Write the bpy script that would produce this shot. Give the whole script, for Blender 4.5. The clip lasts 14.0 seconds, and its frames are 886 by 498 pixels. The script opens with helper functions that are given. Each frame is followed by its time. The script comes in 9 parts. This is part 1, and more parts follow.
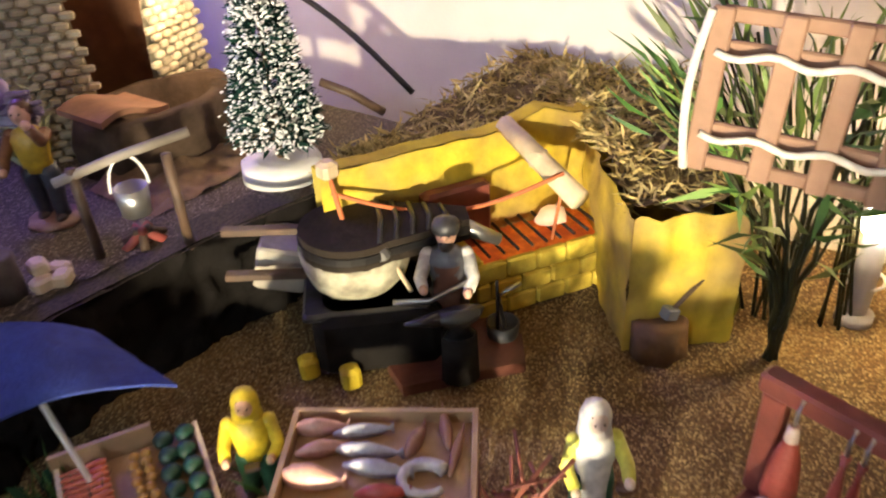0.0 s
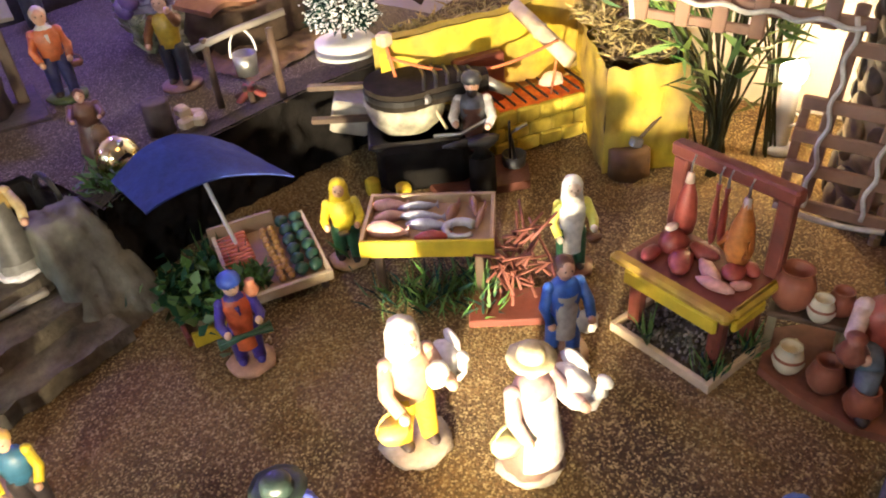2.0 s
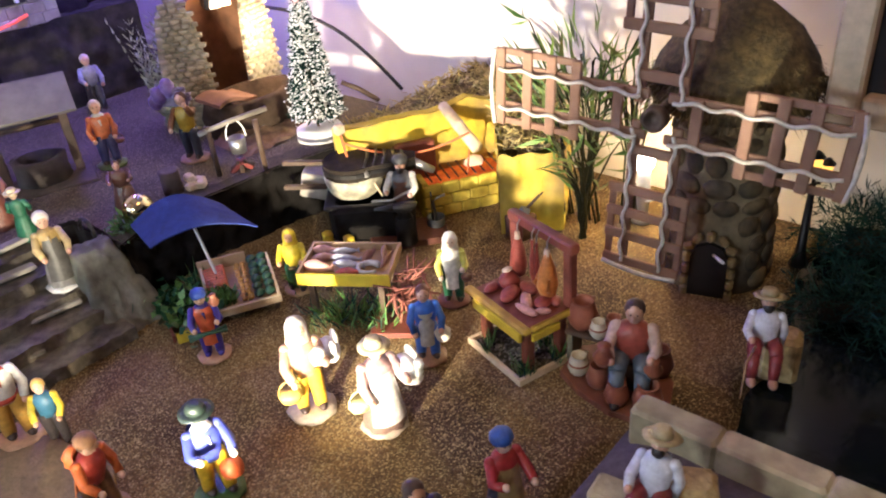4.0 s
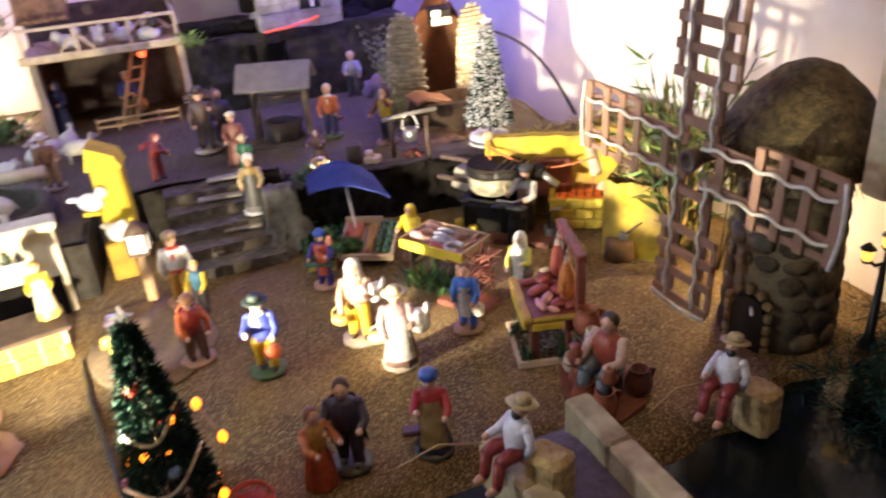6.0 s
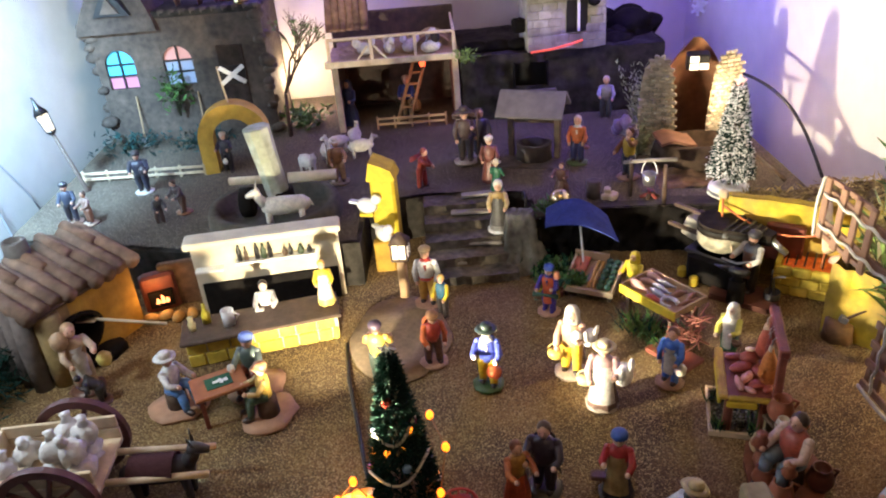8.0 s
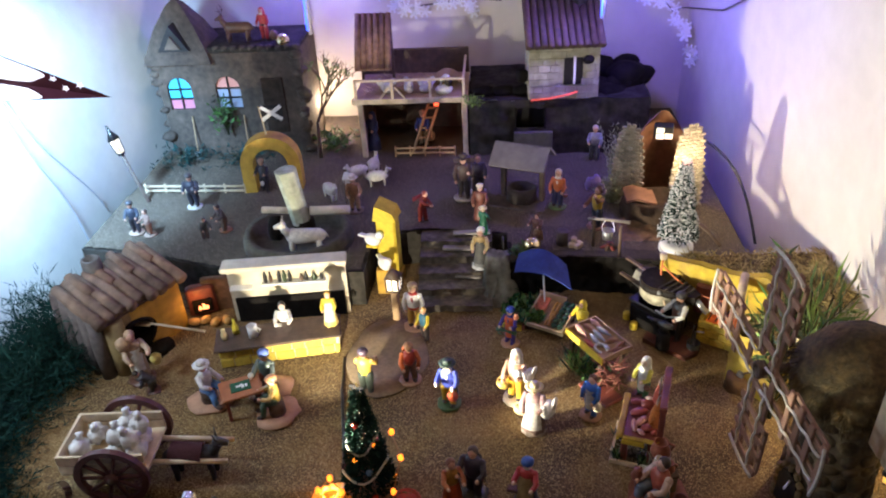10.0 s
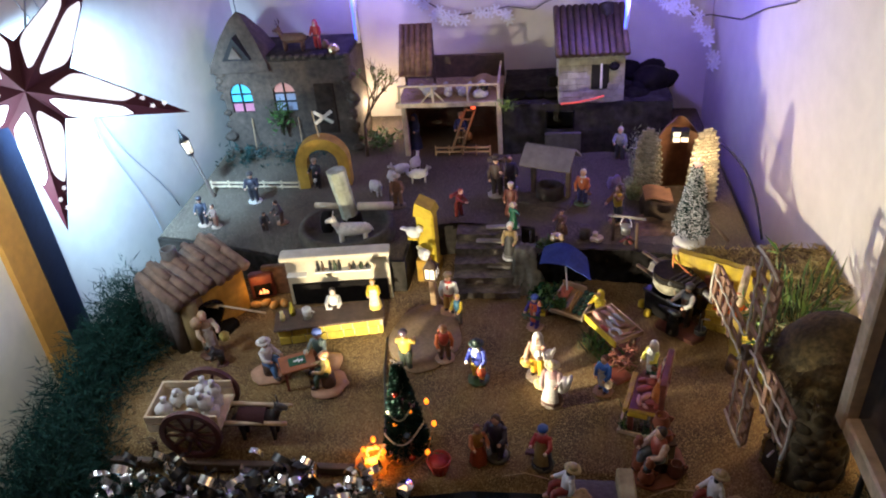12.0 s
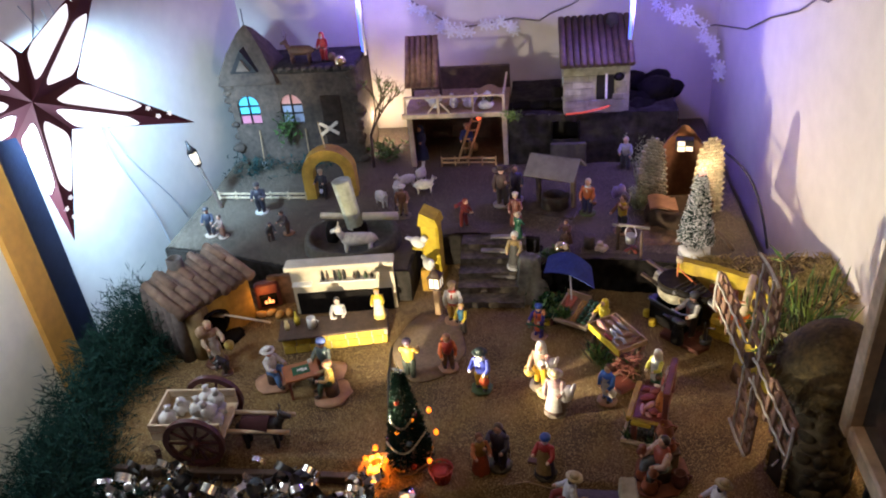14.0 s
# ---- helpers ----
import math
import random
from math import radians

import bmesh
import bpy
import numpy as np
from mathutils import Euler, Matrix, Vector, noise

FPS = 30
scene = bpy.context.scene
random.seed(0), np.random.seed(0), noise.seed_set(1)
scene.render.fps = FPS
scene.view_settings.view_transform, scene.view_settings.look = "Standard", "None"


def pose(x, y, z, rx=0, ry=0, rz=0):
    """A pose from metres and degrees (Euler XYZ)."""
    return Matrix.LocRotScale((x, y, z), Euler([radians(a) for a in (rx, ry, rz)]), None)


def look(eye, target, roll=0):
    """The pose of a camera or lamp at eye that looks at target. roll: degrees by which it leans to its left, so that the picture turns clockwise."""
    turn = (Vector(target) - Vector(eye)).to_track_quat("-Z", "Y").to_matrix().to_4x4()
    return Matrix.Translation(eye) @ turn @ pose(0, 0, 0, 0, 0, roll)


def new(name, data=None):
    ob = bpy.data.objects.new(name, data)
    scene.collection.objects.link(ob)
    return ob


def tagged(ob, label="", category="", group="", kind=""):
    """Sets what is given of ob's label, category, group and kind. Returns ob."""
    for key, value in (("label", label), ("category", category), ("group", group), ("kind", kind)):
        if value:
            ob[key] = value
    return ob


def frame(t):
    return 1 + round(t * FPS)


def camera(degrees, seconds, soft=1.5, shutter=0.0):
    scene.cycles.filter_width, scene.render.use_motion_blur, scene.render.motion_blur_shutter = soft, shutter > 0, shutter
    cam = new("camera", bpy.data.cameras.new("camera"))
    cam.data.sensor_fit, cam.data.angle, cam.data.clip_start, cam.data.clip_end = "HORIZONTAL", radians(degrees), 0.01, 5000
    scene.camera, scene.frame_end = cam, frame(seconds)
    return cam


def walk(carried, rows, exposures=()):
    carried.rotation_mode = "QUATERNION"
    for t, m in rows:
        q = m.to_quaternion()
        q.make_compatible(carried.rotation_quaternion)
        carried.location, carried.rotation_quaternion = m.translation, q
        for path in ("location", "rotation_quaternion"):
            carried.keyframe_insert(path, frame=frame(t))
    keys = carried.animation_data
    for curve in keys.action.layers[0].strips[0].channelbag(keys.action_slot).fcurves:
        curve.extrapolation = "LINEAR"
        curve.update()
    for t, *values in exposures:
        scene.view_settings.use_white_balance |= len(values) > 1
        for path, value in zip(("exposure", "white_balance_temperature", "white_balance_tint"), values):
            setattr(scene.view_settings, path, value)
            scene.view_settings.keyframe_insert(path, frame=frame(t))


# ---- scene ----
cam = camera(60.1, 14.0, 2.0, 0.4)
PATH = [
    (0, (0.052, -0.011, 0.32), (1.417, 1.004, -0.732), -3.0),
    (0.5, (-0.008, -0.057, 0.335), (1.333, 0.983, -0.724), -3.4),
    (1, (-0.049, -0.1, 0.349), (1.243, 0.97, -0.74), -5.0),
    (1.5, (-0.083, -0.118, 0.352), (1.19, 0.919, -0.79), -5.0),
    (2, (-0.108, -0.12, 0.354), (1.141, 0.895, -0.833), -5.1),
    (2.5, (-0.135, -0.16, 0.377), (1.143, 0.85, -0.783), -4.0),
    (3, (-0.186, -0.232, 0.425), (1.116, 0.863, -0.627), -5.7),
    (3.2, (-0.187, -0.252, 0.441), (1.106, 0.831, -0.635), -5.2),
    (5.3, (-0.079, -0.507, 0.442), (0.858, 1.014, -0.457), -6.2),
    (5.5, (-0.062, -0.531, 0.442), (0.789, 1.04, -0.459), -6.0),
    (6, (-0.035, -0.597, 0.444), (0.553, 1.091, -0.453), -4.8),
    (6.5, (-0.051, -0.654, 0.446), (0.204, 1.122, -0.439), -5.6),
    (7, (-0.057, -0.651, 0.486), (0.026, 1.122, -0.434), -6.9),
    (7.2, (-0.062, -0.638, 0.499), (0.016, 1.148, -0.399), -6.2),
    (9.3, (0.026, -0.735, 0.752), (-0.091, 0.938, -0.337), -4.4),
    (9.5, (0.031, -0.752, 0.766), (-0.06, 0.947, -0.284), -3.8),
    (10, (0.078, -0.788, 0.819), (-0.064, 0.902, -0.241), -3.3),
    (10.5, (0.077, -0.846, 0.863), (-0.093, 0.841, -0.198), -3.9),
    (11, (0.084, -0.884, 0.889), (-0.149, 0.801, -0.164), -4.3),
    (11.5, (0.1, -0.913, 0.902), (-0.143, 0.776, -0.142), -4.8),
    (12, (0.115, -0.909, 0.912), (-0.147, 0.751, -0.173), -5.1),
    (12.5, (0.116, -0.908, 0.915), (-0.149, 0.748, -0.175), -5.0),
    (13, (0.122, -0.908, 0.912), (-0.148, 0.753, -0.168), -5.4),
    (13.5, (0.127, -0.907, 0.909), (-0.168, 0.764, -0.15), -5.7),
    (14, (0.131, -0.914, 0.905), (-0.163, 0.762, -0.147), -5.7),
]
walk(cam, [(t, look(eye, target, roll)) for t, eye, target, roll in PATH],
     [(0.0, 0.1, 6600, 8), (0.5, 0.2, 6250, 9), (1.0, 0.42, 6750, 9), (2.0, 0.48, 6750, 9), (3.0, 0.6, 6500, 10), (5.5, 0.4, 5650, 13), (6.0, 0.5, 6400, 11), (6.5, 0.6, 6900, 10), (7.0, 0.5, 6950, 9), (7.3, 0.25, 6800, 8),
      (9.3, 0.1, 6100, 8), (9.6, 0.0, 6100, 8), (10.0, -0.1, 5900, 9), (10.5, -0.28, 6900, 8), (11.5, -0.4, 6150, 9), (12.0, -0.42, 6250, 9), (12.5, -0.42, 6700, 10), (13.0, -0.4, 6950, 10), (13.5, -0.42, 6600, 11), (14.0, -0.42, 6450, 11)])

# ---- world and lamps ----
world = bpy.data.worlds.new("room_dark")
scene.world = world
world.use_nodes = True
world.node_tree.nodes["Background"].inputs[0].default_value = (0.9, 0.85, 0.8, 1)
world.node_tree.nodes["Background"].inputs[1].default_value = 0.02


def lamp(name, kind, m, watts, colour, size=0.02, angle=60, blend=0.5):
    data = bpy.data.lights.new(name, kind)
    data.energy, data.color = watts, colour
    if kind == "SPOT":
        data.spot_size, data.spot_blend, data.shadow_soft_size = radians(angle), blend, size
    elif kind == "AREA":
        data.size = size
    else:
        data.shadow_soft_size = size
    ob = new(name, data)
    ob.matrix_world = m
    return ob


WARM, COOL, BLUE = (1.0, 0.86, 0.60), (0.40, 0.68, 1.0), (0.22, 0.15, 1.0)


def aim(at, az, el):
    """A pose at a place that looks along a compass angle and a rise, both in degrees."""
    a, e = radians(az), radians(el)
    return look(at, (at[0] + math.cos(e) * math.cos(a), at[1] + math.cos(e) * math.sin(a), at[2] + math.sin(e)))


# two small spot lamps lie low in the garland at the table's front edge
lamp("market_spot_light", "SPOT", aim((-0.243, -0.102, 0.104), 21, 10), 53.0, WARM, 0.010, 52, 0.12)
lamp("tavern_spot_light", "SPOT", aim((-0.185, -0.070, 0.066), 92, 14), 17.5, WARM, 0.008, 80, 0.6)
# unseen area lamp, added as warm fill for the room's ambient light
lamp("room_fill_light", "AREA", look((0.0, -0.5, 1.70), (0.0, 0.2, 0.0)), 4.6, (1.0, 0.60, 0.27), 0.6)
lamp("wall_bulb_light", "POINT", pose(0.535, 0.012, 0.074), 0.9, (1.0, 0.66, 0.28), 0.010)
lamp("star_light", "SPOT", look((-0.72, 0.24, 0.54), (-0.84, 0.46, 0.32)), 85.0, COOL, 0.04, 98, 0.75)
lamp("paper_star_light", "POINT", pose(-0.690, -0.080, 0.430), 6.8, (0.80, 0.90, 1.0), 0.05)
lamp("blue_tube_light", "POINT", pose(0.300, 0.72, 0.46), 5.4, BLUE, 0.02)
lamp("left_tube_light", "POINT", pose(-0.346, 0.93, 0.44), 1.8, BLUE, 0.02)
lamp("cave_lantern_light", "POINT", pose(0.430, 0.500, 0.190), 0.6, (1.0, 0.70, 0.40), 0.008)
lamp("tree_fairy_light", "POINT", pose(-0.147, -0.128, 0.022), 0.2, (1.0, 0.40, 0.06), 0.01)
lamp("oven_fire_light", "POINT", pose(-0.452, 0.278, 0.045), 0.06, (1.0, 0.45, 0.12), 0.008)
lamp("castle_rear_light", "POINT", pose(-0.335, 0.965, 0.150), 1.3, (1.0, 0.72, 0.45), 0.02)
lamp("stable_light", "POINT", pose(-0.053, 0.808, 0.170), 0.04, (1.0, 0.25, 0.12), 0.006)

# ---- materials ----
MATS = {}


def surface(name, colour, rough=0.6, metal=0.0, vary=0.25, scale=60.0, bump=0.3, bscale=None, second=None, mix_scale=15.0, emit=0.0, emit_colour=None, islands=0.0, coat=0.0):
    """A procedural surface: two scales of colour variation and a fine relief."""
    if name in MATS:
        return MATS[name]
    mat = bpy.data.materials.new(name)
    mat.use_nodes = True
    nt = mat.node_tree
    n, l = nt.nodes, nt.links
    b = n["Principled BSDF"]
    co = n.new("ShaderNodeTexCoord")
    fine, big = n.new("ShaderNodeTexNoise"), n.new("ShaderNodeTexNoise")
    fine.inputs["Scale"].default_value, fine.inputs["Detail"].default_value = scale, 5
    big.inputs["Scale"].default_value, big.inputs["Detail"].default_value = mix_scale, 3
    for k in (fine, big):
        l.new(co.outputs["Object"], k.inputs["Vector"])
    ramp = n.new("ShaderNodeMapRange")
    l.new(big.outputs["Fac"], ramp.inputs["Value"])
    ramp.inputs["From Min"].default_value, ramp.inputs["From Max"].default_value = 0.35, 0.65
    base = n.new("ShaderNodeMix")
    base.data_type = "RGBA"
    other = second or tuple(c * (1 - vary * 0.6) for c in colour)
    base.inputs["A"].default_value, base.inputs["B"].default_value = (*colour, 1), (*other, 1)
    l.new(ramp.outputs[0], base.inputs["Factor"])
    grain = n.new("ShaderNodeMapRange")
    l.new(fine.outputs["Fac"], grain.inputs["Value"])
    grain.inputs["From Min"].default_value, grain.inputs["From Max"].default_value = 0.3, 0.7
    grain.inputs["To Min"].default_value, grain.inputs["To Max"].default_value = 1 - vary, 1 + vary * 0.6
    mul = n.new("ShaderNodeVectorMath")
    mul.operation = "SCALE"
    l.new(base.outputs["Result"], mul.inputs[0])
    l.new(grain.outputs[0], mul.inputs["Scale"])
    last = mul
    if islands:
        geo, rnd, mul2 = n.new("ShaderNodeNewGeometry"), n.new("ShaderNodeMapRange"), n.new("ShaderNodeVectorMath")
        info, add, fr = n.new("ShaderNodeObjectInfo"), n.new("ShaderNodeMath"), n.new("ShaderNodeMath")
        l.new(geo.outputs["Random Per Island"], add.inputs[0])
        l.new(info.outputs["Random"], add.inputs[1])
        fr.operation = "FRACT"
        l.new(add.outputs[0], fr.inputs[0])
        l.new(fr.outputs[0], rnd.inputs["Value"])
        rnd.inputs["To Min"].default_value, rnd.inputs["To Max"].default_value = 1 - islands, 1 + islands
        mul2.operation = "SCALE"
        l.new(mul.outputs[0], mul2.inputs[0])
        l.new(rnd.outputs[0], mul2.inputs["Scale"])
        last = mul2
    l.new(last.outputs[0], b.inputs["Base Color"])
    b.inputs["Roughness"].default_value, b.inputs["Metallic"].default_value = rough, metal
    if max(colour) < 0.08 and rough > 0.55:
        b.inputs["Specular IOR Level"].default_value = 0.12
    if coat:
        b.inputs["Coat Weight"].default_value, b.inputs["Coat Roughness"].default_value = coat, 0.25
    if bump:
        bn, bt = n.new("ShaderNodeBump"), n.new("ShaderNodeTexNoise")
        bt.inputs["Scale"].default_value, bt.inputs["Detail"].default_value = bscale or scale * 2, 6
        l.new(co.outputs["Object"], bt.inputs["Vector"])
        l.new(bt.outputs["Fac"], bn.inputs["Height"])
        bn.inputs["Strength"].default_value, bn.inputs["Distance"].default_value = bump, 0.002
        l.new(bn.outputs["Normal"], b.inputs["Normal"])
    if emit:
        b.inputs["Emission Color"].default_value = (*(emit_colour or colour), 1)
        b.inputs["Emission Strength"].default_value = emit
    MATS[name] = mat
    return mat


def paint(r, g, b):
    """Hand-painted fired clay in one colour."""
    return surface("clay_%d_%d_%d" % (r * 100, g * 100, b * 100), (r, g, b), 0.45, 0, 0.24, 220, 0.22, 420, None, 95, coat=0.12)


def glow(name, colour, strength):
    return surface(name, colour, 0.4, 0, 0.03, 60, 0, emit=strength, emit_colour=colour)


WHITE_WALL = surface("painted_wall", (0.68, 0.64, 0.575), 0.85, 0, 0.05, 30, 0.25, 260, (0.61, 0.57, 0.515), 3)
def gravel(name, colour, second, grain, share, scale=900.0):
    """Loose sand: a brown bed with scattered pale grains."""
    mat = surface(name, colour, 0.95, 0, 0.55, 420, 1.0, 520, second, 9)
    n, l = mat.node_tree.nodes, mat.node_tree.links
    b = n["Principled BSDF"]
    old = b.inputs["Base Color"].links[0].from_socket
    vo, thr, mx, co = n.new("ShaderNodeTexVoronoi"), n.new("ShaderNodeMapRange"), n.new("ShaderNodeMix"), n.new("ShaderNodeTexCoord")
    vo.inputs["Scale"].default_value = scale
    l.new(co.outputs["Object"], vo.inputs["Vector"])
    sep = n.new("ShaderNodeSeparateColor")
    l.new(vo.outputs["Color"], sep.inputs["Color"])
    l.new(sep.outputs[0], thr.inputs["Value"])
    thr.inputs["From Min"].default_value, thr.inputs["From Max"].default_value = 1 - share, 1.0
    mx.data_type = "RGBA"
    l.new(thr.outputs[0], mx.inputs["Factor"])
    l.new(old, mx.inputs["A"])
    mx.inputs["B"].default_value = (*grain, 1)
    l.new(mx.outputs["Result"], b.inputs["Base Color"])
    return mat


EARTH = gravel("brown_sand", (0.205, 0.122, 0.040), (0.072, 0.040, 0.015), (0.42, 0.31, 0.14), 0.36, 820.0)
SLAB = surface("grey_slab", (0.165, 0.135, 0.098), 0.9, 0, 0.5, 90, 0.9, 200, (0.066, 0.054, 0.040), 22)
ROCK = surface("dark_painted_rock", (0.055, 0.048, 0.04), 0.85, 0, 0.5, 60, 1.0, 90, (0.025, 0.022, 0.02), 20)
CASTLE = surface("castle_grey_brown", (0.105, 0.078, 0.058), 0.9, 0, 0.4, 80, 0.8, 130, (0.062, 0.046, 0.036), 16)
OCHRE = surface("ochre_plaster", (0.55, 0.33, 0.045), 0.8, 0, 0.25, 60, 0.5, 160, (0.42, 0.24, 0.03), 18)
YELLOW = surface("yellow_plaster", (0.66, 0.50, 0.03), 0.75, 0, 0.2, 70, 0.5, 180, (0.52, 0.36, 0.02), 24)
SHADED_YELLOW = surface("shaded_yellow_plaster", (0.42, 0.33, 0.06), 0.8, 0, 0.3, 70, 0.6, 160, (0.30, 0.22, 0.05), 20)
WOOD = surface("light_wood", (0.46, 0.31, 0.17), 0.65, 0, 0.3, 60, 0.35, 160, (0.36, 0.23, 0.12), 30)
PALE_WOOD = surface("pale_wood", (0.62, 0.50, 0.34), 0.65, 0, 0.25, 70, 0.35, 160, (0.52, 0.40, 0.26), 30)
DARK_WOOD = surface("dark_wood", (0.10, 0.058, 0.035), 0.6, 0, 0.35, 80, 0.4, 180, (0.065, 0.038, 0.024), 24)
RED_WOOD = surface("red_brown_wood", (0.22, 0.055, 0.035), 0.5, 0, 0.25, 80, 0.35, 180, (0.15, 0.04, 0.028), 30)
CARD = surface("brown_card", (0.27, 0.155, 0.10), 0.75, 0, 0.15, 90, 0.25, 220, (0.22, 0.12, 0.08), 20)
TILE = surface("terracotta_tile", (0.30, 0.165, 0.10), 0.8, 0, 0.4, 70, 0.6, 150, (0.20, 0.11, 0.07), 26, islands=0.25)
DARK_TILE = surface("dark_tile", (0.11, 0.065, 0.045), 0.7, 0, 0.4, 70, 0.6, 150, (0.07, 0.04, 0.03), 26, islands=0.25)
CREAM = surface("cream_plaster", (0.62, 0.56, 0.42), 0.8, 0, 0.12, 70, 0.4, 160, (0.55, 0.48, 0.34), 24)
BLOCK = surface("yellow_block", (0.60, 0.47, 0.06), 0.75, 0, 0.25, 90, 0.5, 200, (0.48, 0.34, 0.04), 40, islands=0.15)
BRICK = surface("straw_brick", (0.50, 0.44, 0.32), 0.85, 0, 0.3, 80, 0.5, 200, (0.36, 0.30, 0.20), 40, islands=0.25)
CORK = surface("cork_bark", (0.20, 0.115, 0.06), 0.9, 0, 0.5, 60, 1.0, 110, (0.10, 0.06, 0.03), 25)
MOSS = surface("dry_moss", (0.58, 0.46, 0.19), 0.95, 0, 0.4, 120, 0.3, 300, (0.40, 0.30, 0.11), 25, islands=0.45)
LEAF = surface("green_leaf", (0.075, 0.17, 0.035), 0.5, 0, 0.25, 60, 0.1, 200, (0.05, 0.12, 0.025), 20, islands=0.4)
LIME = surface("lime_leaf", (0.20, 0.30, 0.06), 0.5, 0, 0.25, 60, 0.1, 200, (0.14, 0.24, 0.05), 20, islands=0.4)
FIR = surface("fir_needles", (0.012, 0.042, 0.033), 0.85, 0, 0.3, 60, 0, None, (0.012, 0.042, 0.034), 12, islands=0.5)
FIR_BLUE = surface("blue_fir_needles", (0.03, 0.075, 0.07), 0.6, 0, 0.3, 60, 0, None, (0.018, 0.05, 0.045), 12, islands=0.5)
SNOW = surface("flock_snow", (0.80, 0.82, 0.84), 0.8, 0, 0.06, 120, 0.2, 300)
PALM = surface("frosted_palm", (0.42, 0.44, 0.30), 0.6, 0, 0.2, 60, 0.1, 200, (0.30, 0.34, 0.18), 20, islands=0.4)
STEM = surface("dark_stem", (0.045, 0.045, 0.02), 0.6, 0, 0.3, 60, 0.3, 200)
BLACK = surface("black_paint", (0.012, 0.011, 0.011), 0.4, 0, 0.3, 80, 0.2, 200)
DULL_BLACK = surface("dull_black", (0.012, 0.010, 0.009), 0.9, 0, 0.4, 80, 0.5, 160)
BLUE_CLOTH = surface("blue_felt", (0.018, 0.036, 0.19), 0.85, 0, 0.25, 160, 0.4, 500, (0.012, 0.024, 0.13), 20)
WATER = surface("dark_water", (0.006, 0.012, 0.016), 0.12, 0, 0.3, 12, 0.25, 45)
SILVER = surface("silver_foil", (0.82, 0.82, 0.80), 0.18, 1.0, 0.06, 40, 0.08, 200)
GOLD = surface("gold_ball", (0.85, 0.70, 0.40), 0.12, 1.0, 0.04, 40, 0)
IRON = surface("grey_metal", (0.42, 0.42, 0.42), 0.35, 0.9, 0.15, 80, 0.1, 200)
WHITE = surface("white_paint", (0.78, 0.77, 0.74), 0.5, 0, 0.08, 90, 0.2, 200)
BASE_TAN = surface("tan_base", (0.44, 0.25, 0.15), 0.6, 0, 0.2, 90, 0.4, 200)
ROPE = surface("orange_cord", (0.55, 0.16, 0.06), 0.8, 0, 0.2, 200, 0.3, 400)
EMBER = surface("ember_bed", (0.50, 0.06, 0.015), 0.7, 0, 0.4, 120, 0.6, 220, (0.65, 0.20, 0.02), 60, emit=0.22, emit_colour=(1.0, 0.16, 0.02))
CLAYPOT = surface("terracotta_pot", (0.30, 0.095, 0.05), 0.5, 0, 0.2, 90, 0.2, 200)
FLOORM = surface("dark_floor", (0.10, 0.08, 0.065), 0.6, 0, 0.2, 20, 0.1, 60)
SHEET = surface("dark_table_cloth", (0.03, 0.028, 0.026), 0.9, 0, 0.3, 60, 0.3, 300)
PURPLE = surface("purple_card", (0.085, 0.013, 0.032), 0.6, 0, 0.1, 60, 0.1, 200)
PANE_WARM = glow("lamp_pane", (1.0, 0.87, 0.66), 1.3)
BULB = glow("bulb_glow", (1.0, 0.90, 0.72), 30.0)
AMBER = glow("amber_bulb", (1.0, 0.24, 0.012), 3.0)
TUBE = glow("blue_tube_glow", (0.06, 0.13, 1.0), 3.5)
STARPANE = glow("star_paper", (0.93, 0.92, 1.0), 1.5)
REDGLOW = glow("red_lamp", (1.0, 0.10, 0.03), 3.0)


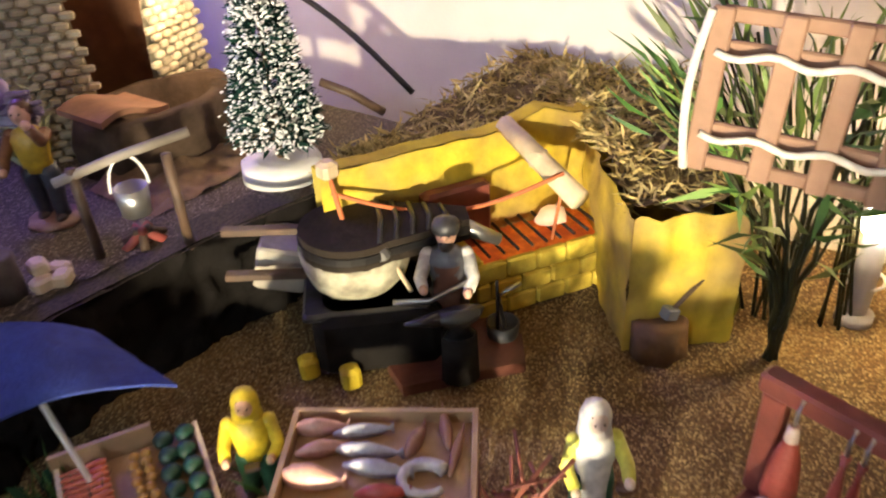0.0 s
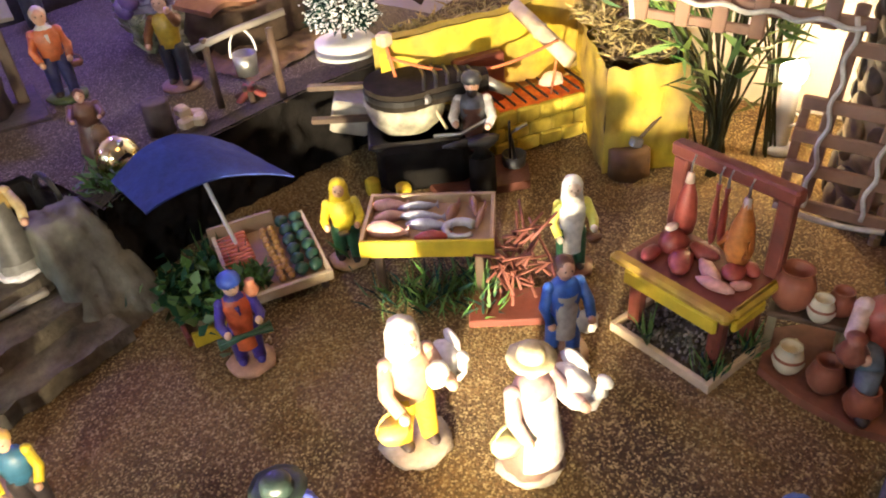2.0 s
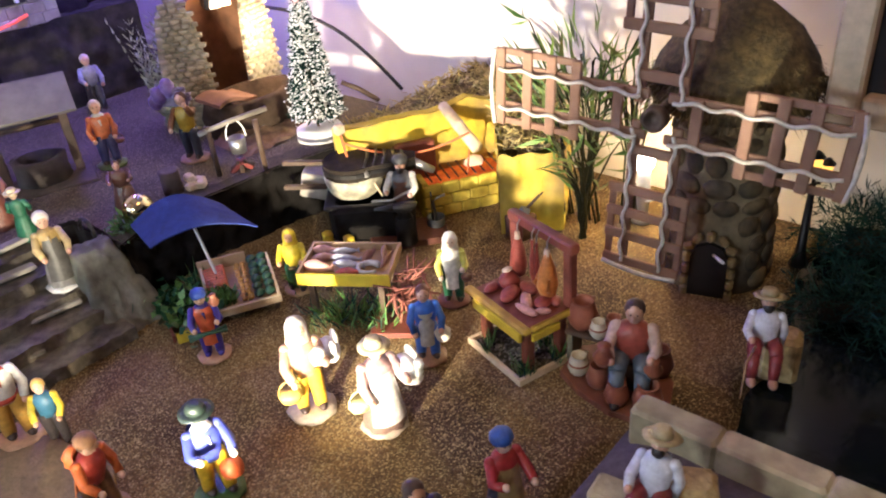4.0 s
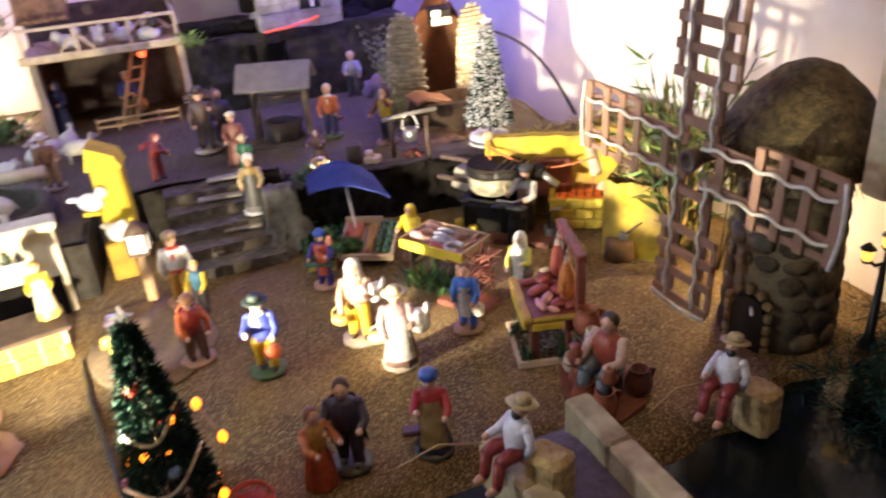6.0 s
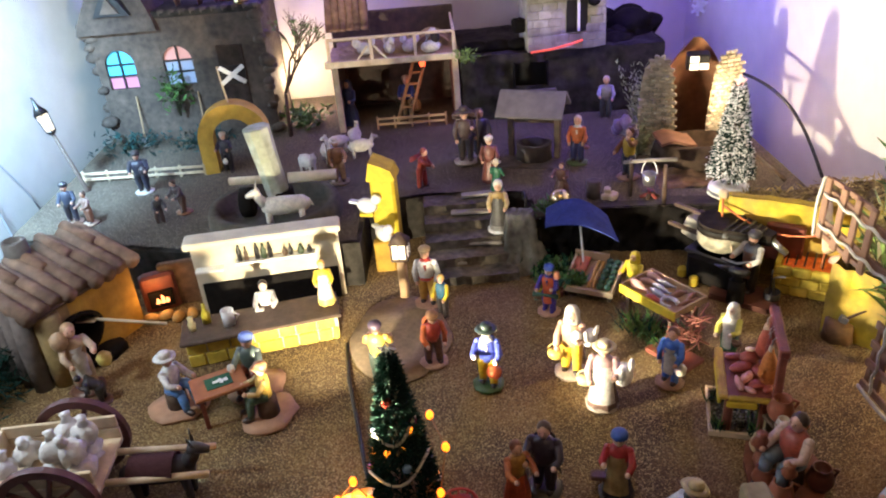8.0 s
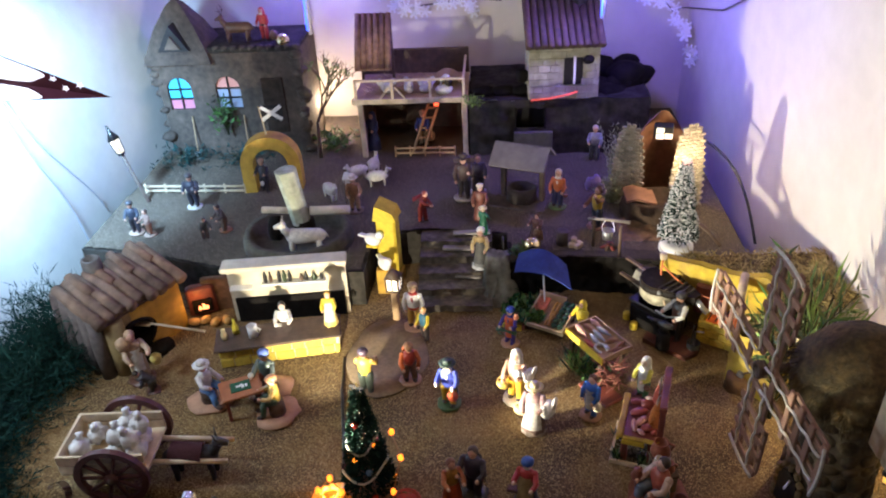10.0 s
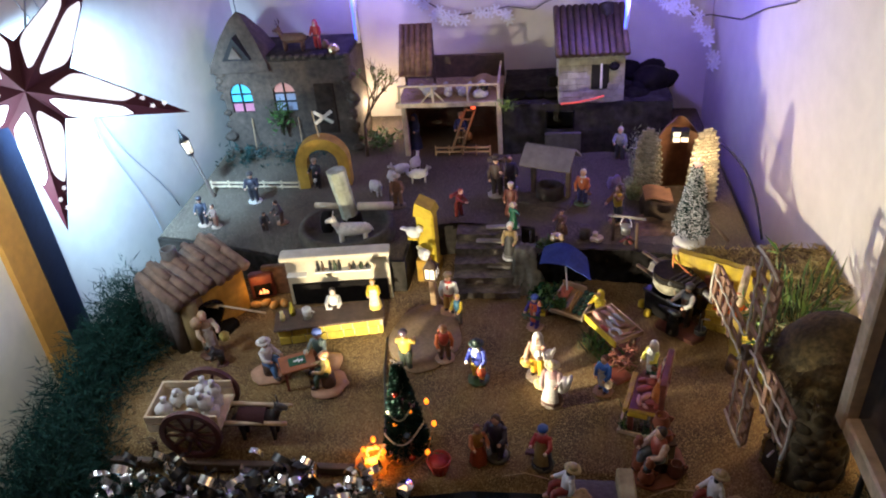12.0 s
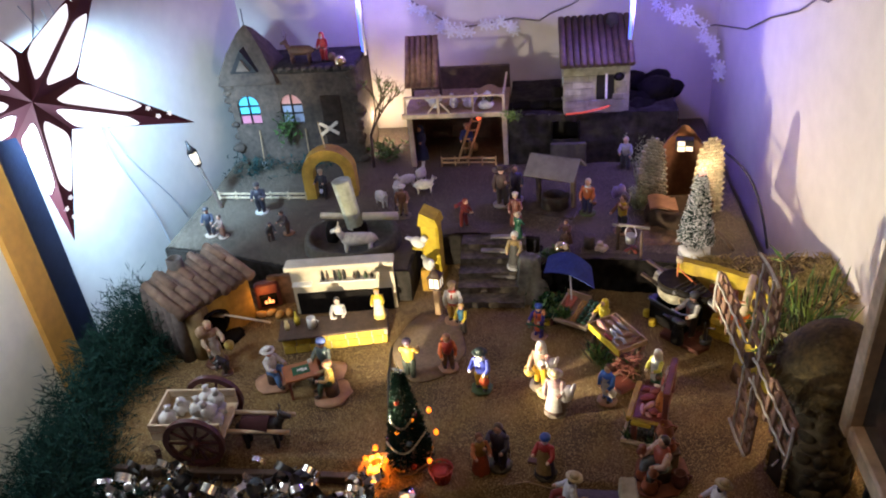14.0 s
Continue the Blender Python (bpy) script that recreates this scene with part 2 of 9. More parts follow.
# ---- mesh tools ----
class Shape:
    """Collects primitives in one mesh; every primitive may take its own material."""

    def __init__(self):
        self.v, self.f, self.m, self.s, self.mats = [], [], [], [], []

    def slot(self, mat):
        if mat not in self.mats:
            self.mats.append(mat)
        return self.mats.index(mat)

    def add(self, verts, faces, mat, smooth=True):
        k, o = self.slot(mat), len(self.v)
        self.v += [tuple(p) for p in verts]
        for f in faces:
            self.f.append(tuple(i + o for i in f))
            self.m.append(k)
            self.s.append(smooth)
        return self

    def box(self, c, size, mat, turn=0.0, tilt=(0, 0), chamfer=0.12):
        """A block with chamfered upright edges and rims; chamfer is a share of its smallest side."""
        m = pose(*c, tilt[0], tilt[1], turn)
        hx, hy, hz = (s / 2 for s in size)
        e = min(size) * chamfer
        vs, fs = [], []
        for z, k in ((-hz, e), (-hz + e, 0), (hz - e, 0), (hz, e)):
            x, y = hx - k, hy - k
            for px, py in ((-x + e, -y), (x - e, -y), (x, -y + e), (x, y - e), (x - e, y), (-x + e, y), (-x, y - e), (-x, -y + e)):
                vs.append(m @ Vector((px, py, z)))
        for r in range(3):
            for i in range(8):
                j = (i + 1) % 8
                fs.append((r * 8 + i, r * 8 + j, r * 8 + 8 + j, r * 8 + 8 + i))
        fs += [tuple(range(7, -1, -1)), tuple(range(24, 32))]
        return self.add(vs, fs, mat, False)

    def loft(self, rings, mat, seg=12, m=None, cap=True, wobble=0.0, smooth=True, pleat=0.0):
        """Rings of (x, y, z, rx, ry) joined from first to last."""
        vs, fs = [], []
        for k, (x, y, z, rx, ry) in enumerate(rings):
            for i in range(seg):
                a = 2 * math.pi * i / seg
                w = 1 + (noise.noise((x * 37 + math.cos(a) * 2, y * 37 + math.sin(a) * 2, z * 60)) * wobble if wobble else 0) + pleat * (1 - k / max(1, len(rings) - 1)) * math.sin(a * 9 + x)
                vs.append(Vector((x + rx * w * math.cos(a), y + ry * w * math.sin(a), z)))
        for k in range(len(rings) - 1):
            for i in range(seg):
                j = (i + 1) % seg
                fs.append((k * seg + i, k * seg + j, (k + 1) * seg + j, (k + 1) * seg + i))
        if cap:
            fs += [tuple(range(seg - 1, -1, -1)), tuple(range((len(rings) - 1) * seg, len(rings) * seg))]
        if m is not None:
            vs = [m @ p for p in vs]
        return self.add(vs, fs, mat, smooth)

    def tube(self, pts, r, mat, seg=6, r1=None, cap=True):
        pts = [Vector(p) for p in pts]
        r1 = r if r1 is None else r1
        vs, fs, n = [], [], len(pts)
        for k, p in enumerate(pts):
            d = (pts[min(k + 1, n - 1)] - pts[max(k - 1, 0)])
            d = d.normalized() if d.length else Vector((0, 0, 1))
            a = d.cross(Vector((0, 0, 1) if abs(d.z) < 0.9 else (1, 0, 0))).normalized()
            b = d.cross(a)
            rr = r + (r1 - r) * k / max(1, n - 1)
            for i in range(seg):
                t = 2 * math.pi * i / seg
                vs.append(p + (a * math.cos(t) + b * math.sin(t)) * rr)
        for k in range(n - 1):
            for i in range(seg):
                j = (i + 1) % seg
                fs.append((k * seg + i, k * seg + j, (k + 1) * seg + j, (k + 1) * seg + i))
        if cap:
            fs += [tuple(range(seg - 1, -1, -1)), tuple(range((n - 1) * seg, n * seg))]
        return self.add(vs, fs, mat)

    def ball(self, c, r, mat, sx=1.0, sy=1.0, sz=1.0, seg=10, rings=6, wobble=0.0, m=None):
        rr = []
        for k in range(rings + 1):
            a = math.pi * k / rings - math.pi / 2
            q = max(0.02, math.cos(a))
            rr.append((0, 0, r * sz * math.sin(a), r * sx * q, r * sy * q))
        base = Matrix.Translation(c) if m is None else m @ Matrix.Translation(c)
        return self.loft(rr, mat, seg, base, True, wobble)

    def prism(self, poly, z0, z1, mat, m=None, smooth=False):
        n = len(poly)
        vs = [Vector((x, y, z)) for z in (z0, z1) for x, y in poly]
        fs = [tuple(range(n - 1, -1, -1)), tuple(range(n, 2 * n))] + [(i, (i + 1) % n, n + (i + 1) % n, n + i) for i in range(n)]
        if m is not None:
            vs = [m @ p for p in vs]
        return self.add(vs, fs, mat, smooth)

    def sheet(self, fn, nu, nv, mat, smooth=True, thick=0.0):
        """A bent sheet: fn(u, v) gives a place for u, v in 0..1."""
        vs = [Vector(fn(i / nu, j / nv)) for j in range(nv + 1) for i in range(nu + 1)]
        fs = [(j * (nu + 1) + i, j * (nu + 1) + i + 1, (j + 1) * (nu + 1) + i + 1, (j + 1) * (nu + 1) + i) for j in range(nv) for i in range(nu)]
        self.add(vs, fs, mat, smooth)
        if thick:
            self.add([p - Vector((0, 0, thick)) for p in vs], [f[::-1] for f in fs], mat, smooth)
            rim = [i for i in range(nu + 1)] + [j * (nu + 1) + nu for j in range(1, nv + 1)] + [nv * (nu + 1) + i for i in range(nu - 1, -1, -1)] + [j * (nu + 1) for j in range(nv - 1, 0, -1)]
            n = len(rim)
            self.add([vs[i] for i in rim] + [vs[i] - Vector((0, 0, thick)) for i in rim], [(i, n + i, n + (i + 1) % n, (i + 1) % n) for i in range(n)], mat, False)
        return self

    def mesh(self, name):
        me = bpy.data.meshes.new(name)
        me.from_pydata(self.v, [], self.f)
        for mt in self.mats:
            me.materials.append(mt)
        me.polygons.foreach_set("material_index", self.m)
        me.polygons.foreach_set("use_smooth", self.s)
        me.update()
        return me

    def make(self, name, parent=None, label="", category="", group="", kind="", m=None):
        ob = new(name, self.mesh(name))
        if m is not None:
            ob.matrix_basis = m
        if parent is not None:
            ob.parent = parent
        return tagged(ob, label, category, group, kind)


def thing(name, m, label, category, group="", kind=""):
    return tagged(new(name), label, category, group, kind) if m is None else place(tagged(new(name), label, category, group, kind), m)


def place(ob, m):
    ob.matrix_basis = m
    return ob


def lean_to(p, q):
    """A pose at p whose z axis points to q."""
    d = Vector(q) - Vector(p)
    return Matrix.Translation(p) @ d.to_track_quat("Z", "Y").to_matrix().to_4x4()

# ---- the room and the table ----
def wall_box(name, lo, hi, mat, label, category="wall"):
    c = [(a + b) / 2 for a, b in zip(lo, hi)]
    s = [b - a for a, b in zip(lo, hi)]
    sh = Shape()
    x, y, z = (k / 2 for k in s)
    vs = [(c[0] + a * x, c[1] + b * y, c[2] + d * z) for d in (-1, 1) for a, b in ((-1, -1), (1, -1), (1, 1), (-1, 1))]
    sh.add(vs, [(3, 2, 1, 0), (4, 5, 6, 7), (0, 1, 5, 4), (1, 2, 6, 5), (2, 3, 7, 6), (3, 0, 4, 7)], mat, False)
    return sh.make(name, None, label, category, kind="structure")


wall_box("wall_back", (-1.0, 1.05, -0.75), (0.74, 1.17, 1.75), WHITE_WALL, "plain off-white painted wall behind the village")
Shape().prism([(0.62, -2.6), (0.74, -2.6), (0.74, 1.05), (0.53, 1.05), (0.62, 0.28)], -0.75, 1.75, WHITE_WALL).make("wall_right", None, "off-white painted wall beside the windmill", "wall", kind="structure")
Shape().prism([(-1.0, 0.268), (-0.84, 0.268), (-0.70, 1.05), (-1.0, 1.05)], -0.75, 1.75, WHITE_WALL).make("wall_left", None, "off-white wall lit by the paper star", "wall", kind="structure")
wall_box("door_jamb", (-1.0, 0.203, -0.75), (-0.835, 0.268, 1.75), surface("navy_jamb", (0.012, 0.018, 0.04), 0.5, 0, 0.2), "dark blue door jamb", "door frame")
wall_box("trim", (-1.0, 0.135, -0.75), (-0.838, 0.203, 1.75), surface("orange_trim", (0.72, 0.36, 0.07), 0.6, 0, 0.12), "orange varnished wooden door trim", "trim")
wall_box("door_1", (-1.0, -0.10, -0.75), (-0.85, 0.135, 1.75), surface("cream_door", (0.80, 0.74, 0.58), 0.6, 0, 0.1, 20), "cream painted door standing beside the table", "door")
wall_box("wall_left_front", (-1.9, -2.6, -0.75), (-1.78, 0.0, 1.75), WHITE_WALL, "off-white painted room wall")
wall_box("wall_left_return", (-1.9, 0.0, -0.75), (-1.0, 0.128, 1.75), WHITE_WALL, "off-white painted room wall")
wall_box("wall_front", (-1.9, -2.72, -0.75), (0.74, -2.6, 1.75), WHITE_WALL, "off-white painted wall across the room")
wall_box("ceiling", (-1.9, -2.72, 1.75), (0.74, 1.17, 1.87), surface("ceiling_white", (0.7, 0.66, 0.6), 0.9, 0, 0.04, 20), "plain white ceiling", "ceiling")
wall_box("floor", (-1.9, -2.72, -0.87), (0.74, 1.17, -0.75), FLOORM, "dark floor of the room", "floor")

# The table under the village
table = thing("display_table", None, "large dark table that carries the whole model village", "table")
Shape().box((-0.1115, 0.32, -0.05), (1.255, 1.45, 0.05), SHEET, chamfer=0.2).make("tabletop", table)
Shape().box((0.567, -0.035, -0.0505), (0.102, 0.74, 0.048), SHEET, chamfer=0.2).make("side_leaf", table)
for x, y in ((-0.68, -0.32), (0.54, -0.32), (-0.68, 0.98), (0.48, 0.98)):
    Shape().loft([(x, y, -0.75, 0.024, 0.024), (x, y, -0.075, 0.03, 0.03)], DARK_WOOD, 10).make("leg", table)


def rough(x, y, s=1.0):
    return noise.noise((x * 9, y * 9, 1.7)) * 0.004 * s + noise.noise((x * 45, y * 45, 4.1)) * 0.0013 * s


def lower(x, y):
    """The sanded village square, sinking a little at the river's edge."""
    edge = -0.118 if x < -0.14 else (-0.165 + 0.02 * math.sin(x * 9) if x < 0.22 else -0.165 - 0.040 * min(1.0, (x - 0.22) / 0.05) + 0.030 * min(1.0, max(0.0, (x - 0.37) / 0.07)) + 0.005 * math.sin(x * 60))
    d = max(0.0, edge + 0.02 - y)
    return rough(x, y, 0.5) - min(0.02, d * 1.1)


g = Shape()
far = lambda u: 0.48 if u < 0.912 else 0.335
g.sheet(lambda u, v: (-0.70 + 1.318 * u, -0.275 + (0.275 + far(u)) * v, lower(-0.70 + 1.318 * u, -0.275 + (0.275 + far(u)) * v)), 170, 110, EARTH)
g.make("ground", None, "brown sanded ground of the village square", "ground", kind="structure")

# Upper terrace
RIM = [(-0.72, 0.42), (-0.60, 0.40), (-0.40, 0.335), (-0.16, 0.33), (-0.155, 0.45), (-0.065, 0.47), (0.095, 0.45), (0.10, 0.36), (0.125, 0.375),
       (0.20, 0.385), (0.30, 0.378), (0.39, 0.358), (0.43, 0.325), (0.500, 0.328), (0.516, 0.345), (0.516, 1.0495), (-0.70, 1.0495)]
TOP = 0.072
t = Shape()
t.prism(RIM, 0.0, TOP, ROCK)
t.make("terrace", None, "raised dark rock terrace behind the square", "terrace", kind="structure")
top = Shape()


def inside(x, y):
    hit, n = False, len(RIM)
    for i in range(n):
        (x0, y0), (x1, y1) = RIM[i], RIM[(i + 1) % n]
        if (y0 > y) != (y1 > y) and x < (x1 - x0) * (y - y0) / (y1 - y0) + x0:
            hit = not hit
    return hit


N = 200
cells, ids, vs = [], {}, []
for j in range(N):
    for i in range(N):
        x0, y0 = -0.72 + 1.3392 * i / N, 0.325 + 0.7243 * j / N
        dx, dy = 1.3392 / N, 0.7243 / N
        if all(inside(x0 + a * dx, y0 + b * dy) for a in (0, 1) for b in (0, 1)):
            cells.append((i, j))
for i, j in cells:
    for a, b in ((i, j), (i + 1, j), (i + 1, j + 1), (i, j + 1)):
        if (a, b) not in ids:
            x, y = -0.72 + 1.3392 * a / N, 0.325 + 0.7243 * b / N
            ids[a, b] = len(vs)
            vs.append((x, y, TOP + 0.0045 + rough(x, y, 0.55)))
top.add(vs, [tuple(ids[k] for k in ((i, j), (i + 1, j), (i + 1, j + 1), (i, j + 1))) for i, j in cells], gravel("dark_sand", (0.105, 0.080, 0.054), (0.058, 0.044, 0.030), (0.26, 0.21, 0.15), 0.30, 900.0))
top.make("terrace_floor", None, "dark brown sanded floor of the terrace", "ground", kind="structure")

# Rough face of the terrace behind the market
face = Shape()
PTS = [(0.10, 0.362), (0.125, 0.372), (0.20, 0.380), (0.30, 0.372), (0.39, 0.352), (0.43, 0.32)]


def along(u):
    k = u * (len(PTS) - 1)
    i = min(int(k), len(PTS) - 2)
    return [a + (b - a) * (k - i) for a, b in zip(PTS[i], PTS[i + 1])]


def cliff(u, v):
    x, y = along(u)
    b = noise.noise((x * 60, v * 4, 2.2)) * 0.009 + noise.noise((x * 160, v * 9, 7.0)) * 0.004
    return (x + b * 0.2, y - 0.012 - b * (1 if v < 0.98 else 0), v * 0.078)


# black rock; the near-black colour also carries shade under the terrace edge
face.sheet(cliff, 110, 18, DULL_BLACK)
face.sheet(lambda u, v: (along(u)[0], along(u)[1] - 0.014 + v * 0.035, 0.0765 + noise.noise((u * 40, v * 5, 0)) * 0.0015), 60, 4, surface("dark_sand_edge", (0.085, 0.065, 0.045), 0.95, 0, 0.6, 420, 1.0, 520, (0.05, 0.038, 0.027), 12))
face.make("rock_face", None, "black shaded rock face under the terrace", "rock", kind="structure")

# Steps up to the terrace
steps = thing("stairs", None, "worn grey plaster steps up to the terrace", "stairs", kind="structure")
for k in range(5):
    y0, y1, z = 0.305 + k * 0.031, 0.47, 0.0145 * (k + 1)
    s = Shape()
    s.sheet(lambda u, v: (-0.066 + 0.134 * u, y0 + (y1 - y0) * v + noise.noise((u * 9, k * 3.3, 0)) * 0.005 * (1 - v), z + noise.noise((u * 14, v * 6, k)) * 0.0016), 26, 8, SLAB, True, z - 0.001 if k == 0 else 0.0143)
    s.make("step", steps)
fl = Shape()


def flank(u, v):
    rise = min(1.0, max(0.0, (v - 0.04) / 0.72))
    rise = rise * rise * (3 - 2 * rise)
    edge = min(1.0, (1 - u) / 0.30) ** 0.6 * min(1.0, (u + 0.12) / 0.2)
    return (0.052 + 0.066 * u + noise.noise((u * 5, v * 7, 3)) * 0.005, 0.308 + 0.082 * v + noise.noise((u * 6, v * 5, 8)) * 0.004, -0.002 + 0.079 * rise * edge + noise.noise((u * 9, v * 11, 1)) * 0.003)


fl.sheet(flank, 26, 26, surface("flank_plaster", (0.20, 0.195, 0.155), 0.9, 0, 0.4, 70, 0.7, 150, (0.11, 0.105, 0.08), 24))
fl.make("stair_flank", None, "rounded grey plaster flank of the steps", "stair wall", kind="structure")

for px, py, pz, L, a in ((0.012, 0.372, 0.0310, 0.075, -8), (0.006, 0.420, 0.0600, 0.06, -4), (0.030, 0.452, 0.0745, 0.07, 3), (-0.030, 0.345, 0.0165, 0.05, -10)):
    Shape().box((px, py, pz + 0.003), (L, 0.013, 0.005), surface("pale_plank", (0.34, 0.31, 0.27), 0.7, 0, 0.25, 70, 0.4), a, (0, 0), 0.25).make("tread", steps, "pale wooden tread on the grey steps")
# Sandy round in front of the steps
r = Shape()
r.loft([(-0.105, 0.185, 0.0005, 0.068, 0.098), (-0.105, 0.185, 0.003, 0.066, 0.096), (-0.105, 0.185, 0.0036, 0.03, 0.045)], surface("sand_round", (0.27, 0.19, 0.11), 0.9, 0, 0.25, 160, 0.4, 320, (0.21, 0.15, 0.09), 20), 30, None, True, 0.12)
r.make("paved_round", None, "smooth sandy round patch before the steps", "paving", kind="structure")

# River in front
wsh = Shape()
wsh.sheet(lambda u, v: (-0.17 + 0.78 * u, -0.40 + 0.245 * v, -0.012), 60, 20, WATER)
wsh.make("water", None, "dark glossy river water", "water", kind="structure")

# ---- clay figurines ----
def figurine(x, y, z, face, h=0.088, skirt=False, lower_c=(0.2, 0.15, 0.1), torso=(0.7, 0.7, 0.66), sleeve=None, skin=(0.62, 0.36, 0.25), hair=(0.08, 0.045, 0.03),
             hat=None, hat_c=None, apron=None, scarf=None, sash=None, base=(0.44, 0.25, 0.15), shoes=(0.05, 0.03, 0.025), arms=(30, 30), bend=(60, 60), props=(), stout=1.0, seated=False,
             label="painted clay figurine", beard=None, lean=0.0, back=None):
    """One moulded clay figurine, 1 unit high before scaling, facing -y before turning by face."""
    s = Shape()
    sleeve = sleeve or torso
    P = lambda c: paint(*c)
    rnd = random.Random(int((x * 7919 + y * 104729) * 1000))
    w = stout
    if base:
        s.loft([(0, 0, 0, 0.19, 0.17), (0, 0, 0.02, 0.215, 0.195), (0, 0, 0.05, 0.20, 0.18), (0, 0, 0.06, 0.10, 0.10)], P(base), 16, None, True, 0.25)
    k0 = 0.055 if base else 0.0
    hip = 0.44
    if seated:
        hip = 0.30
        for sx in (-1, 1):
            s.tube([(0.07 * sx, 0.0, hip), (0.09 * sx, -0.13, hip + 0.03), (0.095 * sx, -0.22, hip)], 0.075 * w, P(lower_c), 10, 0.06 * w)
            s.tube([(0.095 * sx, -0.21, hip + 0.01), (0.095 * sx, -0.24, 0.12), (0.095 * sx, -0.25, 0.06)], 0.058 * w, P(lower_c), 10, 0.045 * w)
            s.ball((0.095 * sx, -0.29, 0.045), 0.05, P(shoes), 0.9, 1.7, 0.8, 10, 6)
    elif skirt:
        s.loft([(0, 0, k0, 0.17 * w, 0.155 * w), (0, 0, k0 + 0.03, 0.175 * w, 0.16 * w), (0, 0, 0.25, 0.145 * w, 0.13 * w), (0, 0, 0.42, 0.115 * w, 0.10 * w), (0, 0, 0.50, 0.085 * w, 0.07 * w)], P(lower_c), 36, None, True, 0.22, True, 0.05)
    else:
        for sx in (-1, 1):
            st = 0.03 * sx * rnd.uniform(0.3, 1.4)
            s.loft([(0.075 * sx, -st, k0 + 0.02, 0.052, 0.055), (0.072 * sx, -st, k0 + 0.10, 0.056, 0.058), (0.068 * sx, -st * 0.5, 0.26, 0.064 * w, 0.066 * w), (0.06 * sx, 0, 0.40, 0.075 * w, 0.08 * w), (0.045 * sx, 0, 0.47, 0.07 * w, 0.075 * w)], P(lower_c), 12, None, True, 0.12)
            s.ball((0.075 * sx, -st - 0.03, k0 + 0.018), 0.045, P(shoes), 0.95, 1.6, 0.8, 10, 6)
    T = Matrix.Translation((0, 0, hip)) @ Matrix.Rotation(radians(lean), 4, "X") @ Matrix.Translation((0, 0, -hip))
    up = lambda v: T @ Vector(v)
    d = hip - 0.44
    s.loft([(0, 0, 0.43 + d, 0.105 * w, 0.085 * w), (0, -0.005, 0.50 + d, 0.105 * w, 0.088 * w), (0, -0.012, 0.60 + d, 0.122 * w, 0.095 * w), (0, -0.005, 0.68 + d, 0.135 * w, 0.09 * w), (0, 0, 0.735 + d, 0.10 * w, 0.072 * w), (0, 0, 0.765 + d, 0.045, 0.045)], P(torso), 16, T, True, 0.1)
    if sash:
        s.loft([(0, 0, 0.44 + d, 0.112 * w, 0.093 * w), (0, 0, 0.465 + d, 0.117 * w, 0.097 * w), (0, 0, 0.49 + d, 0.110 * w, 0.092 * w)], P(sash), 16, T)
    if apron:
        rr = 0.178 * w if skirt else 0.10 * w
        s.sheet(lambda u, v: up((math.sin((u - 0.5) * 1.9) * (rr * (1 - v) + 0.112 * w * v), -math.cos((u - 0.5) * 1.9) * (rr * 0.93 * (1 - v) + 0.10 * w * v) - 0.008, (0.16 if skirt else 0.24) * (1 - v) + (0.66 + d) * v)), 10, 7, P(apron), True, 0.006)
    if scarf:
        s.loft([(0, -0.004, 0.70 + d, 0.105 * w, 0.078 * w), (0, 0, 0.745 + d, 0.085, 0.072), (0, 0, 0.775 + d, 0.055, 0.055)], P(scarf), 14, T, True, 0.15)
        s.tube([up((0, -0.09, 0.70 + d)), up((0.01, -0.105, 0.62 + d))], 0.022, P(scarf), 6, 0.008)
    # Arms
    for sx, a, b in ((-1, arms[0], bend[0]), (1, arms[1], bend[1])):
        sh = Vector((0.118 * sx * w, 0, 0.70 + d))
        out = radians(16)
        e = sh + Vector((math.sin(out) * 0.17 * sx, -math.sin(radians(a)) * 0.17, -math.cos(radians(a)) * 0.155))
        ang = radians(a + b)
        hnd = e + Vector((-0.035 * sx, -math.sin(ang) * 0.155, -math.cos(ang) * 0.155))
        s.tube([up(sh), up(e), up(e + (hnd - e) * 0.8)], 0.048 * w, P(sleeve), 9, 0.038)
        s.ball(up(sh), 0.05 * w, P(sleeve), 1, 1, 1, 9, 6)
        s.ball(up(hnd), 0.032, P(skin), 1, 1.1, 1.1, 8, 6)
    # Head
    hz = 0.855 + d
    s.tube([up((0, 0, 0.74 + d)), up((0, -0.005, 0.80 + d))], 0.036, P(skin), 8)
    s.ball((0, -0.008, hz), 0.078, P(skin), 0.88, 0.96, 1.12, 14, 9, 0.0, T)
    s.ball((0, -0.083, hz - 0.005), 0.014, P(skin), 0.8, 1.1, 1.2, 6, 4, 0, T)
    for sx in (-1, 1):
        s.ball((0.026 * sx, -0.076, hz + 0.018), 0.008, P((0.02, 0.015, 0.012)), 1, 0.5, 1, 6, 4, 0, T)
    if hair:
        s.ball((0, 0.014, hz + 0.022), 0.082, P(hair), 0.97, 0.96, 1.0, 12, 8, 0.1, T)
    if beard:
        s.ball((0, -0.045, hz - 0.06), 0.055, P(beard), 0.95, 0.75, 1.0, 10, 6, 0.1, T)
    hc = P(hat_c) if hat_c else None
    if hat == "brim":
        s.loft([(0, 0, hz + 0.035, 0.135, 0.135), (0, 0, hz + 0.045, 0.142, 0.142), (0, 0, hz + 0.055, 0.10, 0.10)], hc, 18, T, True, 0.1)
